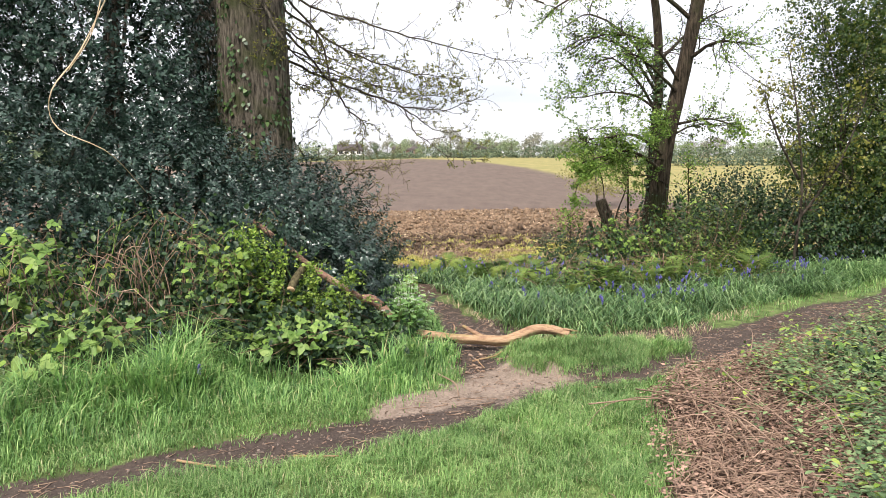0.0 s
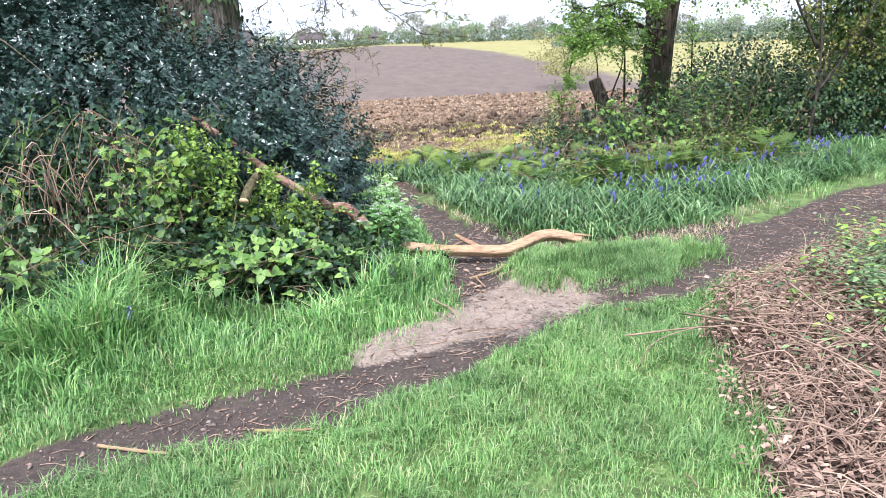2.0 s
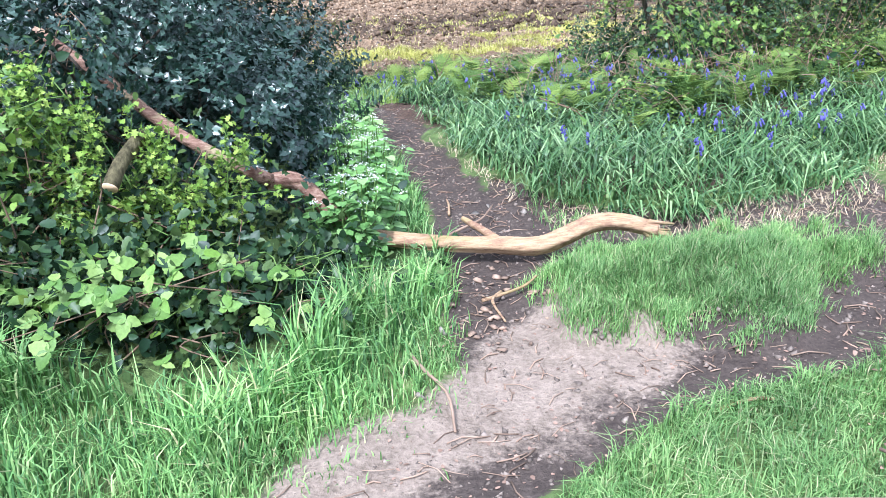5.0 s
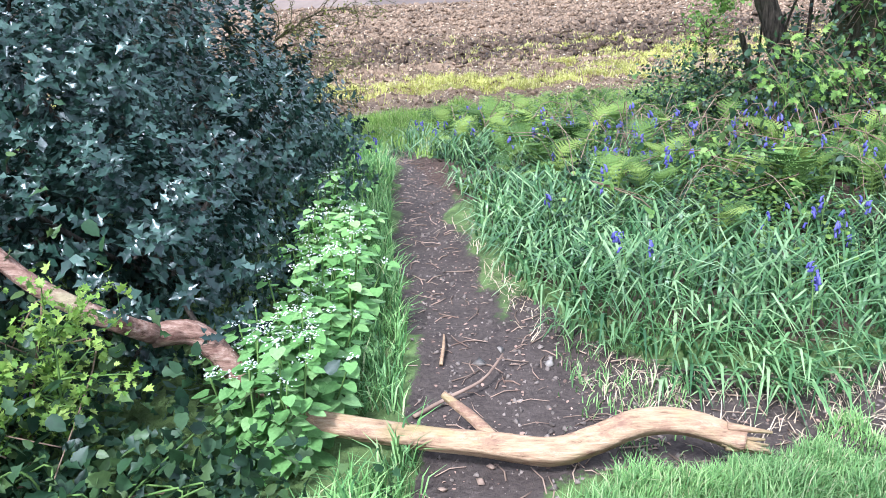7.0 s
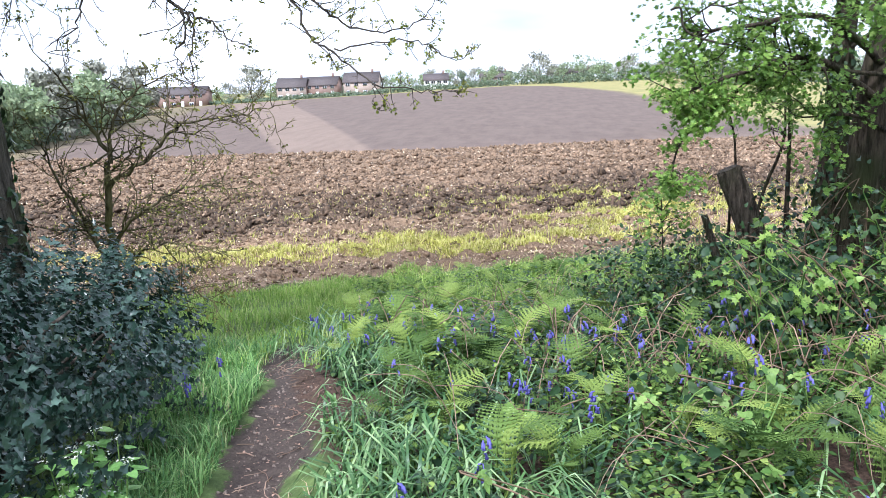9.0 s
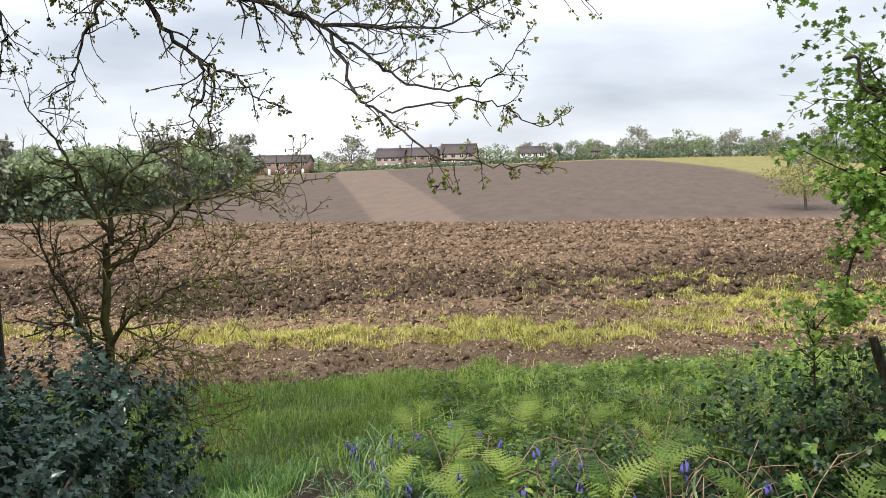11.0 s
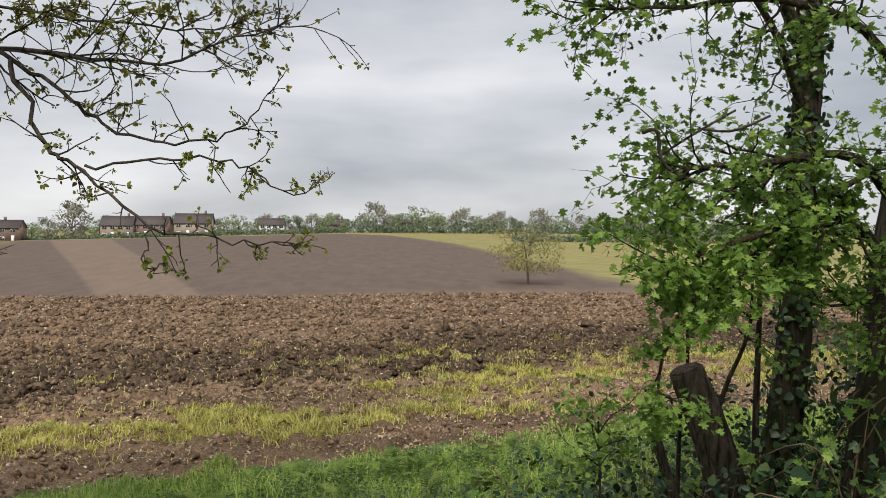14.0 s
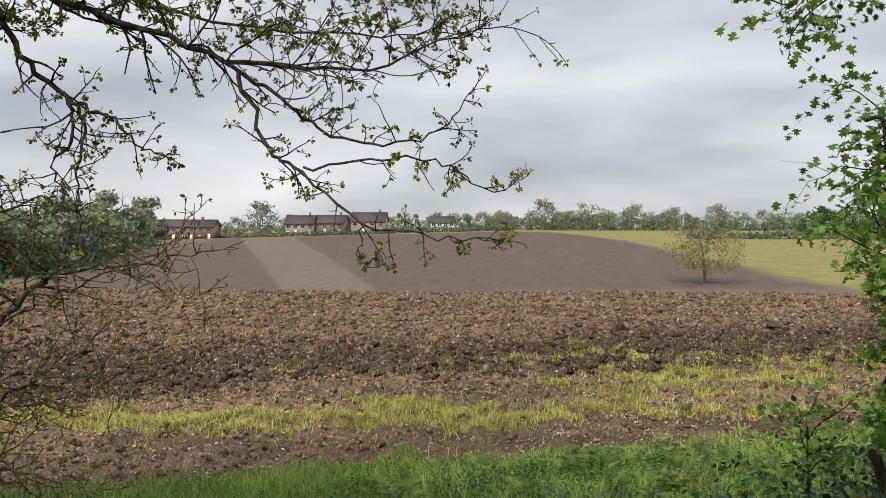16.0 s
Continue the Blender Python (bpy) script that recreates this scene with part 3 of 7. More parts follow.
def build_ground():
    xs = np.array(sorted({round(v, 3) for v in np.arange(-7, 7, 0.085)} | {round(s * v, 3) for s in (-1, 1) for v in grown(None, 7.07, 0.11, 60, 1.1) + grown(None, 62, 2.5, 110, 1.0) + grown(None, 114, 6, 190, 1.0) + grown(None, 195, 8, 4500, 1.35)}))
    ys = np.array(sorted({round(v, 3) for v in np.arange(0.5, 27, 0.085)} | {round(v, 3) for v in grown(None, 27.08, 0.1, 60, 1.03) + grown(None, 63, 3.5, 290, 1.0) + grown(None, 296, 8, 4500, 1.35)} | {round(0.43 - v, 3) for v in grown(None, 0.0, 0.1, 4500, 1.25)}))
    gx, gy = np.meshgrid(xs, ys, indexing="ij")
    x, y = gx.ravel(), gy.ravel()
    z = height(x, y)
    v = np.stack([x, y, z], 1)
    nx, ny = len(xs), len(ys)
    i = (np.arange(nx - 1)[:, None] * ny + np.arange(ny - 1)[None]).ravel()
    f = np.concatenate([np.stack([i, i + ny, i + ny + 1], 1), np.stack([i, i + ny + 1, i + 1], 1)])
    g = Geo().add(v, f)
    ob = part("ground", g, M_GROUND, smooth=True)
    tagged(ob, "rolling earth with trodden trail, verge and ploughed fields", "ground", kind="structure")
    e = y - field_edge(x) + 0.35 * vnoise(x * 1.5, y * 1.5)
    near = np.stack([trail_mask(x, y) * (y < 14), pale_mask(x, y), np.maximum(heap_mask(x, y), 0.85 * sstep(0.1, 0.5, y - np.interp(x, *BELL_FRONT)) * sstep(13.4, 12.6, y) * sstep(6, 5, x) * ((y < 10.5) | wild_zone(x, y))), np.ones_like(x)], 1)
    wob = 0.8 * vnoise(x * 0.1, y * 0.1)
    edge = np.interp(y, [60, 100, 121, 141, 172, 221, 264, 288], [60, 42, 34.6, 33, 28.7, 22, 8.6, -10])
    yellow = sstep(-2.0, 2.0, x - edge + wob) * (y > 100)
    band = sstep(97, 99, y - 0.04 * x + wob) * sstep(109, 107, y - 0.04 * x + wob) * sstep(-10, 20, x) * 0.8
    green = sstep(-1, 1, -70 - 0.25 * (y - 120) - x) * (y > 60)
    wet = wet_mask(x, y)
    far = np.stack([sstep(0, 0.5, e) * (y > 10), np.where(y < 57, wet, band), np.maximum(np.maximum(yellow, sstep(285, 287, y)), green * 0.3), np.ones_like(x)], 1)
    for name, data in (("near_zones", near), ("far_zones", far)):
        at = ob.data.color_attributes.new(name, "FLOAT_COLOR", "POINT")
        at.data.foreach_set("color", data.astype(np.float32).ravel())


build_ground()


# ---- trees and shrubs ----
def grow(geo, tips, p, d, length, r, depth, rng, kids=4, wander=0.25, lift=0.0, ratio=0.6, spread=0.9, sides=5):
    """A branch with its side branches; tips gathers points and directions on the thin wood."""
    k = 5 if depth > 0 else 4
    pts, dirs = [np.array(p, float)], []
    d = unit(np.array(d, float))
    for i in range(k):
        d = unit(d + rng.normal(size=3) * wander + np.array([0, 0, lift]))
        pts.append(pts[-1] + d * length / k)
        dirs.append(d)
    end = r * (0.35 if depth else 0.3)
    geo.tube(pts, np.linspace(r, end, k + 1), sides if depth > 1 else (4 if depth else 3))
    if depth <= 1:
        for i in range(1, k + 1):
            tips.append((pts[i], dirs[i - 1]))
    if depth > 0:
        for i in range(kids):
            q = rng.uniform(0.25, 1.0)
            j = min(int(q * k), k - 1)
            base = pts[j] + (pts[j + 1] - pts[j]) * (q * k - j)
            nd = unit(dirs[j] + sphere_dirs(rng, 1)[0] * spread)
            grow(geo, tips, base, nd, length * ratio * rng.uniform(0.7, 1.15), r * 0.5 * (1 - 0.4 * q), depth - 1, rng, kids, wander, lift, ratio, spread, sides)


def along(points, k):
    """A smooth line of k points through the given ones."""
    p = np.asarray(points, float)
    t = np.linspace(0, len(p) - 1, k)
    i = np.clip(t.astype(int), 0, len(p) - 2)
    u = (t - i)[:, None]
    a, b, c, e = p[np.clip(i - 1, 0, None)], p[i], p[i + 1], p[np.clip(i + 2, None, len(p) - 1)]
    return 0.5 * (2 * b + (c - a) * u + (2 * a - 5 * b + 4 * c - e) * u ** 2 + (3 * b - a - 3 * c + e) * u ** 3)


def limb(geo, tips, points, r0, r1, rng, shoots=10, shoot=0.5, depth=1, lift=0.0, kids=3, spread=1.0, sides=6, start=0.15):
    """A limb along a fitted line, with side shoots along it."""
    k = 4 * len(points)
    p = along(points, k)
    p[1:-1] += rng.normal(size=(k - 2, 3)) * r0 * 0.12
    rr = np.linspace(r0, r1, k)
    geo.tube(p, rr, sides, 0.06, rng)
    for i in range(shoots):
        q = rng.uniform(start, 1.0)
        j = min(int(q * (k - 1)), k - 2)
        d = unit(unit(p[j + 1] - p[j]) + sphere_dirs(rng, 1)[0] * spread)
        grow(geo, tips, p[j], d, shoot * rng.uniform(0.5, 1.2), max(rr[j] * 0.45, 0.0035), depth, rng, kids, 0.3, lift)
    return p


def spray(geo, tufts, p, d, length, r, depth, rng):
    """A crooked twig with side twigs by turns; tufts gathers the ends where leaves open."""
    k = max(4, int(length / 0.045))
    pts, dirs = [np.array(p, float)], []
    d, bend = unit(np.array(d, float)), rng.normal(size=3) * 0.06
    for i in range(k):
        d = unit(d + rng.normal(size=3) * 0.2 + bend)
        pts.append(pts[-1] + d * length / k)
        dirs.append(d)
    geo.tube(pts, np.linspace(r, max(r * 0.45, 0.0013), k + 1), 4 if depth else 3)
    tufts.append((pts[-1], d))
    if depth > 0:
        turn = sphere_dirs(rng, 1)[0]
        for i in range(1, k):
            turn = -turn + rng.normal(size=3) * 0.45
            if rng.uniform() < 0.72:
                spray(geo, tufts, pts[i], unit(dirs[i] + unit(turn) * 0.95), length * rng.uniform(0.25, 0.55) * (1 - 0.45 * i / k), max(r * 0.6, 0.0018), depth - 1, rng)
    else:
        for i in range(1, k):
            if rng.uniform() < 0.16:
                tufts.append((pts[i], unit(dirs[i] + sphere_dirs(rng, 1)[0])))


def twiggy(geo, tufts, points, r0, r1, rng, shoots, length, depth=1, start=0.15):
    """A thin limb along a line, set with sprays of crooked twigs."""
    k = 5 * len(points)
    p = along(points, k)
    p[1:-1] += rng.normal(size=(k - 2, 3)) * 0.008
    rr = np.linspace(r0, r1, k)
    geo.tube(p, rr, 7, 0.08, rng)
    tufts.append((p[-1], unit(p[-1] - p[-2])))
    for i in range(shoots):
        q = start + (1 - start) * (i + rng.uniform()) / shoots
        j = min(int(q * (k - 1)), k - 2)
        spray(geo, tufts, p[j], unit(unit(p[j + 1] - p[j]) * 0.8 + sphere_dirs(rng, 1)[0]), length * rng.uniform(0.4, 1.15), min(max(rr[j] * 0.5, 0.0026), 0.007), depth, rng)


def tufted(tufts, rng, per, size):
    """Leaves that open in a small rosette at each twig end."""
    p, d = np.repeat(np.array([t[0] for t in tufts]), per, 0), np.repeat(np.array([t[1] for t in tufts]), per, 0)
    k = len(p)
    big = np.repeat(rng.uniform(0.6, 1.25, len(tufts)), per)
    o = unit(d * 0.5 + sphere_dirs(rng, k) + np.array([0, 0, -0.15]))
    return p + o * 0.004, o, unit(sphere_dirs(rng, k) + d * 0.6 + np.array([0, 0, 0.5])), size * big * rng.uniform(0.7, 1.2, k)


def leafy(tips, rng, per, size, spread=0.04, droop=0.2):
    """Places, directions, faces and lengths for leaves about the tips."""
    p = np.array([t[0] for t in tips])
    d = np.array([t[1] for t in tips])
    p, d = np.repeat(p, per, 0), np.repeat(d, per, 0)
    k = len(p)
    p = p + rng.normal(size=(k, 3)) * spread
    d = unit(d * 0.6 + sphere_dirs(rng, k) + np.array([0, 0, -droop]))
    n = unit(sphere_dirs(rng, k) * 0.7 + np.array([0, 0, 1.0]))
    return p, d, n, size * rng.uniform(0.6, 1.25, k)


def single_leaves(parent, tpl, mat, p, d, n, s, name="leaf"):
    """The nearest leaves, each a mesh object of its own, sharing data in three shapes."""
    shapes = []
    for k in range(3):
        v, f = tpl[0].copy(), tpl[1]
        v[:, 2] += 0.06 * np.sin(v[:, 1] * (3 + k)) * (k - 1)
        v[:, 0] *= (0.9, 1.0, 1.12)[k]
        shapes.append(Geo().add(v, f).mesh(name, mat))
    d = unit(d)
    x = unit(np.cross(d, n))
    z = np.cross(x, d)
    for i in range(len(p)):
        ob = new(name, shapes[i % 3])
        m = Matrix.Identity(4)
        for c, col in enumerate((x[i], d[i], z[i])):
            for r in range(3):
                m[r][c] = col[r] * s[i]
        m.translation = p[i]
        ob.parent = parent
        ob.matrix_basis = m


def crown_of(parent, tips, rng, tpl, mat, per, size, mat_one=None, near=None, spread=0.04, count=120, name="leaves"):
    p, d, n, s = leafy(tips, rng, per, size, spread)
    if near is not None:
        pick = np.argsort(np.linalg.norm(p - np.array(near), axis=1))[:count]
        single_leaves(parent, tpl, mat_one, p[pick], d[pick], n[pick], s[pick])
        keep = np.ones(len(p), bool)
        keep[pick] = False
        p, d, n, s = p[keep], d[keep], n[keep], s[keep]
    part(name, Geo().leaves(tpl, p, d, n, s), mat, parent, kind="stuff")


def big_oak():
    rng = np.random.default_rng(11)
    t = thing("oak_tree", "mature ivy-clad oak with rugged bark and young yellow-green leaves", "tree")
    g, tips = Geo(), []
    trunk = [(-2.15, 9.55, -0.35), (-2.13, 9.55, 0.4), (-2.15, 9.55, 1.6), (-2.2, 9.6, 3.2), (-2.34, 9.85, 5.5), (-2.55, 10.1, 8.5)]
    p = along(trunk, 90)
    rr = np.interp(p[:, 2], [-0.35, 0.3, 1.0, 2.5, 5.5, 8.5], [0.6, 0.48, 0.43, 0.39, 0.35, 0.24])
    g.tube(p, rr, 48, 0.012, rng, 0.07, 5.0)
    part("trunk", g, M_OAKBARK, t, smooth=True)
    g = Geo()
    second = along([(-3.0, 10.8, -0.4), (-2.98, 10.8, 1.5), (-3.1, 10.8, 3.5), (-3.4, 10.9, 6.5)], 24)
    part("second_stem", Geo().tube(second, np.linspace(0.3, 0.2, 24), 28, 0.015, rng, 0.08, 4.0), M_OAKBARK, t, "darker second stem of the oak", True)
    limbs = [
        ([(-2.3, 10.8, 2.75), (-1.6, 10.6, 2.52), (-0.9, 10.6, 2.26), (-0.42, 10.6, 2.11), (0.03, 10.6, 2.09), (0.47, 10.6, 2.25)], 0.026, 0.004, 22, 0.42),
        ([(-0.55, 10.6, 2.13), (-0.35, 10.6, 2.0), (-0.18, 10.6, 1.87), (0.06, 10.55, 1.79), (0.29, 10.6, 1.86), (0.4, 10.7, 2.0)], 0.012, 0.003, 12, 0.2),
        ([(-0.48, 10.6, 2.08), (-0.35, 10.55, 1.79), (-0.21, 10.5, 1.7), (0.06, 10.4, 1.5), (0.3, 10.4, 1.47), (0.55, 10.43, 1.44)], 0.012, 0.003, 14, 0.18),
        ([(-0.2, 10.5, 1.71), (0.09, 10.5, 1.74), (0.3, 10.55, 1.72), (0.48, 10.6, 1.63), (0.62, 10.64, 1.7)], 0.007, 0.0025, 9, 0.14),
        ([(0.06, 10.3, 1.5), (0.06, 10.25, 1.4), (0.1, 10.25, 1.36), (0.18, 10.25, 1.36)], 0.004, 0.002, 3, 0.08),
        ([(-2.2, 10.6, 3.1), (-1.7, 10.45, 2.75), (-1.36, 10.4, 2.35), (-1.17, 10.4, 2.05), (-1.05, 10.4, 1.96), (-1.04, 10.4, 1.81), (-1.1, 10.4, 1.68), (-1.01, 10.4, 1.52)], 0.024, 0.005, 16, 0.3),
        ([(-1.06, 10.4, 1.97), (-0.98, 10.4, 1.88), (-1.01, 10.4, 1.68), (-0.99, 10.4, 1.52)], 0.012, 0.004, 9, 0.25),
        ([(-1.0, 10.4, 1.94), (-0.84, 10.4, 1.85), (-0.75, 10.4, 1.77), (-0.62, 10.4, 1.74)], 0.009, 0.003, 8, 0.18),
        ([(-2.1, 10.6, 3.4), (-1.5, 10.3, 2.9), (-1.37, 10.2, 2.31), (-1.45, 10.2, 2.12), (-1.56, 10.2, 1.9), (-1.75, 10.2, 1.72)], 0.022, 0.004, 14, 0.3),
        ([(-2.4, 10.6, 3.6), (-1.6, 10.2, 3.3), (-0.7, 10.0, 3.0), (0.2, 9.9, 2.75), (0.9, 9.9, 2.6)], 0.026, 0.004, 24, 0.45),
        ([(-2.2, 10.7, 3.3), (-1.3, 10.3, 2.85), (-0.7, 10.35, 2.6), (-0.2, 10.4, 2.5), (0.25, 10.45, 2.45)], 0.022, 0.003, 30, 0.34),
        ([(-2.2, 10.7, 3.1), (-1.6, 10.1, 2.8), (-1.1, 10.0, 2.55), (-0.8, 10.0, 2.4)], 0.018, 0.003, 26, 0.3),
        ([(-2.2, 10.6, 2.9), (-1.6, 10.5, 2.6), (-1.0, 10.5, 2.42), (-0.5, 10.5, 2.34), (-0.1, 10.6, 2.38)], 0.016, 0.003, 24, 0.3),
        ([(-2.3, 10.4, 2.7), (-1.9, 10.3, 2.45), (-1.5, 10.3, 2.28), (-1.2, 10.3, 2.22)], 0.014, 0.003, 22, 0.28),
        ([(-2.2, 10.4, 2.6), (-2.0, 10.2, 2.3), (-1.9, 10.2, 2.1), (-2.0, 10.2, 1.9)], 0.012, 0.003, 14, 0.25),
        ([(-2.1, 10.6, 2.8), (-1.2, 10.8, 2.5), (-0.6, 10.9, 2.33), (0.0, 10.9, 2.27), (0.35, 11.0, 2.3)], 0.014, 0.003, 24, 0.3),
        ([(-2.4, 10.8, 4.3), (-1.3, 10.5, 4.1), (0.0, 10.3, 3.7), (1.2, 10.0, 3.3)], 0.06, 0.01, 26, 0.6),
        ([(-2.6, 10.5, 3.8), (-2.4, 9.8, 3.6), (-2.0, 9.2, 3.2), (-1.7, 8.9, 2.7)], 0.05, 0.008, 16, 0.5),
        ([(-2.7, 10.8, 4.6), (-3.4, 10.4, 4.8), (-4.4, 10.0, 5.0)], 0.09, 0.02, 16, 0.7),
        ([(-2.6, 10.9, 5.2), (-1.8, 10.6, 6.2), (-0.8, 10.2, 6.8)], 0.12, 0.03, 20, 0.9),
        ([(-2.7, 11.0, 7.6), (-3.3, 11.3, 9.2), (-3.8, 11.4, 10.5)], 0.16, 0.03, 16, 1.0),
        ([(-2.72, 11.0, 8.2), (-2.2, 11.2, 9.8), (-2.0, 11.4, 11.0)], 0.16, 0.03, 16, 1.0),
    ]
    for pts, r0, r1, shoots, length in limbs:
        if pts[0][0] < -2.05:
            pts = [(pts[0][0] + 0.2, pts[0][1] - 0.7, pts[0][2])] + pts[1:]
        g = Geo()
        high = pts[-1][2] > 2.2
        if r0 < 0.05:
            twiggy(g, tips, pts, r0 * 0.72, 0.0016, rng, int(shoots * (2.0 if high else 1.6)), length * (0.95 if high else 0.88), 2 if high and length < 0.4 else 1)
        else:
            twiggy(g, tips, pts, r0, r1, rng, int(shoots * 1.8), length, 2)
        part("limb", g, M_TWIG if r0 < 0.05 else M_OAKBARK, t)
    tips = [q for q in tips if rng.uniform() < (0.62 if q[0][2] < 2.15 else 0.85)]
    lp, ld, ln, ls = tufted(tips, rng, 5, 0.0185)
    order = np.argsort(np.linalg.norm(lp - np.array((0.2, 10.2, 1.7)), axis=1))
    near, rest = order[:280], order[280:]
    single_leaves(t, L_MAPLE, M_OAK_ONE, lp[near], ld[near], ln[near], ls[near])
    part("leaves", Geo().leaves(L_OVATE, lp[rest], ld[rest], ln[rest], ls[rest]), M_OAK, t, kind="stuff")
    # ivy on the trunk
    k = 2600
    a, z = rng.uniform(0, 2 * np.pi, k), rng.beta(1.2, 1.8, k) * 5.5 - 0.1
    keep = vnoise(a * 2.2 + 20, z * 1.5) > -0.05
    a, z = a[keep], z[keep]
    r = np.interp(z, [-0.35, 0.3, 1.0, 2.5, 5.5], [0.6, 0.48, 0.43, 0.39, 0.35]) + 0.03
    q = np.stack([-2.16 + r * np.cos(a), 9.57 + r * np.sin(a), z], 1)
    out = np.stack([np.cos(a), np.sin(a), 0.4 + 0 * a], 1)
    part("ivy", Geo().leaves(L_HEART, q, sphere_dirs(rng, len(q)) * 0.6 + np.array([0, 0, -0.8]), out, rng.uniform(0.03, 0.06, len(q))), M_IVY, t, "dark green ivy leaves", kind="stuff")


def right_trees():
    rng = np.random.default_rng(21)
    t = thing("field_maple", "leaning field maple with furrowed trunk and fresh green lobed leaves", "tree")
    g, tips = Geo(), []
    p = along([(2.74, 10.7, -0.3), (2.76, 10.7, 0.45), (2.81, 10.7, 1.0), (2.86, 10.7, 1.5), (2.97, 10.7, 2.05), (3.12, 10.7, 2.76), (3.25, 10.7, 3.5), (3.5, 10.8, 5.2)], 40)
    p = along(p, 70)
    rr = np.interp(p[:, 2], [-0.3, 0.2, 0.8, 2, 3.5, 5.2], [0.17, 0.145, 0.12, 0.1, 0.085, 0.05])
    g.tube(p, rr, 30, 0.02, rng, 0.16, 2.2)
    part("trunk", g, M_BARK, t, smooth=True)
    for pts, r0, r1, n, s in [
        ([(2.83, 10.65, 1.3), (2.5, 10.4, 1.5), (2.2, 10.2, 1.55), (1.85, 10.05, 1.46), (1.62, 10.0, 1.39)], 0.024, 0.004, 26, 0.23),
        ([(2.84, 10.6, 1.45), (2.2, 10.3, 1.5), (1.88, 10.1, 1.36), (1.66, 10.05, 1.16), (1.6, 10.0, 0.95)], 0.014, 0.003, 17, 0.12),
        ([(2.85, 10.65, 1.5), (2.4, 10.3, 1.75), (2.0, 10.2, 1.72), (1.75, 10.2, 1.7)], 0.022, 0.006, 22, 0.3),
        ([(2.85, 10.6, 1.15), (2.6, 10.4, 1.25), (2.3, 10.3, 1.25)], 0.016, 0.004, 10, 0.25),
        ([(2.9, 10.6, 1.75), (2.7, 10.1, 1.85), (2.55, 9.9, 1.85), (2.4, 9.8, 1.7)], 0.02, 0.005, 18, 0.32),
        ([(3.0, 10.65, 2.3), (2.6, 10.4, 2.6), (2.3, 10.3, 2.75), (1.95, 10.2, 2.65)], 0.022, 0.005, 22, 0.38),
        ([(3.1, 10.7, 2.7), (3.4, 10.4, 2.9), (3.8, 10.2, 2.85)], 0.03, 0.006, 18, 0.5),
        ([(3.2, 10.7, 3.2), (2.5, 10.4, 3.6), (1.9, 10.2, 3.5), (1.4, 10.1, 3.3), (1.2, 10.0, 3.1)], 0.03, 0.006, 22, 0.4),
        ([(3.3, 10.7, 3.7), (3.9, 10.4, 4.3), (4.4, 10.2, 4.6)], 0.04, 0.01, 18, 0.7),
        ([(3.4, 10.75, 4.4), (3.0, 10.5, 5.1), (2.4, 10.3, 5.5)], 0.04, 0.01, 18, 0.7),
        ([(2.92, 10.65, 1.9), (2.5, 10.4, 2.2), (2.1, 10.3, 2.28), (1.75, 10.2, 2.22), (1.42, 10.2, 2.2)], 0.02, 0.003, 24, 0.28),
        ([(3.05, 10.65, 2.4), (2.6, 10.5, 2.9), (2.0, 10.5, 3.0), (1.5, 10.4, 2.75)], 0.022, 0.004, 20, 0.32),
        ([(3.0, 10.6, 1.9), (3.3, 10.2, 1.95), (3.6, 9.9, 1.8)], 0.02, 0.005, 14, 0.4),
    ]:
        g = Geo()
        limb(g, tips, pts, r0, r1, rng, int(n * 1.2), s, 1, 0.0, 4, 1.0, start=0.3)
        part("limb", g, M_BARK, t)
    dead = Geo()
    dead.tube(along([(2.05, 10.2, 1.6), (1.8, 10.2, 1.66), (1.69, 10.2, 1.72), (1.67, 10.2, 1.82), (1.62, 10.2, 1.815)], 16), 0.0065, 5)
    dead.tube(along([(1.69, 10.2, 1.75), (1.8, 10.2, 1.82), (1.95, 10.25, 1.9)], 8), 0.0042, 5)
    dead.tube(along([(1.82, 10.2, 1.83), (1.9, 10.15, 1.82), (2.02, 10.15, 1.87)], 8), 0.004, 4)
    part("dead_branch", dead, M_TWIG, t, "bare hooked dead branch")
    tips = [q for q in tips if rng.uniform() < (0.8 if q[0][2] < 2.1 else 0.5)]
    crown_of(t, tips, rng, L_LOBED, M_MAPLE, 4, 0.027, M_MAPLE_ONE, (1.7, 9.6, 1.5), 0.017, 290)
    # slimmer second tree
    t = thing("hawthorn_tree", "slender mossy hawthorn stem wound with ivy behind the maple", "tree")
    tips = []
    p = along([(2.9, 11.8, -0.3), (2.93, 11.8, 0.3), (3.0, 11.8, 0.94), (3.01, 11.8, 1.4), (3.05, 11.8, 2.16), (3.06, 11.8, 2.6), (2.98, 11.8, 3.6), (2.7, 11.7, 4.6)], 36)
    part("trunk", Geo().tube(p, np.linspace(0.10, 0.05, 36), 20, 0.03, rng, 0.14, 2.0), M_BARK, t, smooth=True)
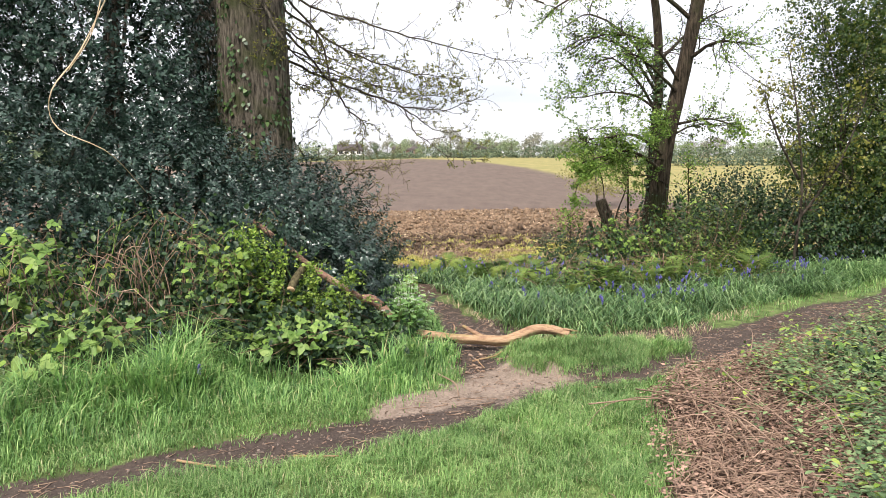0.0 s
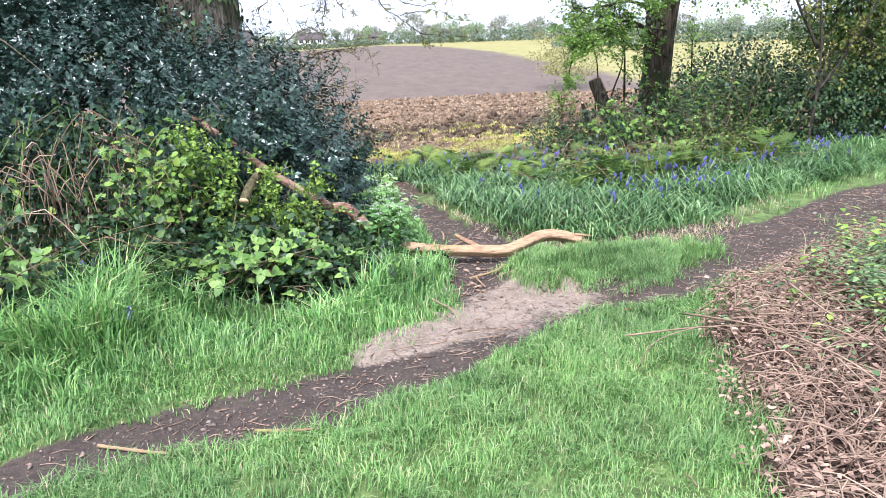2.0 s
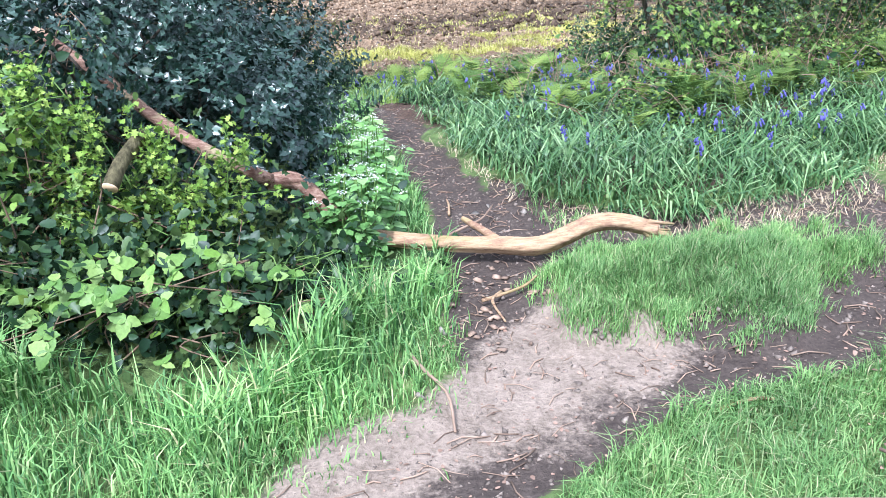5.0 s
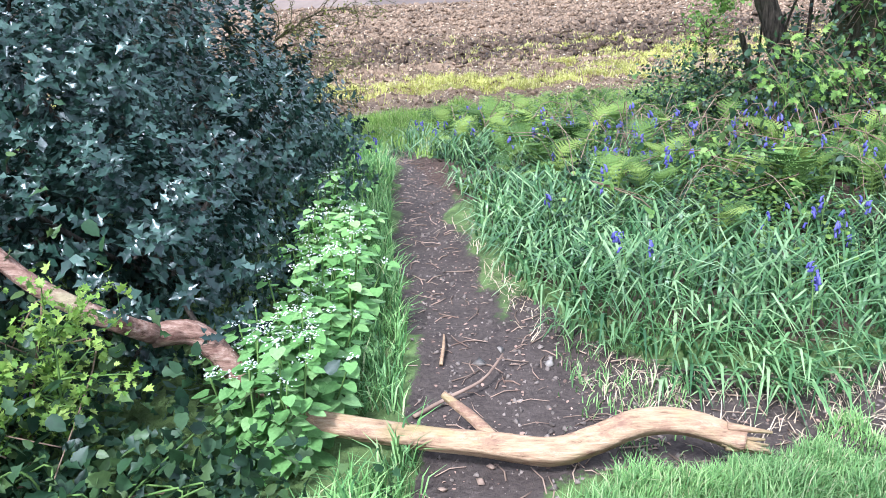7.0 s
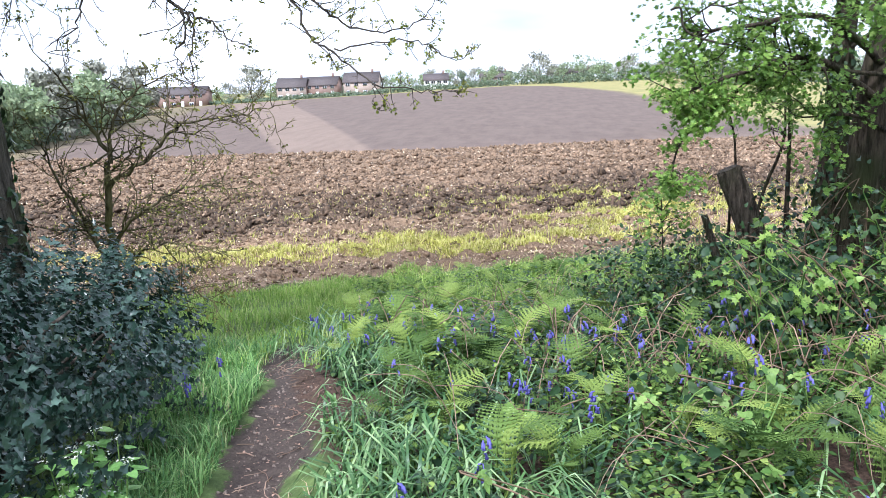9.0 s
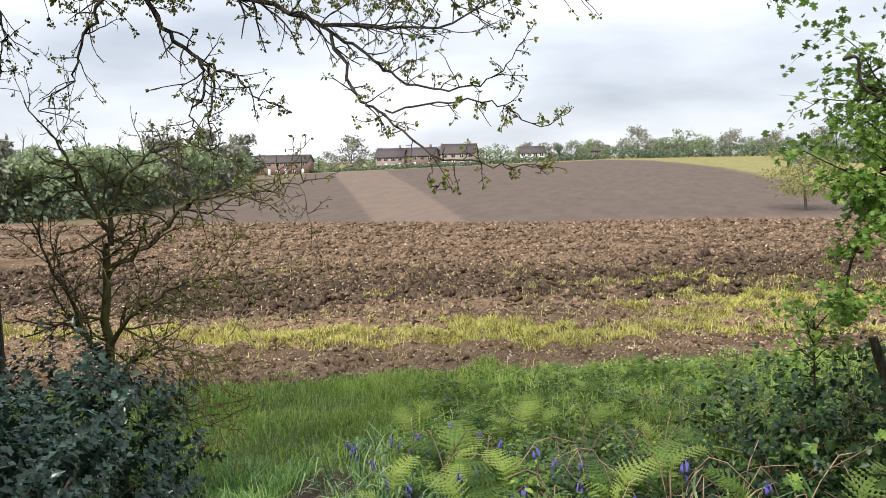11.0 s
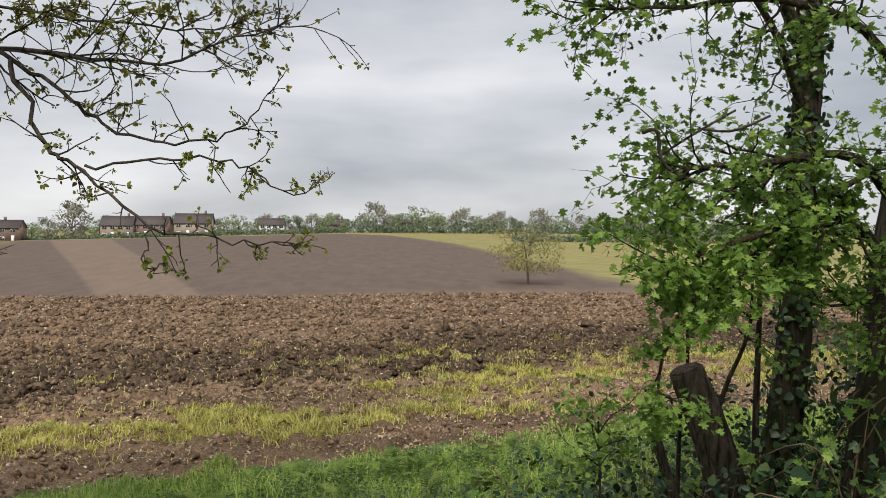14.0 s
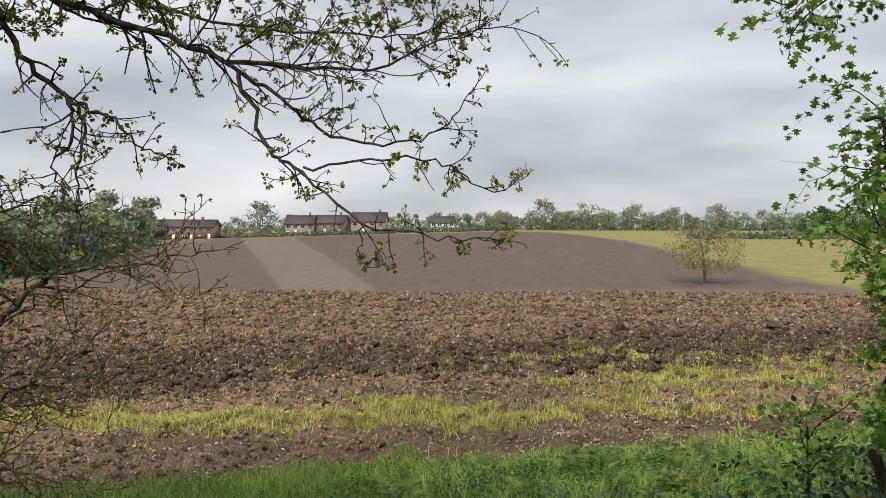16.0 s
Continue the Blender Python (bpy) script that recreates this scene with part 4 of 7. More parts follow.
    for pts, r0, n, s in [([(3.04, 11.8, 2.1), (2.7, 11.5, 2.5), (2.3, 11.3, 2.8), (2.0, 11.2, 2.7)], 0.025, 18, 0.4),
                          ([(3.03, 11.8, 2.5), (2.6, 11.6, 3.1), (2.0, 11.4, 3.4), (1.6, 11.3, 3.2)], 0.025, 20, 0.45),
                          ([(3.02, 11.8, 2.8), (3.5, 11.5, 3.3), (3.9, 11.3, 3.5)], 0.025, 18, 0.5),
                          ([(3.02, 11.8, 2.4), (2.5, 11.3, 2.9), (1.95, 11.0, 3.05), (1.55, 10.9, 2.85)], 0.022, 26, 0.32),
                          ([(2.85, 11.75, 4.0), (2.4, 11.5, 4.6), (1.9, 11.3, 4.7)], 0.025, 18, 0.5),
                          ([(3.0, 11.8, 1.6), (3.4, 11.4, 1.9), (3.8, 11.2, 1.9)], 0.02, 16, 0.4)]:
        g = Geo()
        limb(g, tips, pts, r0, 0.005, rng, n, s, 1, 0.0, 3, 1.0)
        part("limb", g, M_TWIG, t)
    tips = [q for q in tips if rng.uniform() < 0.75]
    crown_of(t, tips, rng, L_MAPLE, M_HAW, 3, 0.034, spread=0.03)
    k = 1100
    z, a = rng.uniform(-0.1, 2.9, k), rng.uniform(0, 2 * np.pi, k)
    cx = np.interp(z, p[:, 2], p[:, 0])
    stem = np.interp(z, [-0.1, 2.9], [0.118, 0.09])
    q = np.stack([cx + stem * np.cos(a), 11.8 + stem * np.sin(a), z], 1) + rng.normal(size=(k, 3)) * 0.012
    part("ivy", Geo().leaves(L_HEART, q, sphere_dirs(rng, k) + np.array([0, 0, -0.6]), np.stack([np.cos(a), np.sin(a), 0.4 + 0 * a], 1), rng.uniform(0.025, 0.05, k)), M_IVY, t, kind="stuff")
    # thin saplings about the stump
    for pts, r in [([(2.2, 11.35, -0.2), (2.2, 11.35, 0.5), (2.22, 11.3, 0.95), (2.12, 11.15, 1.3), (1.95, 11.0, 1.55)], 0.012),
                   ([(1.75, 11.0, -0.15), (1.72, 10.98, 0.4), (1.7, 10.95, 0.75)], 0.006),
                   ([(2.55, 11.3, -0.2), (2.55, 11.3, 0.7), (2.5, 11.2, 1.4), (2.3, 11.1, 1.9)], 0.02),
                   ([(2.3, 11.4, -0.2), (2.4, 11.4, 0.6), (2.52, 11.3, 1.1), (2.45, 11.2, 1.6)], 0.016),
                   ([(3.3, 11.2, -0.2), (3.35, 11.2, 0.8), (3.3, 11.1, 1.5)], 0.018)]:
        s = thing("maple_sapling", "thin maple sapling with fresh green leaves beside the stump", "sapling", "saplings by the stump")
        g, tips = Geo(), []
        limb(g, tips, pts, r, 0.004, rng, 11, 0.26, 1, 0.0, 3, 1.0, start=0.6)
        part("branchwork", g, M_BARK, s, kind="stuff")
        tips = [q for q in tips if not (abs(q[0][0] - 2.2) < 0.24 and q[0][2] < 1.15 and q[0][1] < 11.35)]
        crown_of(s, tips, rng, L_MAPLE, M_MAPLE, 2, 0.033)


def stump():
    rng = np.random.default_rng(31)
    t = thing("tree_stump", "leaning sawn-off grey tree stump among the undergrowth", "stump")
    p = along([(2.48, 11.1, -0.25), (2.4, 11.1, 0.1), (2.27, 11.1, 0.55), (2.13, 11.1, 0.9)], 16)
    p = along(p, 30)
    part("trunk", Geo().tube(p, np.linspace(0.095, 0.072, 30), 30, 0.03, rng, 0.13, 2.2), M_STUMP, t, smooth=True)
    part("cut_face", Geo().tube([p[-1], p[-1] + unit(p[-1] - p[-2]) * 0.006], [0.066, 0.063], 14), M_STUMP, t, "flat sawn top")
    part("side_stub", Geo().tube(along([(2.2, 11.05, -0.2), (2.08, 11.05, 0.3), (1.98, 11.05, 0.62)], 8), np.linspace(0.035, 0.02, 8), 8, 0.1, rng), M_STUMP, t)


def bare_shrub():
    rng = np.random.default_rng(41)
    t = thing("bare_shrub", "twiggy half-bare shrub with mossy stems and opening buds", "shrub")
    tips = []
    for pts, r0, n, s in [
        ([(-1.55, 10.4, -0.25), (-1.62, 10.4, 0.6), (-1.6, 10.4, 1.0), (-1.57, 10.4, 1.17), (-1.7, 10.4, 1.36), (-1.78, 10.4, 1.55), (-1.95, 10.35, 1.8)], 0.032, 16, 0.4),
        ([(-1.6, 10.4, 0.97), (-1.38, 10.4, 1.1), (-1.15, 10.38, 1.28), (-1.03, 10.36, 1.34), (-0.73, 10.35, 1.36), (-0.52, 10.33, 1.42)], 0.017, 20, 0.32),
        ([(-1.57, 10.4, 1.17), (-1.5, 10.4, 1.4), (-1.3, 10.4, 1.55), (-1.1, 10.4, 1.62)], 0.014, 16, 0.3),
        ([(-1.62, 10.4, 0.6), (-1.4, 10.35, 0.8), (-1.1, 10.3, 0.95), (-0.75, 10.25, 0.95)], 0.016, 20, 0.35),
        ([(-1.6, 10.4, 0.4), (-1.35, 10.3, 0.6), (-1.1, 10.2, 0.65), (-0.8, 10.15, 0.6)], 0.013, 18, 0.3),
        ([(-1.65, 10.4, 0.5), (-1.85, 10.4, 0.9), (-2.0, 10.35, 1.3)], 0.018, 14, 0.35),
        ([(-1.5, 10.4, 0.2), (-1.2, 10.3, 0.35), (-0.9, 10.2, 0.3)], 0.012, 14, 0.28)]:
        g = Geo()
        twiggy(g, tips, pts, r0 * 0.85, 0.002, rng, int(n * 1.5), s * 1.05, 2)
        part("stem", g, M_SHRUB, t)
    tips = [q for q in tips if rng.uniform() < 0.5]
    lp, ld, ln, ls = tufted(tips, rng, 2, 0.017)
    part("leaves", Geo().leaves(L_OVATE, lp, ld, ln, ls), M_OAK, t, kind="stuff")


def blob(rng, c, r, k, shell=0.7, seed=0.0):
    """Points and outward directions in the outer part of a lumpy round mass."""
    d = sphere_dirs(rng, k)
    lump = 1 + 0.16 * vnoise(d[:, 0] * 2.7 + seed, d[:, 2] * 2.7 + d[:, 1] * 1.9) + 0.09 * vnoise(d[:, 0] * 7 + seed, d[:, 1] * 7 + d[:, 2] * 5)
    q = rng.uniform(shell ** 2, 1, k) ** 0.5 * lump
    return np.array(c) + d * np.array(r) * q[:, None], d


def leafy_mass(parent, rng, masses, tpl, mat, size, name="leaves", twig=14, out=0.9, up=0.35, shell=0.65, fill=1.0):
    g = Geo()
    for i, (c, r, k) in enumerate(masses):
        p, d = blob(rng, c, r, int(k * fill) // twig, shell, i * 11.3)
        p = p[p[:, 2] > height(p[:, 0], p[:, 1]) + 0.02] if len(p) else p
        d = unit((p - np.array(c)) / np.array(r))
        m = len(p)
        ax = unit(d * out + sphere_dirs(rng, m) * 0.8 + np.array([0, 0, up]))
        j = np.arange(twig)
        step = (j / twig)[None, :, None] * size * 4.5
        q = p[:, None, :] + ax[:, None, :] * step
        ang = j * 2.4
        u = unit(np.cross(ax, np.array([0.3, 0.2, 1.0])))
        w = np.cross(ax, u)
        side = np.cos(ang)[None, :, None] * u[:, None] + np.sin(ang)[None, :, None] * w[:, None]
        ld = (side + ax[:, None] * 0.6 + rng.normal(size=(m, twig, 3)) * 0.25).reshape(-1, 3)
        ln = (ax[:, None] * 0.8 + d[:, None] * 0.4 + rng.normal(size=(m, twig, 3)) * 0.35 + np.array([0, 0, 0.3])).reshape(-1, 3)
        q = q.reshape(-1, 3)
        g.leaves(tpl, q, ld, ln, size * rng.uniform(0.6, 1.2, len(q)))
    return part(name, g, mat, parent, kind="stuff")


def stems(rng, base, tops, r, sides=5):
    g = Geo()
    for tp in tops:
        b = np.array(base) + rng.normal(size=3) * np.array([0.12, 0.12, 0])
        mid = (b + np.array(tp)) / 2 + rng.normal(size=3) * 0.15
        g.tube(along([b, mid, tp], 10), np.linspace(r, r * 0.3, 10), sides)
    return g


def hollies():
    rng = np.random.default_rng(51)
    rows = [
        ("holly_bush", "dense dark glossy holly bush beside the footpath", [((-1.22, 7.75, 0.5), (0.8, 1.0, 0.85), 13000), ((-1.22, 8.9, 0.18), (0.62, 0.8, 0.58), 7000), ((-1.5, 10.0, 0.1), (0.5, 0.45, 0.56), 4800), ((-1.5, 7.3, 0.9), (0.7, 0.6, 0.55), 5500), ((-0.95, 6.75, 0.35), (0.5, 0.3, 0.5), 4200), ((-1.42, 6.3, 0.85), (0.24, 0.12, 0.2), 900)], 0.044),
        ("holly_bush", "dense dark holly bush with a bluish sheen under the oak", [((-2.6, 8.1, 0.85), (1.15, 1.1, 1.05), 17000), ((-2.0, 9.4, 0.15), (0.9, 0.7, 0.55), 5000)], 0.048),
        ("holly_bush", "tall dark holly bush behind the brambles", [((-4.3, 7.8, 1.0), (1.4, 1.2, 1.25), 17000), ((-3.6, 6.9, 0.6), (0.9, 0.6, 0.8), 6000)], 0.052),
        ("holly_tree", "tall dark holly tree closing the view beside the oak", [((-4.0, 9.9, 2.7), (1.25, 1.1, 1.5), 26000), ((-4.0, 10.2, 4.6), (1.3, 1.1, 1.5), 12000), ((-3.3, 9.2, 1.7), (0.8, 0.8, 0.9), 9000)], 0.06),
        ("holly_tree", "tall dark evergreen holly tree in the hedge", [((-6.0, 9.2, 2.6), (1.7, 1.4, 2.0), 30000), ((-5.9, 9.4, 4.8), (1.6, 1.3, 1.7), 12000)], 0.066),
    ]
    for name, label, masses, size in rows:
        t = thing(name, label, "holly")
        if name == "holly_bush":
            leafy_mass(t, rng, [(m[0], tuple(0.62 * q for q in m[1]), m[2] * 0.22) for m in masses], L_SMALL, M_HOLLY, size * 1.15, "inner_leaves", shell=0.8)
        leafy_mass(t, rng, masses, L_HOLLY if name == "holly_bush" else L_SMALL, M_HOLLY, size if name == "holly_bush" else size * 1.15, fill=0.85)
        c = masses[0][0]
        tops = [tuple(np.array(m[0]) + rng.uniform(-0.8, 0.8, 3) * np.array(m[1])) for m in masses for _ in range(9 if name == "holly_bush" else 5)]
        part("stem_tangle", stems(rng, (c[0], c[1], float(height(c[0], c[1])) - 0.05), tops, 0.02 if name == "holly_bush" else 0.035), M_TWIG, t, kind="stuff")
        if name == "holly_tree":
            zt = masses[1][0]
            part("trunk", Geo().tube(along([(c[0], c[1], -0.4), (c[0] + 0.05, c[1], 1.5), zt], 14), np.linspace(0.16, 0.06, 14), 10, 0.06, rng), M_TWIG, t, smooth=True)
    # pale hanging stems in front of the holly
    for pts, r in [([(-2.35, 6.4, 3.1), (-2.62, 6.1, 2.3), (-2.78, 5.9, 1.95), (-2.75, 5.9, 1.7), (-2.35, 5.8, 1.52)], 0.0105),
                   ([(-2.5, 6.3, 2.9), (-2.55, 6.1, 2.4), (-2.7, 6.0, 2.1)], 0.008)]:
        s = thing("hanging_vine", "pale bare dead vine hanging before the holly", "vine", "hanging vines")
        part("stem", Geo().tube(along(pts + [(-2.5, 6.9, 1.2)] if r > 0.01 else pts, 24), np.linspace(r * 0.62, r * 0.3, 24), 6, 0.1, rng), M_STRAW, s)


def hedgerow():
    rng = np.random.default_rng(61)
    rows = [((4.3, 11.9), 1.3, [((4.3, 11.9, 0.6), (0.9, 0.7, 0.7), 7500)]),
            ((5.7, 11.7), 4.2, [((5.85, 11.7, 1.6), (1.05, 0.9, 1.7), 23000), ((5.85, 11.4, 3.4), (1.25, 0.9, 1.3), 13000)]),
            ((7.3, 12.4), 4.4, [((7.3, 12.4, 1.9), (1.4, 1.0, 1.8), 14300), ((7.2, 12.2, 3.8), (1.3, 1.0, 1.4), 8800)]),
            ((9.6, 14.0), 4.4, [((9.6, 14.0, 2.0), (1.7, 1.2, 2.2), 11000)]),
            ((3.7, 11.3), 0.9, [((3.7, 11.3, 0.4), (0.7, 0.6, 0.55), 5720)]),
            ((4.9, 11.0), 1.0, [((4.9, 11.0, 0.4), (0.8, 0.6, 0.6), 7040)]),
            ((6.3, 11.3), 1.2, [((6.3, 11.4, 0.5), (1.0, 0.6, 0.7), 7920)])]
    for (x, y), h, masses in rows:
        t = thing("hawthorn_bush", "tangled hawthorn bush with small green spring leaves" if h > 2 else "low dark tangled thorn scrub along the hedge bottom", "bush", "hedgerow")
        leafy_mass(t, rng, masses, L_SMALL, M_HAW if h > 2 else M_BRAMBLE_DARK, 0.055, twig=8, shell=0.3, fill=1.25 if x > 5 else 1.0)
        g, tips = Geo(), []
        for i in range(5 if h > 2 else 9):
            b = (x + rng.uniform(-0.3, 0.3), y + rng.uniform(-0.2, 0.2), float(height(x, y)) - 0.1)
            grow(g, tips, b, (rng.uniform(-0.3, 0.3), rng.uniform(-0.3, 0.2), 1), h * 0.6, 0.03 if h > 2 else 0.01, 2, rng, 4, 0.2, 0.05)
        part("stem_tangle", g, M_TWIG, t, kind="stuff")
    t = thing("young_maple", "young maple in the hedge with lime-yellow opening leaves", "tree")
    tips = []
    for pts in [[(4.5, 10.5, -0.1), (4.55, 10.4, 1.0), (4.4, 10.3, 2.0), (4.2, 10.2, 2.8)], [(4.5, 10.5, 0.6), (4.9, 10.2, 1.4), (5.1, 10.0, 2.2)], [(4.5, 10.4, 1.2), (4.1, 10.2, 1.8), (3.9, 10.1, 2.3)]]:
        g = Geo()
        limb(g, tips, pts, 0.022, 0.004, rng, 20, 0.45, 1, 0.0, 3, 1.0)
        part("stem", g, M_TWIG, t)
    tips = [q for q in tips if rng.uniform() < 0.45]
    crown_of(t, tips, rng, L_MAPLE, M_OAK, 2, 0.045, spread=0.03)
    # low mixed scrub round the stump and the maple's foot
    for c, r, k, m, s in [((2.75, 10.2, 0.2), (0.85, 0.35, 0.5), 4200, M_BRAMBLE_DARK, 0.036), ((1.75, 10.85, 0.1), (0.55, 0.45, 0.42), 3000, M_BRAMBLE_DARK, 0.036), ((3.5, 10.2, 0.3), (0.7, 0.5, 0.65), 3600, M_HAW, 0.034), ((2.95, 9.6, 0.1), (0.7, 0.45, 0.45), 2400, M_NETTLE, 0.036), ((2.6, 11.9, 0.1), (0.9, 0.5, 0.6), 3200, M_BRAMBLE_DARK, 0.04), ((2.35, 10.65, 0.15), (0.4, 0.3, 0.4), 1800, M_IVY, 0.036)]:
        t = thing("scrub_bush", "low leafy scrub of ivy and bramble round the tree foot", "bush", "low scrub")
        leafy_mass(t, rng, [(c, r, k)], L_OVATE, m, s, twig=7, shell=0.2, fill=0.8)
        g, tips = Geo(), []
        for i in range(10):
            b = (c[0] + rng.uniform(-0.6, 0.6) * r[0], c[1] + rng.uniform(-0.6, 0.6) * r[1], float(height(c[0], c[1])) - 0.03)
            grow(g, tips, b, (rng.uniform(-0.6, 0.6), rng.uniform(-0.5, 0.3), 1), r[2] * 1.6, 0.005, 1, rng, 3, 0.25, 0.0)
        part("stem_tangle", g, M_CANE, t, kind="stuff")


def fallen_log():
    rng = np.random.default_rng(71)
    t = thing("fallen_branch", "barkless fallen branch lying across the footpath out of the holly", "log")
    low = along([(-0.3, 6.42, 0.12), (-0.18, 6.43, 0.085), (0.1, 6.42, 0.05), (0.3, 6.40, 0.045), (0.48, 6.38, 0.04), (0.6, 6.39, 0.075), (0.72, 6.41, 0.12), (0.85, 6.41, 0.125), (1.0, 6.38, 0.09)], 44)
    r = np.interp(low[:, 0], [-0.3, -0.1, 0.2, 0.45, 0.7, 0.9, 1.0], [0.033, 0.034, 0.034, 0.04, 0.04, 0.036, 0.033])
    part("trunk", Geo().tube(along(low, 90), np.interp(np.linspace(0, 1, 90), np.linspace(0, 1, 44), r), 30, 0.02, rng, 0.15, 2.0), M_LOG, t, smooth=True)
    for k in range(7):
        e = low[-1] + np.array([-0.05, 0, 0]) + rng.normal(size=3) * np.array([0.01, 0.02, 0.02])
        part("splinter", Geo().tube([e, e + np.array([rng.uniform(0.08, 0.14), rng.uniform(-0.03, 0.01), rng.uniform(-0.03, 0.0)])], [0.014, 0.004], 5), M_LOG, t)
    part("side_stub", Geo().tube(along([(0.32, 6.40, 0.06), (0.26, 6.46, 0.085), (0.19, 6.51, 0.115), (0.16, 6.53, 0.13)], 10), np.linspace(0.021, 0.011, 10), 9, 0.08, rng), M_LOG, t, smooth=True)
    bend = along([(-0.28, 6.42, 0.12), (-0.4, 6.44, 0.2), (-0.5, 6.47, 0.31), (-0.58, 6.48, 0.36), (-0.68, 6.45, 0.36)], 18)
    part("bend", Geo().tube(bend, np.linspace(0.038, 0.036, 18), 14, 0.05, rng, 0.15, 1.6), M_LOGBARK, t, "red-brown flaking bark", True)
    up = along([(-0.66, 6.44, 0.37), (-0.76, 6.36, 0.46), (-0.92, 6.33, 0.57), (-1.08, 6.38, 0.67), (-1.25, 6.44, 0.8), (-1.4, 6.5, 0.9), (-1.6, 6.6, 1.02)], 22)
    part("upper_limb", Geo().tube(up, np.linspace(0.028, 0.02, 22), 14, 0.04, rng, 0.16, 1.6), M_LOGBARK, t, smooth=True)
    t = thing("sawn_branch", "mossy branch stub with a pale sawn end in the brambles", "branch")
    p = along([(-1.03, 6.1, 0.67), (-1.05, 6.03, 0.655), (-1.08, 5.94, 0.605), (-1.1, 5.86, 0.54)], 16)
    part("trunk", Geo().tube(p, np.linspace(0.026, 0.03, 16), 14, 0.04, rng, 0.12, 2.0), M_SHRUB, t, smooth=True)
    part("cut_face", Geo().tube([p[-1], p[-1] + unit(p[-1] - p[-2]) * 0.006], [0.029, 0.028], 14), M_CUT, t, "pale orange sawn end")


def bramble(rng, label, cx, cy, sx, sy, h, canes, leaves_n, dark_n, size=0.075, mat=None, shape=None, fresh=0):
    t = thing("bramble_bush", label, "bramble", "brambles")
    tips = []
    for i in range(canes):
        x, y = cx + rng.uniform(-sx, sx), cy + rng.uniform(-sy, sy)
        z0 = float(height(x, y))
        top = h * rng.uniform(0.6, 1.0)
        q = along([(x, y, z0 - 0.03), (x + rng.normal() * 0.12, y + rng.normal() * 0.1, z0 + top * 0.6), (x + rng.normal() * 0.16, y + rng.normal() * 0.1 - 0.03, z0 + top), (x + rng.normal() * 0.24, y + rng.normal() * 0.14 - 0.06, z0 + top * rng.uniform(0.4, 0.9))], 14)
        part("cane", Geo().tube(q, np.linspace(0.0045, 0.002, 14), 5), M_CANE if rng.uniform() < 0.6 else M_STEM, t)
        tips += [(a, unit(b)) for a, b in zip(q[4:], np.gradient(q, axis=0)[4:])]
    p = np.array([a for a, _ in tips])
    pick = rng.integers(0, len(p), leaves_n // 3)
    c = p[pick] + rng.normal(size=(len(pick), 3)) * 0.04 + np.array([0, -0.03, 0.0]) + (np.array([0, -0.06, 0.02]) if h < 0.5 and dark_n > 2000 else 0)
    face = unit(np.stack([rng.normal(size=len(c)) * 0.5, -0.6 + rng.normal(size=len(c)) * 0.4, 0.9 + 0 * c[:, 0]], 1))
    az = rng.uniform(0, 2 * np.pi, len(c))
    pp, dd, nn, ss = [], [], [], []
    for k in range(3):
        u = unit(np.cross(face, np.array([1.0, 0.2, 0])))
        w = np.cross(face, u)
        a = az + (k - 1) * 1.5
        pp.append(c)
        dd.append(np.cos(a)[:, None] * u + np.sin(a)[:, None] * w)
        nn.append(face + rng.normal(size=c.shape) * 0.15)
        ss.append(size * rng.uniform(0.75, 1.2, len(c)) * (1.1 if k == 1 else 0.9))
    single_leaves(t, L_BRAMBLE if shape is None else shape, mat or M_BRAMBLE, np.concatenate(pp), np.concatenate(dd), np.concatenate(nn), np.concatenate(ss))
    if fresh:
        pick = rng.integers(0, len(p), fresh)
        c = p[pick] + rng.normal(size=(fresh, 3)) * 0.06 + np.array([0, -0.02, 0])
        part("fresh_leaves", Geo().leaves(L_BRAMBLE, c, sphere_dirs(rng, fresh) + np.array([0, -0.3, -0.2]), sphere_dirs(rng, fresh) * 0.5 + np.array([0, -0.6, 0.8]), size * rng.uniform(0.6, 1.1, fresh)), M_SHOOT, t, kind="stuff")
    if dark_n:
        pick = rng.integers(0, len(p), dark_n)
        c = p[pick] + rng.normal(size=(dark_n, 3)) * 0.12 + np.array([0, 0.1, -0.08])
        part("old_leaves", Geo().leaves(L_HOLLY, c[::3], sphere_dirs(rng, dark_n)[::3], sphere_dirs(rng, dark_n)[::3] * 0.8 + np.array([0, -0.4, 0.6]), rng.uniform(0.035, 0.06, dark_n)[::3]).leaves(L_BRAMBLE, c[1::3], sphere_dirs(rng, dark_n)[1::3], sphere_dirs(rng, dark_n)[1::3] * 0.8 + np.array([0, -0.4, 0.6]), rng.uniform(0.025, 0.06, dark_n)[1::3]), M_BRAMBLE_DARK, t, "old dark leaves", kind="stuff")


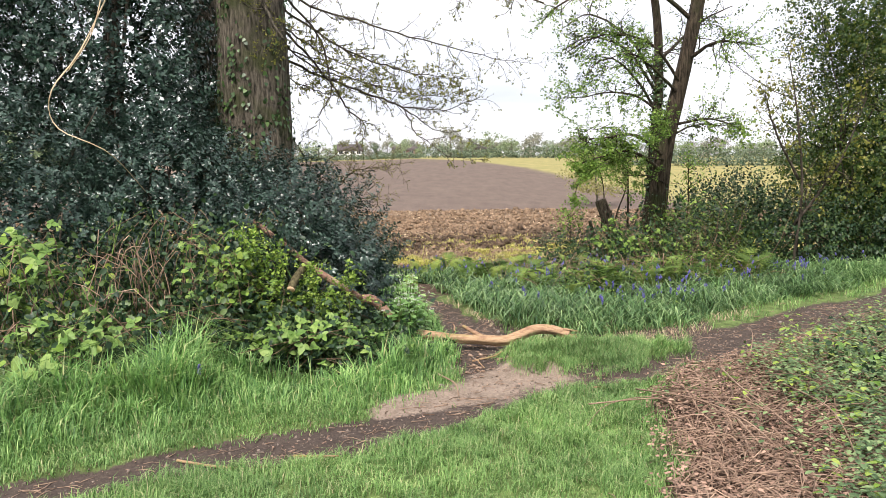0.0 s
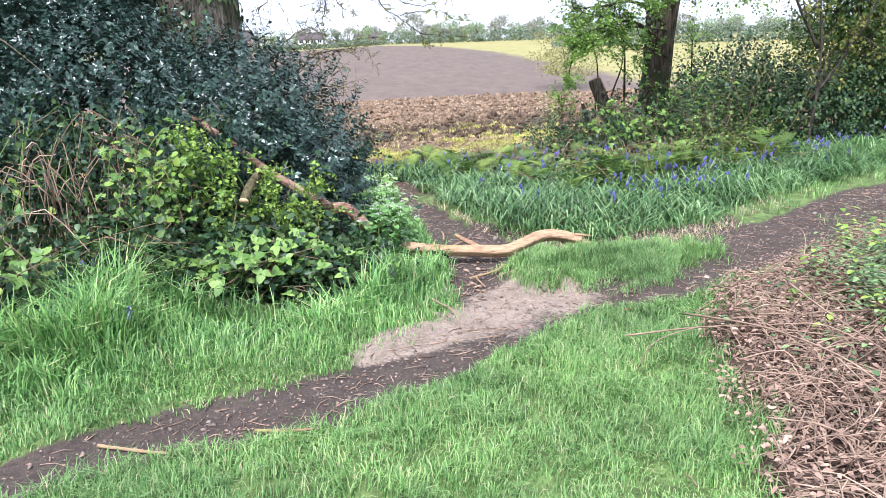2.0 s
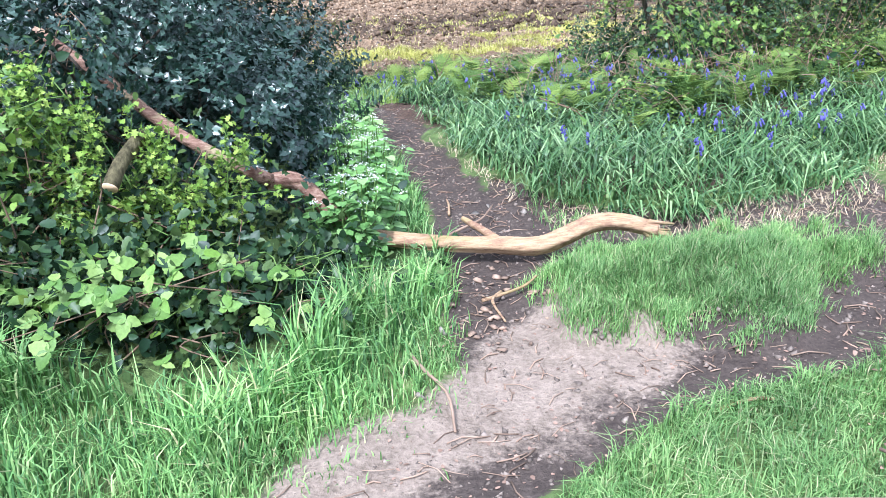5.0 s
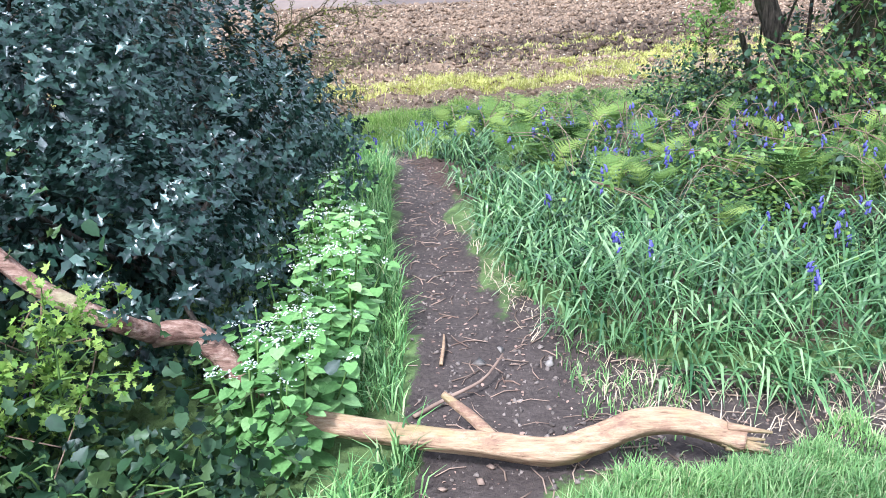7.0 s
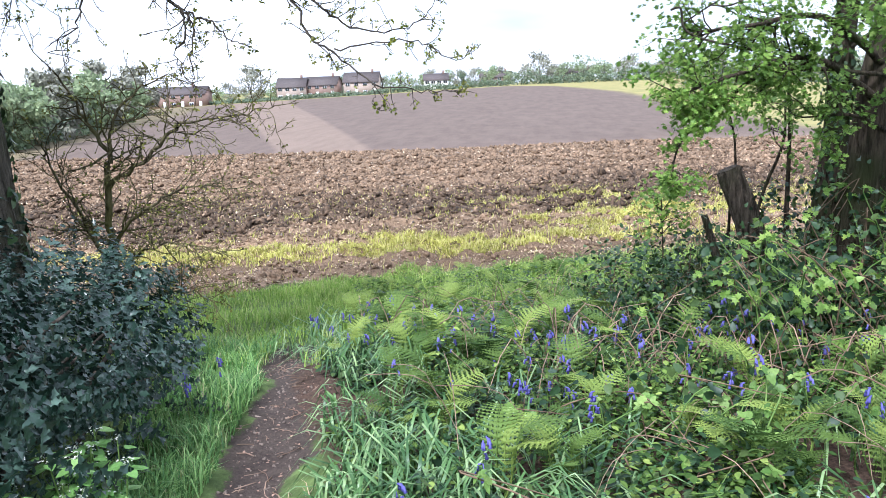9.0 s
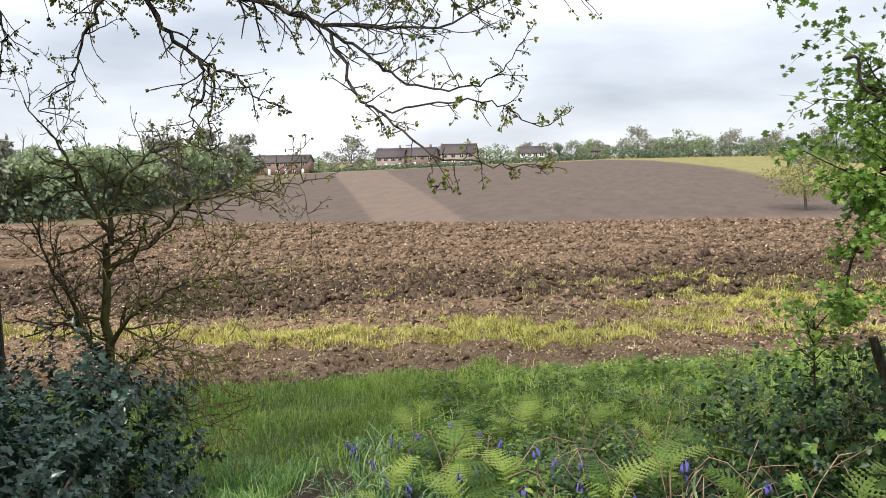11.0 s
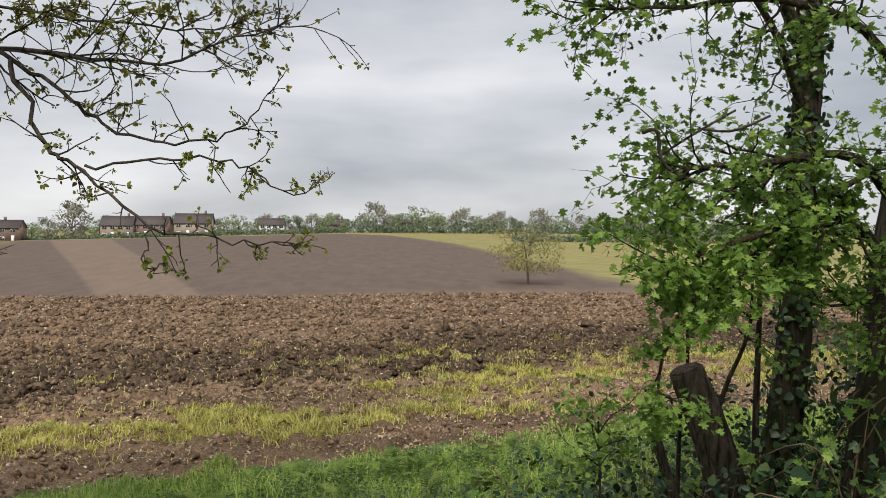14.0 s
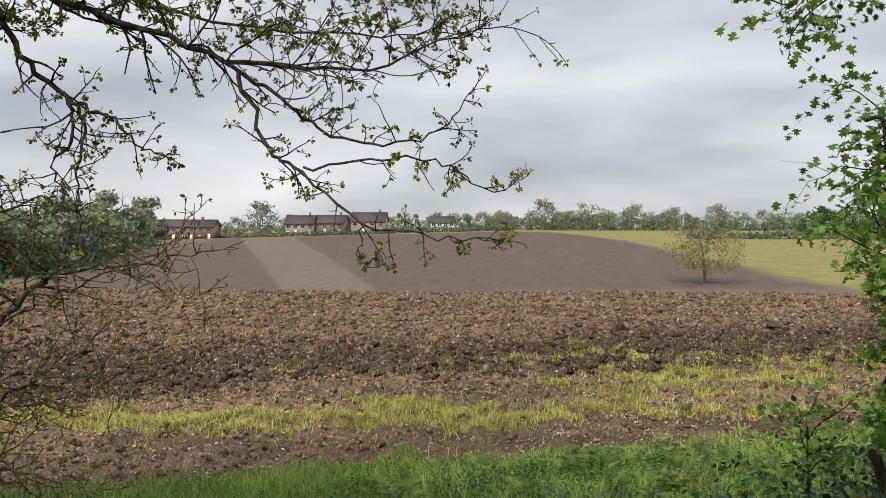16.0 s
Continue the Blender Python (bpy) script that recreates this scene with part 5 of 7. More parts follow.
def brambles():
    rng = np.random.default_rng(81)
    bramble(rng, "bramble bush with big fresh light green leaves", -2.9, 5.7, 0.33, 0.33, 0.98, 28, 297, 1900, 0.075, fresh=110)
    bramble(rng, "low bramble with fresh light green leaves trailing onto the grass", -2.4, 5.0, 0.28, 0.2, 0.55, 18, 150, 1700, 0.07, fresh=25)
    bramble(rng, "young yellow-green maple and bramble shoots before the holly", -1.62, 6.06, 0.15, 0.12, 1.0, 16, 240, 1300, 0.056, None, L_MAPLE, 110)
    bramble(rng, "low bramble trailing beside the sawn branch", -1.15, 6.1, 0.28, 0.1, 0.6, 22, 60, 2200, 0.05)
    bramble(rng, "dark ivy and bramble spilling over the grass by the log", -1.0, 5.72, 0.36, 0.2, 0.33, 26, 201, 3000, 0.06, M_BRAMBLE, None, 15)
    bramble(rng, "dark ivy and bramble spilling over the grass", -1.7, 5.85, 0.45, 0.2, 0.45, 22, 30, 3400, 0.05)
    bramble(rng, "dark tangled bramble against the holly", -2.2, 6.6, 0.9, 0.2, 1.1, 30, 15, 2600, 0.05)
    bramble(rng, "low bramble among the bracken", 1.3, 8.6, 0.5, 0.5, 0.36, 14, 120, 300, 0.042)
    bramble(rng, "low bramble among the bracken", 2.2, 9.3, 0.6, 0.6, 0.4, 14, 120, 400, 0.042)
    bramble(rng, "dark bramble round the foot of the stump", 1.75, 11.2, 0.4, 0.4, 0.5, 16, 90, 700, 0.055)
    bramble(rng, "dark bramble beneath the maple", 2.75, 10.2, 0.5, 0.4, 0.6, 16, 120, 700, 0.05)
    bramble(rng, "young maple shoots with bright green leaves beside the bracken", 2.25, 9.95, 0.3, 0.3, 0.8, 22, 270, 800, 0.045, M_MAPLE_ONE, L_MAPLE)
    bramble(rng, "young maple shoots with bright green leaves beside the bracken", 2.85, 10.6, 0.35, 0.3, 1.1, 22, 270, 800, 0.045, M_MAPLE_ONE, L_MAPLE)
    bramble(rng, "green bramble and ivy edging the brash heap", 2.9, 4.6, 0.5, 0.7, 0.3, 18, 120, 900, 0.045)
    bramble(rng, "low dark ivy creeping beside the fallen branch", -0.62, 5.86, 0.26, 0.3, 0.22, 16, 36, 2600, 0.045)
    # light green thorn shoots standing before the fallen branch
    for x, y, top in [(-1.14, 6.0, 0.9), (-0.97, 6.04, 0.72), (-1.4, 6.06, 0.95), (-1.27, 5.96, 0.82), (-0.84, 6.1, 0.62)]:
        s = thing("hawthorn_shoot", "young hawthorn shoot with small bright green leaves", "shoot", "hawthorn shoots")
        g, tips = Geo(), []
        limb(g, tips, [(x, y, -0.02), (x + rng.normal() * 0.04, y + 0.02, top * 0.5), (x + rng.normal() * 0.07, y - 0.02, top)], 0.005, 0.002, rng, 18, 0.2, 1, 0.05, 2, 0.9, 4, 0.25)
        part("stem", g, M_STEM, s)
        crown_of(s, tips, rng, L_MAPLE, M_SHOOT, 2, 0.028, spread=0.014)
    # dead stems tangled in the bramble
    t = thing("dead_bramble", "tangle of brown dead bramble stems under the bush", "bramble", "brambles")
    g = Geo()
    for i in range(150):
        x = rng.uniform(-3.3, -1.1)
        y = np.interp(x, [-3.3, -2.4, -2.0, -1.1], [5.0, 5.6, 6.3, 6.5]) + rng.uniform(-0.05, 0.5)
        a, h = rng.uniform(0, 6.28), rng.uniform(0.15, 0.9)
        l = rng.uniform(0.2, 0.6)
        g.tube(along([(x, y, h * 0.3), (x + l * 0.4 * math.cos(a), y + 0.2 * math.sin(a), h), (x + l * math.cos(a), y + 0.3 * math.sin(a), h * rng.uniform(0.3, 1.1))], 8), 0.0035, 4)
    part("stem_tangle", g, M_DEAD, t, kind="stuff")


big_oak()
right_trees()
stump()
bare_shrub()
hollies()
hedgerow()
fallen_log()
brambles()


# ---- grass and low plants ----
def scatter(rng, x0, x1, y0, y1, density):
    k = int((x1 - x0) * (y1 - y0) * density)
    return rng.uniform(x0, x1, k), rng.uniform(y0, y1, k)


def stuff(name, geo, mat, label, category):
    return tagged(part(name, geo, mat), label, category, kind="stuff")


def grasses():
    rng = np.random.default_rng(91)
    g = Geo()
    for x0, x1, y0, y1, dens in [(-2.6, 1.9, 2.3, 5.6, 13000), (-3.2, 1.6, 0.6, 2.3, 1300), (-6, -2.6, -2, 3.4, 500), (-2.6, 2.0, -3, 0.6, 400)]:
        x, y = scatter(rng, x0, x1, y0, y1, dens)
        patch = 0.5 + 0.4 * vnoise(x * 2.1, y * 2.1) + 0.5 * vnoise(x * 7, y * 7)
        ok = (y < np.interp(x, *TRAIL_LOW)) & (rng.uniform(0, 1, len(x)) > np.maximum(trail_mask(x, y) * 0.97, heap_mask(x, y) * 1.0)) & (rng.uniform(0, 1, len(x)) < patch + 0.35)
        x, y = x[ok], y[ok]
        h = 0.062 * (1 + 0.4 * vnoise(x * 1.7 + 4, y * 1.7) + 0.4 * vnoise(x * 6, y * 6) + 0.4 * vnoise(x * 15, y * 15)) * rng.uniform(0.4, 1.5, len(x))
        g.blades(on_ground(x, y), h, 0.0037 if dens > 2000 else 0.008, rng.uniform(0.2, 1.25, len(x)), rng, 0.8)
    stuff("lawn_grass", g, M_LAWN, "short bright green trodden grass beside the trail", "grass")
    g = Geo()
    x, y = scatter(rng, -3.0, 0.3, 3.4, 6.6, 5200)
    up = np.interp(x, *TRAIL_UP)
    hedge = np.interp(x, [-3, -2.5, -2.2, -1.9, -1.5, -1.0, -0.6, -0.4, -0.2, 0.1], [4.3, 4.5, 4.75, 5.15, 5.4, 5.2, 5.12, 5.35, 5.95, 6.4])
    ok = (y > up - 0.03) & (y < hedge + 0.1) & (rng.uniform(0, 1, len(x)) > trail_mask(x, y)) & (rng.uniform(0, 1, len(x)) > pale_mask(x, y)) & (rng.uniform(0, 1, len(x)) < 0.7 + 0.5 * vnoise(x * 5 + 2, y * 5) + 0.3 * (y - up))
    x, y, up = x[ok], y[ok], up[ok]
    d = y - up
    tall = np.interp(d, [0, 0.3, 0.6, 1.0, 1.6], [0.035, 0.075, 0.17, 0.3, 0.38]) * (1 + 0.4 * vnoise(x * 2.3, y * 2.3 + 5) + 0.45 * vnoise(x * 6, y * 6))
    tall = tall * np.interp(x, [-1.5, -1.2, -0.8, -0.6, -0.05, 0.1, 0.16], [0.95, 0.6, 0.55, 0.8, 0.85, 0.5, 0.25])
    g.blades(on_ground(x, y), tall * rng.uniform(0.5, 1.35, len(x)), np.interp(tall, [0.05, 0.25], [0.0045, 0.0098]), rng.uniform(0.15, 0.85, len(x)), rng, 0.8)
    stuff("long_grass", g, M_LONG, "lush long green grass along the foot of the hedge", "grass")
    g = Geo()
    x, y = scatter(rng, 0.3, 2.1, 5.4, 6.8, 24000)
    ok = rng.uniform(0, 1, len(x)) < verge_mask(x, y)
    x, y = x[ok], y[ok]
    g.blades(on_ground(x, y), 0.058 * rng.uniform(0.4, 1.5, len(x)) * (1 + 0.4 * vnoise(x * 3, y * 3) + 0.5 * vnoise(x * 10, y * 10)), 0.0034, rng.uniform(0.2, 0.9, len(x)), rng)
    x, y = scatter(rng, -0.1, 3.2, 4.6, 7.4, 1600)
    ok = (rng.uniform(0, 1, len(x)) < sstep(0.25, 0.6, vnoise(x * 2.6 + 31, y * 2.6))) & (pale_mask(x, y) < 0.3)
    x, y = x[ok], y[ok]
    g.blades(on_ground(x, y), 0.05 * rng.uniform(0.5, 1.4, len(x)), 0.0045, rng.uniform(0.3, 1.0, len(x)), rng)
    x, y = scatter(rng, -3.0, 0.2, 2.6, 6.0, 9000)
    d = y - np.interp(x, *TRAIL_UP)
    ok = (d > -0.06) & (d < 0.5) & (rng.uniform(0, 1, len(x)) > trail_mask(x, y) * 0.95) & (rng.uniform(0, 1, len(x)) > pale_mask(x, y)) & (rng.uniform(0, 1, len(x)) < 0.65 + 0.5 * vnoise(x * 6, y * 6))
    x, y, d = x[ok], y[ok], d[ok]
    g.blades(on_ground(x, y), np.interp(d, [0, 0.4], [0.035, 0.07]) * rng.uniform(0.4, 1.5, len(x)), 0.0045, rng.uniform(0.2, 1.1, len(x)), rng, 0.8)
    x, y = scatter(rng, 1.3, 7.0, 6.4, 11.5, 2600)
    ok = (y > np.interp(x, *TRAIL_UP) - 0.04) & (bell_depth(x, y) < 0.1) & (rng.uniform(0, 1, len(x)) > trail_mask(x, y) * 0.9) & (rng.uniform(0, 1, len(x)) < 0.35 + 0.5 * vnoise(x * 4, y * 4))
    x, y = x[ok], y[ok]
    g.blades(on_ground(x, y), 0.06 * rng.uniform(0.4, 1.6, len(x)), 0.0065, rng.uniform(0.2, 1.0, len(x)), rng, 0.8)
    stuff("verge_grass", g, M_LAWN, "fine short grass tuft between trail and fallen branch", "grass")
    g = Geo()
    x, y = scatter(rng, -6.5, 6.5, 9.8, 17.5, 2500)
    e = field_edge(x) + 0.35 * vnoise(x * 1.5, y * 1.5)
    ok = (y < e + 0.1) & (rng.uniform(0, 1, len(x)) > trail_mask(x, y)) & (rng.uniform(0, 1, len(x)) < 0.35 + 0.8 * sstep(-0.3, 0.4, vnoise(x * 1.2, y * 1.2 + 50)))
    ok &= (y > np.interp(x, [-1.5, 0, 0.3, 1, 3], [9.8, 10.5, 11.0, 11.4, 11.6]))
    x, y = x[ok], y[ok]
    g.blades(on_ground(x, y), 0.08 * rng.uniform(0.4, 1.5, len(x)) * (1 + 0.4 * vnoise(x * 1.3, y * 1.3) + 0.4 * vnoise(x * 5, y * 5)), 0.007, rng.uniform(0.2, 1.0, len(x)), rng)
    x, y = scatter(rng, -1.3, 0.1, 6.6, 11.2, 4500)
    l = np.interp(y, SIDE_Y, SIDE_L)
    ok = (x < l - 0.01) & (x > l - np.interp(y, [8.5, 9.2], [0.33, 0.5]))
    x, y = x[ok], y[ok]
    stuff("path_edge_grass", Geo().blades(on_ground(x, y), 0.1 * rng.uniform(0.4, 1.5, len(x)) * (1 + 0.5 * vnoise(x * 5, y * 5)), 0.006, rng.uniform(0.2, 1.0, len(x)), rng), M_LONG, "short green grass along the edge of the side path", "grass")
    x, y = scatter(rng, -1.2, 4.6, 11.6, 15.6, 700)
    ok = wild_zone(x, y) & (vnoise(x * 2.4, y * 2.4 + 11) > -0.3)
    x, y = x[ok], y[ok]
    g.blades(on_ground(x, y), 0.19 * rng.uniform(0.4, 1.5, len(x)) * (1 + 0.5 * vnoise(x * 2, y * 2)), 0.007, rng.uniform(0.15, 0.9, len(x)), rng, 0.8)
    stuff("headland_grass", g, M_HEAD, "green grass strip between the footpath and ploughed field", "grass")
    g = Geo()
    x, y = scatter(rng, -9, 10, 14.0, 27, 2100)
    c = 0.8 * vnoise(x * 0.35, y * 0.9 + 12) + 0.6 * vnoise(x * 1.3, y * 1.9) + 0.5 * vnoise(x * 4.5, y * 4.5) + 0.5
    line = y - field_edge(x) + 1.0 * vnoise(x * 0.5 + 5, y * 0.5) + 0.5 * vnoise(x * 1.9, y * 1.9 + 33)
    keep = np.maximum(sstep(0.3, 0.95, c) * sstep(1.3, 2.1, line) * sstep(5.4, 4.0, line - 0.3 * np.clip(x, -3, 6)), 0.5 * sstep(0.0, 0.7, c) * sstep(6.2, 7.0, line + 0.22 * x) * sstep(8.2, 7.4, line) * (x > -1))
    keep = np.maximum(keep, 0.75 * sstep(0.72, 0.85, vnoise(x * 1.1 + 60, y * 1.1)) * sstep(0.0, 0.5, vnoise(x * 5, y * 5)) * (line > 5))
    keep = np.maximum(keep, 0.012 * (line > 0))
    ok = rng.uniform(0, 1, len(x)) < keep
    x, y = x[ok], y[ok]
    g.blades(on_ground(x, y), 0.10 * rng.uniform(0.3, 1.5, len(x)), 0.010, rng.uniform(0.3, 1.3, len(x)), rng)
    stuff("stubble_grass", g, M_STUBBLE, "yellowing grass weeds in ragged strips on ploughed soil", "grass")


def bluebells():
    rng = np.random.default_rng(101)
    g = Geo()
    x, y = scatter(rng, -0.8, 7.5, 6.7, 12.5, 1150)
    d = bell_depth(x, y) - 0.13 * vnoise(x * 2.7, y * 2.7 + 4) - 0.08 * vnoise(x * 8, y * 8)
    ok = (d > 0) & (rng.uniform(0, 1, len(x)) < np.where(x < 1.2, np.interp(y, [8.3, 9.2], [1.0, 0.35]), 1.0) * np.interp(d, [0, 0.1, 0.6, 1.0, 1.6, 2.6], [0.45, 1, 0.8, 0.4, 0.08, 0.02]))
    x, y, d = x[ok], y[ok], d[ok]
    k = len(x)
    # strap leaves arch over in two bends
    a = 4 * vnoise(x * 2.1 + 3, y * 2.1) + rng.normal(0, 1.3, k) - 0.8
    out = np.stack([np.cos(a), np.sin(a) - np.interp(d, [0, 0.4, 0.8], [0.9, 0.5, 0.2]), 0 * a], 1)
    side = np.stack([-np.sin(a), np.cos(a), 0 * a], 1)
    h = (np.interp(d, [0, 0.15, 0.6], [0.09, 0.15, 0.2]) * (1 + 0.35 * vnoise(x * 2.4, y * 2.4)) * rng.uniform(0.55, 1.3, k))[:, None]
    w = 0.0112 * rng.uniform(0.7, 1.3, k)[:, None]
    p = on_ground(x, y)
    up = np.array([0, 0, 1.0])
    m1 = p + up * h * 0.55 + out * h * 0.18
    m2 = p + up * h * 0.85 + out * h * 0.62
    t = p + up * h * rng.uniform(0.15, 0.85, k)[:, None] + out * h * 1.2
    v = np.stack([p - side * w / 2, p + side * w / 2, m1 - side * w / 2, m1 + side * w / 2, m2 - side * w * 0.4, m2 + side * w * 0.4, t], 1)
    fc = np.array([(0, 1, 3), (0, 3, 2), (2, 3, 5), (2, 5, 4), (4, 5, 6)])[None] + (np.arange(k) * 7)[:, None, None]
    g.add(v.reshape(-1, 3), fc.reshape(-1, 3))
    stuff("bluebell_leaves", g, M_STRAP, "arching grey-green bluebell strap leaves edging the path", "bluebell leaves")

    def plant(seed):
        r = np.random.default_rng(seed)
        b = thing("bluebell", "violet-blue bluebell with nodding bells on a green stalk", "flower", "bluebells")
        h = r.uniform(0.26, 0.38)
        lean = r.uniform(-0.06, 0.06, 2)
        q = along([(0, 0, 0), (lean[0] * 0.4, lean[1] * 0.4, h * 0.6), (lean[0], lean[1], h * 0.95), (lean[0] + 0.03, lean[1], h)], 9)
        part("stalk", Geo().tube(q, np.linspace(0.003, 0.002, 9), 4), M_STEM, b)
        for i in range(6):
            s = q[4 + (i + 1) // 2] + np.array([0, 0, r.uniform(-0.02, 0.02)])
            az = r.uniform(-1.6, 1.6)
            o = np.array([math.cos(az), math.sin(az), 0])
            c = s + o * 0.016
            bell = Geo().tube([s + o * 0.004 + (0, 0, 0.006), c + (0, 0, 0.002), c + o * 0.003 - (0, 0, 0.012), c + o * 0.006 - (0, 0, 0.022)], [0.0025, 0.005, 0.0055, 0.0082], 6)
            part("bell", bell, M_BLUE, b)
        return b

    kinds = [plant(500 + i) for i in range(4)]
    spots = []
    while len(spots) < 205:
        x, y = rng.uniform(-0.6, 5.5), rng.uniform(6.9, 11.2)
        d = bell_depth(np.array(x), np.array(y))
        if 0.2 < d < 3.0 and rng.uniform() < np.interp(d, [0.2, 0.7, 1.6, 3.0], [0.15, 0.9, 1.0, 0.5]) and vnoise(np.array(x * 1.6), np.array(y * 1.6)) > -0.35:
            spots.append((x, y))
    spots += [(-1.72, 5.95), (-1.66, 6.0), (-1.6, 5.98), (-1.3, 6.2), (-1.22, 6.25), (-1.1, 6.2), (-0.95, 6.2), (-2.05, 5.6), (-2.0, 5.62), (-1.45, 4.85), (-0.62, 9.1), (-0.55, 9.3), (-0.65, 9.2)]
    for i, (x, y) in enumerate(spots):
        m = pose(x, y, float(height(x, y)) - 0.005, 0, 0, rng.uniform(0, 360))
        s = rng.uniform(0.65, 0.92)
        ob = kinds[i] if i < 4 else copy_thing(kinds[i % 4], m)
        ob.matrix_basis = m @ Matrix.Diagonal((s, s, s, 1))


def bracken():
    rng = np.random.default_rng(111)

    def plant(seed):
        r = np.random.default_rng(seed)
        b = thing("bracken_fern", "fresh light green bracken fern uncurling in the undergrowth", "fern", "bracken")
        for k in range(r.integers(3, 6)):
            az, length = r.uniform(0, 6.28), r.uniform(0.16, 0.27)
            o = np.array([math.cos(az), math.sin(az), 0])
            q = along([(0, 0, 0), o * 0.05 + (0, 0, length * 0.5), o * length * 0.3 + (0, 0, length * 1.05), o * length * 0.75 + (0, 0, length * 1.2)], 20)
            g = Geo().tube(q, np.linspace(0.004, 0.0015, 20), 4)
            tang = unit(np.gradient(q, axis=0))
            sd = unit(np.cross(tang, np.array([0, 0, 1.0]) + o * 0.01))
            for i in range(5, 20):
                ln = length * 0.34 * math.sin(math.pi * (0.15 + 0.85 * (20 - i) / 16)) * r.uniform(0.85, 1.1)
                up = np.cross(sd[i], tang[i])
                for s in (-1, 1):
                    g.leaves(L_PINNA, q[i], sd[i] * s + tang[i] * 0.35 + np.array([0, 0, -0.05]), up, ln)
            part("frond", g, M_FERN, b)
        return b

    kinds = [plant(700 + i) for i in range(6)]
    spots = []
    while len(spots) < 290:
        x, y = rng.uniform(-1.1, 3.8), rng.uniform(7.9, 15.3)
        d = bell_depth(np.array(x), np.array(y))
        if d > np.interp(y, [8.4, 9.2], [0.75, 0.22]) and rng.uniform() < np.interp(y, [9.5, 11.5, 13], [1.0, 0.85, 0.85]) and wild_zone(np.array(x), np.array(y)) and rng.uniform() < 0.65 + 0.5 * vnoise(np.array(x * 1.1), np.array(y * 1.1 + 20)):
            spots.append((x, y))
    for i, (x, y) in enumerate(spots):
        s = rng.uniform(0.75, 1.2) * np.interp(y, [10.5, 13], [1.0, 0.7])
        m = pose(x, y, float(height(x, y)) - 0.01, rng.uniform(-8, 8), rng.uniform(-8, 8), rng.uniform(0, 360))
        ob = kinds[i] if i < 6 else copy_thing(kinds[i % 6], m)
        ob.matrix_basis = m @ Matrix.Diagonal((s, s, s, 1))



def undergrowth():
    """Nettles, young bramble and mixed green leaves among the bracken."""
    rng = np.random.default_rng(115)
    g = Geo()
    x, y = scatter(rng, -1.2, 4.8, 7.6, 15.4, 290)
    d = bell_depth(x, y)
    clump = vnoise(x * 1.9, y * 1.9 + 70) + 0.5 * vnoise(x * 5, y * 5 + 7)
    ok = (d > np.interp(y, [8.4, 9.2], [0.4, 0.03])) & wild_zone(x, y) & (clump > -0.5) & (rng.uniform(0, 1, len(x)) < np.interp(y, [11.5, 12.6], [1.0, 0.45]))
    x, y, d, clump = x[ok], y[ok], d[ok], clump[ok]
    k = 12
    h = 0.2 * rng.uniform(0.35, 1.2, len(x)) * (1.05 + 0.55 * clump) * np.interp(d, [0.0, 0.4, 0.9], [0.4, 0.55, 1.0])
    p = np.repeat(on_ground(x, y), k, 0)
    t = np.tile(np.linspace(0.12, 1.0, k), len(x)) * np.repeat(h, k)
    a = np.tile(np.arange(k) * 2.4, len(x)) + np.repeat(rng.uniform(0, 6, len(x)), k)
    o = np.stack([np.cos(a), np.sin(a), -0.15 + 0 * a], 1)
    p = p + np.stack([0 * t, 0 * t, t], 1) + o * 0.014 + rng.normal(size=p.shape) * 0.014
    size = rng.uniform(0.02, 0.05, len(p)) * np.tile(np.linspace(1.15, 0.7, k), len(x))
    kind = np.repeat(vnoise(x * 1.5 + 90, y * 1.5) + rng.normal(0, 0.45, len(x)) + np.interp(y, [10.5, 12], [-0.35, 0.3]), k)
    n = o * 0.45 + np.array([0, 0, 1.0]) + rng.normal(size=p.shape) * 0.2
    green, old = kind > -0.2, kind <= -0.2
    stuff("undergrowth", g.leaves(L_OVATE, p[green], o[green], n[green], size[green] * 1.1), M_NETTLE, "mixed green nettles and young leaves among the bracken", "undergrowth")
    stuff("old_bramble_leaves", Geo().leaves(L_OVATE, p[old], o[old], n[old], size[old] * 1.15), M_BRAMBLE_DARK, "dark old bramble and ivy leaves low among the bracken", "undergrowth")
    g = Geo()
    for a, b, n in [(2.0, 9.6, 60), (1.1, 10.0, 30), (3.0, 9.7, 40), (0.5, 10.6, 25)]:
        for i in range(n):
            x, y, az, l = a + rng.normal() * 0.3, b + rng.normal() * 0.25, rng.uniform(0, 6.28), rng.uniform(0.15, 0.45)
            z = float(height(x, y))
            g.tube(along([(x, y, z), (x + l * 0.5 * math.cos(az), y + l * 0.5 * math.sin(az), z + rng.uniform(0.1, 0.4)), (x + l * math.cos(az), y + l * math.sin(az), z + rng.uniform(0.0, 0.3))], 7), 0.0028, 4)
    for i in range(130):
        x, y = rng.uniform(-0.2, 3.6), rng.uniform(8.2, 12.6)
        if bell_depth(np.array(x), np.array(y)) < 0.7:
            continue
        z, az, l = float(height(x, y)), rng.uniform(0, 6.28), rng.uniform(0.2, 0.5)
        g.tube(along([(x, y, z), (x + l * 0.4 * math.cos(az), y + l * 0.4 * math.sin(az), z + rng.uniform(0.2, 0.38)), (x + l * math.cos(az), y + l * math.sin(az), z + rng.uniform(0.1, 0.42))], 9), 0.0016, 4)
    stuff("dead_bracken", g, M_DEAD, "tan dead bracken stalks from last year", "bracken")


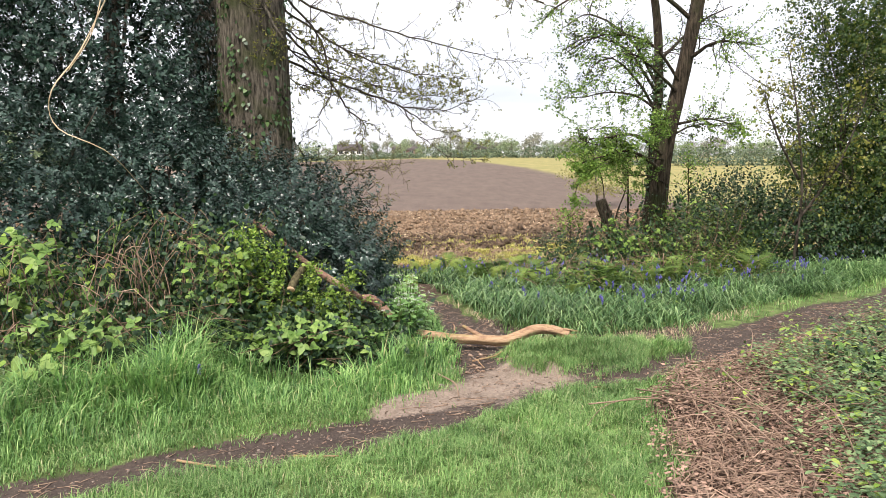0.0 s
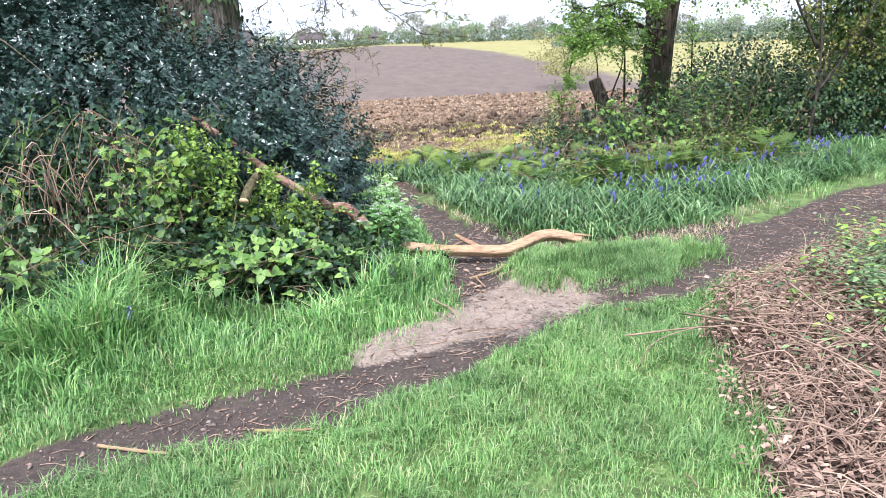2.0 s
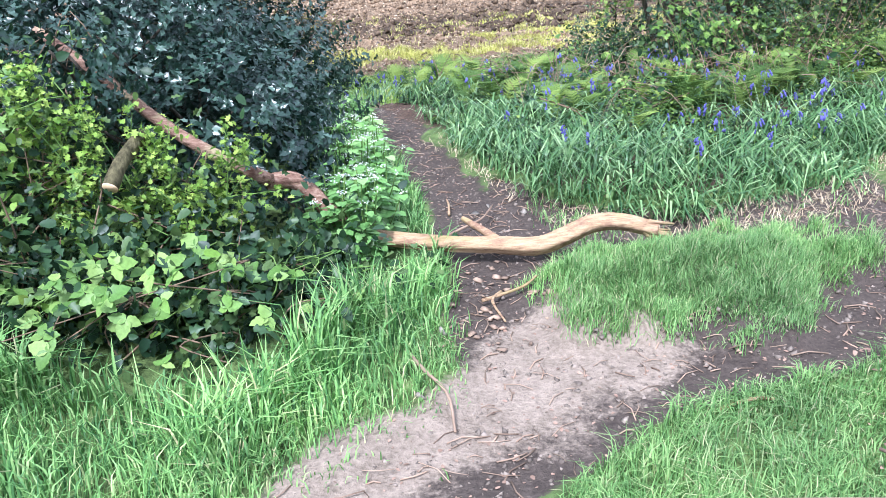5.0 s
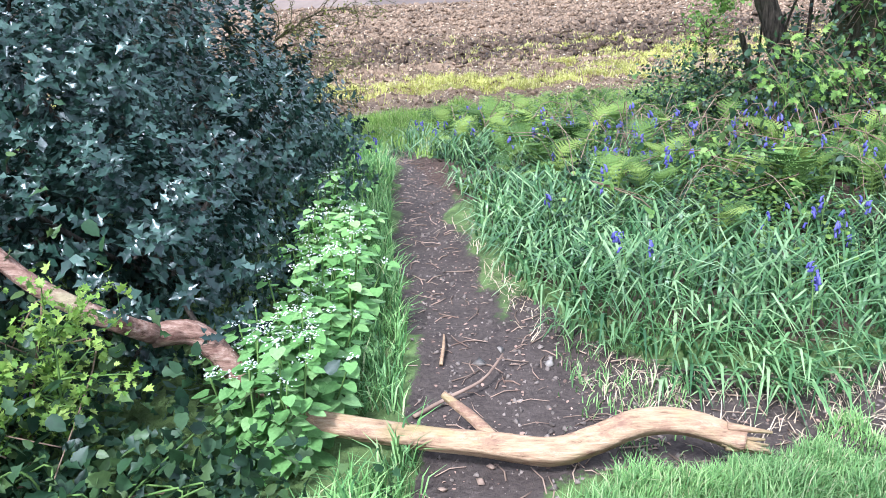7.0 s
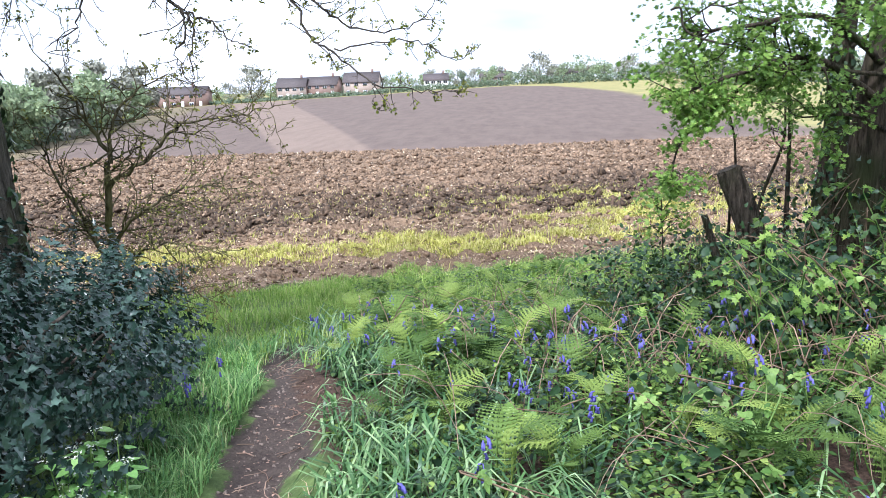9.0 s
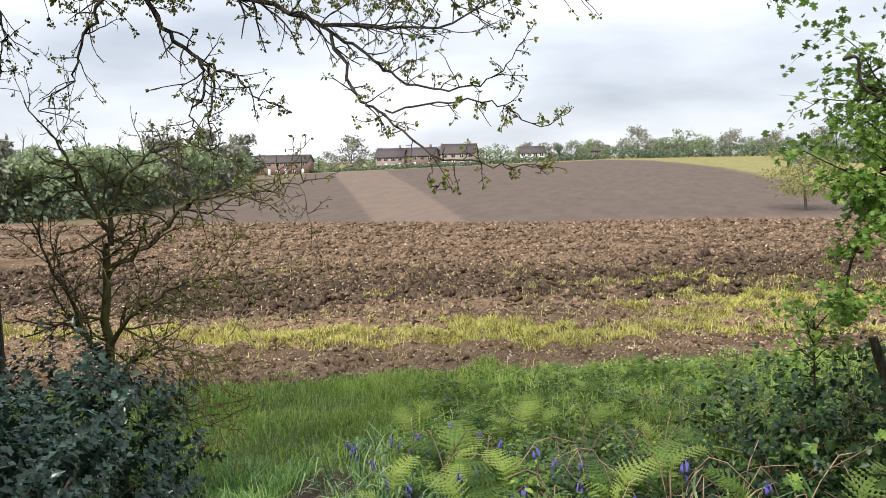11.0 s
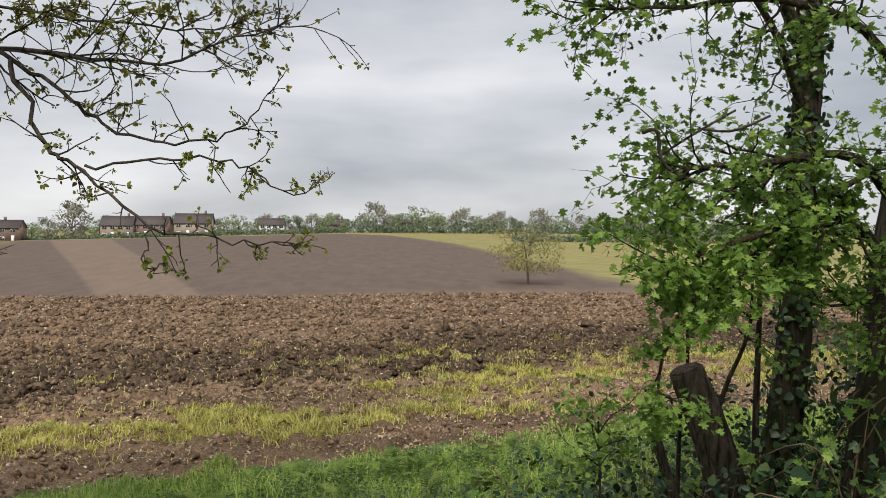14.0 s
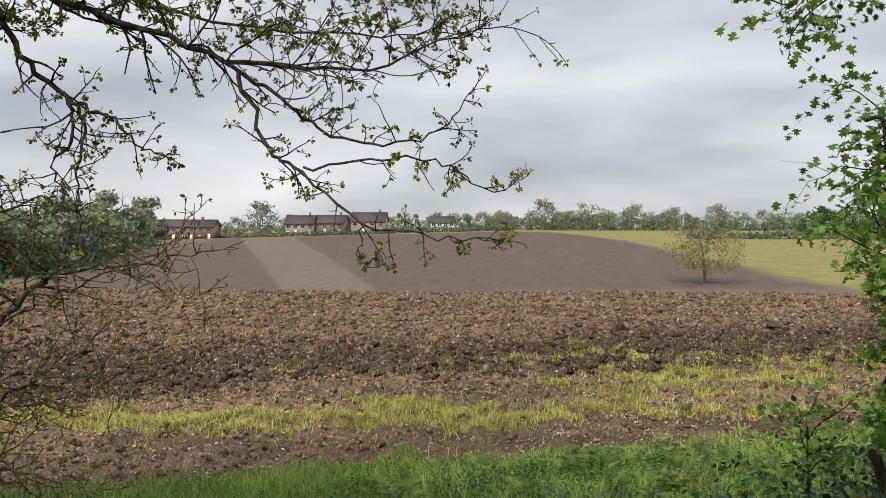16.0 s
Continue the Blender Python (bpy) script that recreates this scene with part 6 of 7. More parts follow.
def garlic():
    rng = np.random.default_rng(121)

    def plant(seed):
        r = np.random.default_rng(seed)
        b = thing("garlic_mustard", "leafy garlic mustard with small white flower heads", "wildflower", "garlic mustard")
        for k in range(3):
            lean = r.normal(size=2) * 0.05
            h = r.uniform(0.26, 0.44)
            q = along([(r.normal() * 0.02, r.normal() * 0.02, 0), (lean[0] * 0.5, lean[1] * 0.5, h * 0.5), (lean[0], lean[1], h)], 10)
            part("stalk", Geo().tube(q, 0.003, 4), M_STEM, b)
            n = 16
            i = r.integers(1, 10, n)
            az = r.uniform(0, 6.28, n)
            o = np.stack([np.cos(az), np.sin(az), -0.15 + 0 * az], 1)
            part("leaves", Geo().leaves(L_HEART, q[i] + o * 0.02, o, np.stack([np.cos(az) * 0.4, np.sin(az) * 0.4, 1 + 0 * az], 1), np.interp(i, [1, 10], [0.075, 0.04]) * r.uniform(0.8, 1.2, n)), M_GARLIC, b)
            m = 14
            c = q[-1] + r.normal(size=(m, 3)) * np.array([0.012, 0.012, 0.005]) + (0, 0, 0.006)
            part("flower_head", Geo().leaves(L_SMALL, c, sphere_dirs(r, m) * np.array([1, 1, 0.3]), sphere_dirs(r, m) * 0.4 + np.array([0, 0, 1.0]), 0.011), M_PETAL, b, "small white petals")
        return b

    kinds = [plant(800 + i) for i in range(4)]
    front = [(-0.36, 6.33), (-0.28, 6.3), (-0.45, 6.4), (-0.33, 6.42), (-0.24, 6.36)]
    for i in range(49):
        y = 6.5 + 1.7 * rng.uniform() ** 1.25
        x = np.interp(y, [6.5, 6.8, 7.5, 8.6], [-0.3, -0.22, -0.36, -0.6]) + rng.uniform(-0.15, 0.08)
        if i >= 44:
            x, y = front[i - 44]
        m = pose(x, y, float(height(x, y)) - 0.005, 0, 0, rng.uniform(0, 360))
        if i < 4:
            kinds[i].matrix_basis = m
        else:
            copy_thing(kinds[i % 4], m)


def dead_grass():
    rng = np.random.default_rng(128)
    g = Geo()
    x, y = scatter(rng, -0.3, 3.0, 6.3, 8.6, 1500)
    d = y - np.interp(x, *BELL_FRONT)
    ok = (d > -0.28) & (d < 0.12) & (rng.uniform(0, 1, len(x)) < 0.55 + 0.5 * vnoise(x * 4, y * 4))
    x, y = x[ok], y[ok]
    g.blades(on_ground(x, y), 0.05 * rng.uniform(0.4, 1.6, len(x)), 0.0035, rng.uniform(0.8, 2.2, len(x)), rng, 0.7)
    stuff("dead_grass", g, M_STRAW, "flattened straw-coloured dead grass below the bluebells", "grass")


def brash_heap():
    rng = np.random.default_rng(131)
    t = thing("brash_heap", "low heap of dead bramble stems and brown leaves", "brash")
    g = Geo()
    n = 0
    while n < 5200:
        x, y = rng.uniform(0.9, 4.6), rng.uniform(2.4, 7.4)
        if rng.uniform() > heap_mask(np.array(x), np.array(y)) * np.interp(x, [1, 2.6, 4.5], [1, 0.7, 0.3]):
            continue
        n += 1
        z = float(height(x, y))
        a, l = rng.normal(1.2, 0.9), rng.uniform(0.1, 0.5)
        b = rng.uniform(0.0, 0.13)
        if heap_mask(np.array(x + l * math.cos(a + 0.3)), np.array(y + l * math.sin(a + 0.3))) < 0.5:
            continue
        g.tube(along([(x, y, z + b * 0.3), (x + l * 0.5 * math.cos(a) + rng.normal() * 0.04, y + l * 0.5 * math.sin(a), z + b), (x + l * math.cos(a + 0.3), y + l * math.sin(a + 0.3), z + b * rng.uniform(0, 1))], 7), rng.uniform(0.0012, 0.0034), 4)
    part("stem_tangle", g, M_DEAD, t, kind="stuff")
    n = 0
    while n < 40:
        x, y = rng.uniform(1.1, 3.4), rng.uniform(3.0, 6.2)
        if heap_mask(np.array(x), np.array(y)) < 0.9:
            continue
        n += 1
        z, a, q = float(height(x, y)), rng.uniform(0, 6.28), rng.uniform(0.35, 0.8)
        line = along([(x, y, z + 0.03), (x + 0.3 * q * math.cos(a) + rng.normal() * 0.05, y + 0.3 * q * math.sin(a), z + rng.uniform(0.08, 0.2)), (x + 0.7 * q * math.cos(a + 0.3), y + 0.7 * q * math.sin(a + 0.3), z + rng.uniform(0.06, 0.18)), (x + q * math.cos(a + 0.5), y + q * math.sin(a + 0.5), z + 0.03)], 12)
        part("long_stem", Geo().tube(line, np.linspace(0.0036, 0.0016, 12), 5), M_DEAD, t)
    for pts in [[(1.15, 4.75, 0.12), (1.35, 4.3, 0.2), (1.5, 3.9, 0.2), (1.6, 3.6, 0.1)], [(1.65, 4.75, 0.25), (1.62, 4.3, 0.25), (1.75, 3.8, 0.15)], [(1.95, 4.6, 0.2), (2.0, 4.1, 0.2), (1.85, 3.5, 0.14)], [(0.85, 4.65, 0.06), (1.3, 4.5, 0.14), (1.75, 4.2, 0.16)]]:
        part("long_stem", Geo().tube(along(pts, 14), np.linspace(0.005, 0.0025, 14), 5), M_DEAD, t, "long pale dead stem")
    x, y = scatter(rng, 0.9, 4.6, 2.4, 7.4, 2600)
    ok = rng.uniform(0, 1, len(x)) < heap_mask(x, y)
    x, y = x[ok], y[ok]
    p = on_ground(x, y) + np.stack([0 * x, 0 * x, rng.uniform(0.01, 0.1, len(x))], 1)
    part("dry_leaves", Geo().leaves(L_LANCE, p, sphere_dirs(rng, len(x)) * np.array([1, 1, 0.3]), sphere_dirs(rng, len(x)) * 0.6 + np.array([0, 0, 1.0]), rng.uniform(0.011, 0.033, len(x))), M_DRYLEAF, t, "brown dry leaves", kind="stuff")


def low_cover():
    """Low green leaves spreading over the far side of the brash heap."""
    rng = np.random.default_rng(135)
    x, y = scatter(rng, 1.2, 5.2, 2.4, 9.0, 430)
    edge = np.interp(y, [2.5, 3.5, 5, 6, 7, 8.5], [1.25, 1.5, 1.98, 2.4, 2.95, 4.0])
    w = 0.3 * vnoise(x * 1.9 + 3, y * 1.9) + 0.2 * vnoise(x * 5, y * 5)
    deep = x + w - edge
    ok = (rng.uniform(0, 1, len(x)) < np.interp(deep, [-0.5, 0, 0.25], [0.03, 0.2, 1.0])) & (y < np.interp(x, *TRAIL_LOW) - 0.2) & (x > edge - 0.6) & (vnoise(x * 3.1, y * 3.1 + 40) > -0.6)
    x, y, deep = x[ok], y[ok], deep[ok]
    k = 10
    h = rng.uniform(0.07, 0.32, len(x)) * np.interp(deep, [-0.3, 0.4], [0.5, 1.0])
    p = np.repeat(on_ground(x, y), k, 0)
    t = np.tile(np.linspace(0.2, 1.0, k), len(x)) * np.repeat(h, k)
    a = np.tile(np.arange(k) * 2.4, len(x)) + np.repeat(rng.uniform(0, 6, len(x)), k)
    o = np.stack([np.cos(a), np.sin(a), -0.1 + 0 * a], 1)
    p = p + np.stack([0 * t, 0 * t, t], 1) + o * 0.015 + rng.normal(size=p.shape) * 0.014
    size = rng.uniform(0.018, 0.042, len(p))
    fresh = np.repeat(rng.uniform(0, 1, len(x)) < 0.09, k)
    stuff("low_cover", Geo().leaves(L_OVATE, p[~fresh], o[~fresh], o[~fresh] * 0.5 + np.array([0, 0, 1.0]), size[~fresh]), M_COVER, "low grey-green leafy weeds spreading over the brash", "weeds")
    stuff("fresh_cover", Geo().leaves(L_BRAMBLE, p[fresh], o[fresh], o[fresh] * 0.5 + np.array([0, 0, 1.0]), size[fresh] * 1.3), M_SHOOT, "bright young bramble leaves among the weeds", "weeds")


def chunk(rng):
    """A small angular lump: a jittered octahedron."""
    v = np.array([(1, 0, 0), (-1, 0, 0), (0, 1, 0), (0, -1, 0), (0, 0, 0.6), (0, 0, -0.5)], float) * rng.uniform(0.45, 1.4, (6, 1)) + rng.normal(size=(6, 3)) * 0.24
    f = np.array([(0, 2, 4), (2, 1, 4), (1, 3, 4), (3, 0, 4), (2, 0, 5), (1, 2, 5), (3, 1, 5), (0, 3, 5)])
    return v, f


def lumps(rng, p, size):
    g = Geo()
    tp = [chunk(rng) for _ in range(6)]
    for i in range(6):
        q = p[i::6]
        d = sphere_dirs(rng, len(q)) * np.array([1, 1, 0.25])
        g.leaves(tp[i], q, d, sphere_dirs(rng, len(q)) * 0.4 + np.array([0, 0, 1.0]), size[i::6])
    return g


def soils():
    rng = np.random.default_rng(141)
    ps, sz = [], []
    for y0, y1, dens, s in [(13, 19, 230, 0.04), (19, 28, 120, 0.058), (28, 40, 40, 0.09), (40, 56, 11, 0.13)]:
        w = y0 * 0.75
        x, y = scatter(rng, -w, w, y0, y1, dens)
        line = y - field_edge(x) + 0.3 * vnoise(x * 1.5, y * 1.5)
        dark = 0.35 + 0.65 * sstep(4.0, 6.0, line) + 0.2 * vnoise(x * 0.5, y * 0.5)
        ok = (line > 0.1) & (rng.uniform(0, 1, len(x)) < dark)
        ps.append(on_ground(x[ok], y[ok]))
        sz.append(s * rng.uniform(0.35, 1.5, ok.sum()) ** 1.4)
    p, s = np.concatenate(ps), np.concatenate(sz)
    wet = rng.uniform(0, 1, len(p)) < wet_mask(p[:, 0], p[:, 1])
    stuff("soil_clods", lumps(rng, p[~wet], s[~wet]), M_CLOD, "rough brown turned clods on the ploughed field", "soil")
    stuff("wet_clods", lumps(rng, p[wet], s[wet] * 1.25), M_CLOD_WET, "dark damp clods in a band of freshly turned soil", "soil")
    ps, sz = [], []
    for y0, y1, dens, s in [(13.5, 20, 10, 0.018), (20, 34, 3.5, 0.028), (34, 52, 1.0, 0.045)]:
        w = y0 * 0.72
        x, y = scatter(rng, -w, w, y0, y1, dens)
        ok = y - field_edge(x) > 0.3
        ps.append(on_ground(x[ok], y[ok]) + (0, 0, 0.015))
        sz.append(s * rng.uniform(0.5, 1.5, ok.sum()))
    stuff("flints", lumps(rng, np.concatenate(ps), np.concatenate(sz)), M_FLINT, "pale flints and straw bits strewn over the soil", "stones")
    ps, sz = [], []
    for y0, y1, dens, s in [(13.5, 20, 250, 0.03), (20, 30, 42, 0.05), (30, 52, 12, 0.085)]:
        w = y0 * 0.75
        x, y = scatter(rng, -w, w, y0, y1, dens)
        ok = y - field_edge(x) > 0.0
        ps.append(on_ground(x[ok], y[ok]) + (0, 0, 0.025))
        sz.append(s * rng.uniform(0.4, 1.5, ok.sum()))
    p, s = np.concatenate(ps), np.concatenate(sz)
    stuff("straw_bits", Geo().leaves(L_SMALL, p, sphere_dirs(rng, len(p)) * np.array([1, 1, 0.5]), sphere_dirs(rng, len(p)) * 0.8 + np.array([0, 0, 1.0]), s), M_STRAW, "pale straw and dry leaf scraps on turned soil", "straw")
    x, y = scatter(rng, -2.6, 5, 3.0, 11.1, 1000)
    ok = rng.uniform(0, 1, len(x)) < trail_mask(x, y)
    p = on_ground(x[ok], y[ok])
    stuff("trail_crumbs", lumps(rng, p, 0.003 + 0.015 * rng.uniform(0, 1, len(p)) ** 3), M_CRUMB, "small stones and crumbs trodden into the trail", "stones")
    x, y = scatter(rng, -2.6, 5, 3.0, 11.1, 300)
    ok = rng.uniform(0, 1, len(x)) < np.maximum(trail_mask(x, y), sstep(0.5, 0.2, np.abs(y - np.interp(x, *TRAIL_UP))) * 0.3)
    x, y = x[ok], y[ok]
    p = on_ground(x, y) + (0, 0, 0.004)
    stuff("leaf_litter", Geo().leaves(L_OVATE, p, sphere_dirs(rng, len(p)) * np.array([1, 1, 0.1]), sphere_dirs(rng, len(p)) * 0.3 + np.array([0, 0, 1.0]), rng.uniform(0.006, 0.021, len(p))), M_DRYLEAF, "dead leaf bits and chips on the path", "litter")
    x, y = scatter(rng, -2.6, 4.5, 3.0, 11.1, 110)
    ok = rng.uniform(0, 1, len(x)) < np.maximum(trail_mask(x, y), 0.03)
    g = Geo()
    for a, b in zip(x[ok], y[ok]):
        az, l = rng.uniform(0, 6.28), rng.uniform(0.03, 0.13)
        z = float(height(a, b))
        g.tube([(a, b, z + 0.004), (a + l * 0.5 * math.cos(az), b + l * 0.5 * math.sin(az), z + 0.008), (a + l * math.cos(az + 0.2), b + l * math.sin(az + 0.2), z + 0.004)], rng.uniform(0.0012, 0.003), 4)
    stuff("twig_litter", g, M_DEAD, "thin broken twigs scattered along the trail", "litter")
    chips = [(rng.normal(0.28, 0.16), rng.normal(6.0, 0.2)) for i in range(45)]
    p = np.array([(a, b, float(height(a, b)) + 0.008) for a, b in chips])
    stuff("bark_chips", Geo().leaves(chunk(rng), p, sphere_dirs(rng, 45) * np.array([1, 1, 0.1]), sphere_dirs(rng, 45) * 0.2 + np.array([0, 0, 1.0]), rng.uniform(0.006, 0.019, 45)), M_CHIP, "pale pinkish bark chips below the fallen branch", "litter")
    sticks = [[(-1.32, 3.92, 0.0), (-1.05, 3.86, 0.005), (-0.8, 3.84, 0.0)], [(-0.75, 3.98, 0.02), (-0.62, 3.93, 0.025), (-0.52, 3.94, 0.015)], [(-0.06, 5.55, 0.01), (0.0, 5.4, 0.02), (0.08, 5.25, 0.02), (0.1, 5.1, 0.01)],
              [(0.05, 6.62, 0.0), (0.16, 6.72, 0.02), (0.26, 6.8, 0.04), (0.32, 6.95, 0.05)], [(0.3, 6.05, 0.02), (0.26, 5.95, 0.03), (0.3, 5.8, 0.02)], [(0.22, 5.98, 0.02), (0.38, 6.05, 0.03), (0.45, 6.1, 0.02)], [(0.85, 5.1, 0.0), (1.0, 5.16, 0.01), (1.12, 5.14, 0.0)], [(0.1, 6.95, 0.0), (0.1, 7.05, 0.02), (0.09, 7.15, 0.01)]]
    for s in sticks:
        p = np.array(s)
        p[:, 2] += height(p[:, 0], p[:, 1]) + 0.012
        b = thing("stick", "broken lichen-grey stick lying on the trail", "stick", "sticks on the trail")
        part("wood", Geo().tube(along(p, 12), np.linspace(0.0075, 0.004, 12), 7, 0.12, rng), M_LOG if len(s) == 3 else M_DEAD, b, smooth=True)
    for x, y, s in [(0.483, 7.0, 0.022), (0.24, 6.98, 0.03), (0.3, 7.08, 0.022), (0.065, 5.716, 0.028), (0.0, 5.28, 0.03), (3.1, 7.4, 0.03)]:
        b = thing("stone", "small pale flint stone lying on the path", "stone", "stones on the path")
        part("body", lumps(rng, np.array([(x, y, float(height(x, y)) + s * 0.4)]), np.array([s])), M_FLINT, b)


# ---- the distance ----
def far_tree(rng, name, label, h, w, mat, leaves_n, base=0.25, group=""):
    t = thing(name, label, "tree", group)
    g, tips = Geo(), []
    top = (rng.normal() * 0.05 * h, rng.normal() * 0.05 * h, h * 0.75)
    g.tube(along([(0, 0, -0.5), (rng.normal() * 0.02 * h, 0, h * 0.35), top], 8), np.linspace(0.028 * h, 0.006 * h, 8), 7)
    for i in range(6):
        z = h * rng.uniform(base, 0.7)
        a = rng.uniform(0, 6.28)
        grow(g, tips, (0, 0, z), (math.cos(a), math.sin(a), rng.uniform(0.3, 1.0)), w * rng.uniform(0.5, 0.8), 0.012 * h, 1, rng, 4, 0.2, 0.08, 0.55)
    part("trunk", g, M_HAZYWOOD, t)
    c = []
    for i in range(16):
        a, rr, z = rng.uniform(0, 6.28), w * 0.72 * rng.uniform() ** 0.5, rng.uniform(base, 0.88)
        k = math.sin(math.pi * min(1, (z - base * 0.6) / (1 - base * 0.6))) ** 0.5
        c.append(((rr * k * math.cos(a), rr * k * math.sin(a), h * z), (w * 0.34, w * 0.34, h * 0.13), 0))
    gl = Geo()
    for i, (cc, r, _) in enumerate(c):
        p, d = blob(rng, cc, r, leaves_n // 16, 0.5, i * 3.1)
        gl.leaves(L_SMALL, p, sphere_dirs(rng, len(p)), d + sphere_dirs(rng, len(p)) * 0.5 + np.array([0, 0, 0.4]), (0.036 if name == "field_tree" else 0.078) * h * rng.uniform(0.5, 1.3, len(p)))
    part("crown", gl, mat, t, kind="stuff")
    return t


def place(ob, x, y, turn=0.0, s=1.0, first=False, sink=0.2):
    m = pose(x, y, float(height(x, y)) - sink, 0, 0, turn) @ Matrix.Diagonal((s, s, s, 1))
    o = ob if first else copy_thing(ob, m)
    o.matrix_basis = m
    return o


def distance():
    rng = np.random.default_rng(151)
    f = far_tree(rng, "field_tree", "lone yellow-green tree standing in the field dip", 8.2, 6.2, M_YELLOW, 3600, 0.28)
    place(f, 21.7, 115, first=True)
    # skyline crowns carry the haze in their base colour, no volume
    kinds = [far_tree(rng, "hedgerow_tree", "distant spring-green hedgerow tree on the skyline", 8.5, 5.0, M_HAZYLEAF, 1000, 0.02, "skyline trees"),
             far_tree(rng, "hedgerow_tree", "distant rounded tree on the skyline, leaf colour greyed for haze", 9.5, 6.0, M_HAZYBARE, 1000, 0.06, "skyline trees"),
             far_tree(rng, "hedgerow_tree", "distant leafy green tree on the skyline", 7.5, 5.0, M_HAZYLEAF, 1000, 0.02, "skyline trees"),
             far_tree(rng, "hedgerow_tree", "distant dark evergreen tree on the skyline", 8.0, 3.4, M_HAZYDARK, 1000, 0.06, "skyline trees")]
    used = set()
    spots = [(-108, 318, 1, 1.35), (-121, 316, 2, 0.8), (-96, 312, 2, 0.9), (-74, 325, 3, 1.0), (-47, 310, 2, 0.95), (-40, 325, 0, 0.7), (-26, 322, 3, 0.75), (-16.4, 320, 0, 0.85), (-9, 324, 2, 0.7), (2.7, 320, 1, 1.15), (10, 330, 0, 0.8), (18.8, 320, 2, 1.3), (27, 326, 0, 0.9), (35, 320, 1, 0.95), (42, 328, 2, 0.9), (49, 320, 1, 0.85), (57, 326, 3, 0.8), (67, 320, 1, 0.95), (75, 328, 0, 0.8), (84.8, 320, 2, 0.65), (95, 325, 0, 0.75), (104, 322, 1, 0.8), (115, 322, 2, 0.8), (127, 326, 0, 0.9), (140, 322, 2, 1.0), (153, 326, 1, 0.9), (-134, 318, 3, 0.9), (-146, 320, 0, 0.9), (-160, 322, 1, 1.0), (172, 326, 0, 1.0), (190, 326, 2, 1.0)]
    for x, y, k, s in spots:
        place(kinds[k], x, y, rng.uniform(0, 360), s * 1.12, k not in used)
        used.add(k)
    for i in range(90):
        x = -130 + 330 * (i + rng.uniform(0.1, 0.9)) / 90
        place(kinds[(0, 2, 1, 2, 1)[i % 5]], x, 332 + rng.uniform(0, 14), rng.uniform(0, 360), rng.uniform(0.5, 0.95))
    # hedge bottoms and far woods, with air haze painted into their leaf colours
    g = Geo()
    for x0, x1, y, h in [(-175, -50, 294, 1.1), (-50, -8, 299, 1.6), (-8, 210, 305, 3.4), (40, 130, 232, 1.8)]:
        k = int((x1 - x0) * 45)
        x = rng.uniform(x0, x1, k)
        yy = y + rng.normal(size=k) * 1.2
        p = on_ground(x, yy) + np.stack([0 * x, 0 * x, h * rng.uniform(0, 1, k) * (1 + 0.35 * vnoise(x * 0.15, x * 0 + y))], 1)
        g.leaves(L_SMALL, p, sphere_dirs(rng, k), sphere_dirs(rng, k) + np.array([0, -0.5, 0.5]), rng.uniform(0.5, 1.1, k))
    stuff("far_hedge", g, M_HAZYDARK, "dark clipped hedges along the far field edge", "hedge")
    wood = [far_tree(rng, "woodland_tree", "tall spring-green tree at the wood's edge", 14, 8, M_HAZYLEAF, 3600, 0.02, "wood"),
            far_tree(rng, "woodland_tree", "tall tree at the wood's edge, leaf colour greyed for haze", 14.5, 7.5, M_HAZYBARE, 3600, 0.02, "wood"),
            far_tree(rng, "woodland_tree", "dense green tree at the wood's edge", 12, 8, M_HAZYLEAF, 3600, 0.02, "wood")]
    for i, (x, y) in enumerate([(-80, 118), (-93, 109), (-84, 130), (-87, 113), (-100, 106), (-79, 125), (-110, 106), (-81, 140), (-92, 122), (-85, 152), (-104, 118), (-90, 166), (-95, 137), (-94, 182), (-108, 132), (-100, 199), (-122, 108), (-107, 217), (-103, 158), (-114, 236), (-135, 110), (-118, 148)]):
        place(wood[i % 3], x, y, rng.uniform(0, 360), rng.uniform(0.8, 1.05), i < 3, 0.4)
    k = 2600
    q = rng.uniform(0, 3, k)
    x = np.interp(q, [0, 1, 1.6, 2.2, 3], [-140, -92, -78, -79, -90]) + rng.normal(size=k) * 1.2
    y = np.interp(q, [0, 1, 1.6, 2.2, 3], [102, 104, 114, 135, 170]) + rng.normal(size=k) * 1.2
    p = on_ground(x, y) + np.stack([0 * x, 0 * x, rng.uniform(0, 4.5, k)], 1)
    stuff("wood_understorey", Geo().leaves(L_SMALL, p, sphere_dirs(rng, k), sphere_dirs(rng, k) + np.array([0, -0.5, 0.5]), rng.uniform(0.6, 1.3, k)), M_HAZYDARK, "dark scrub along the foot of the wood", "scrub")


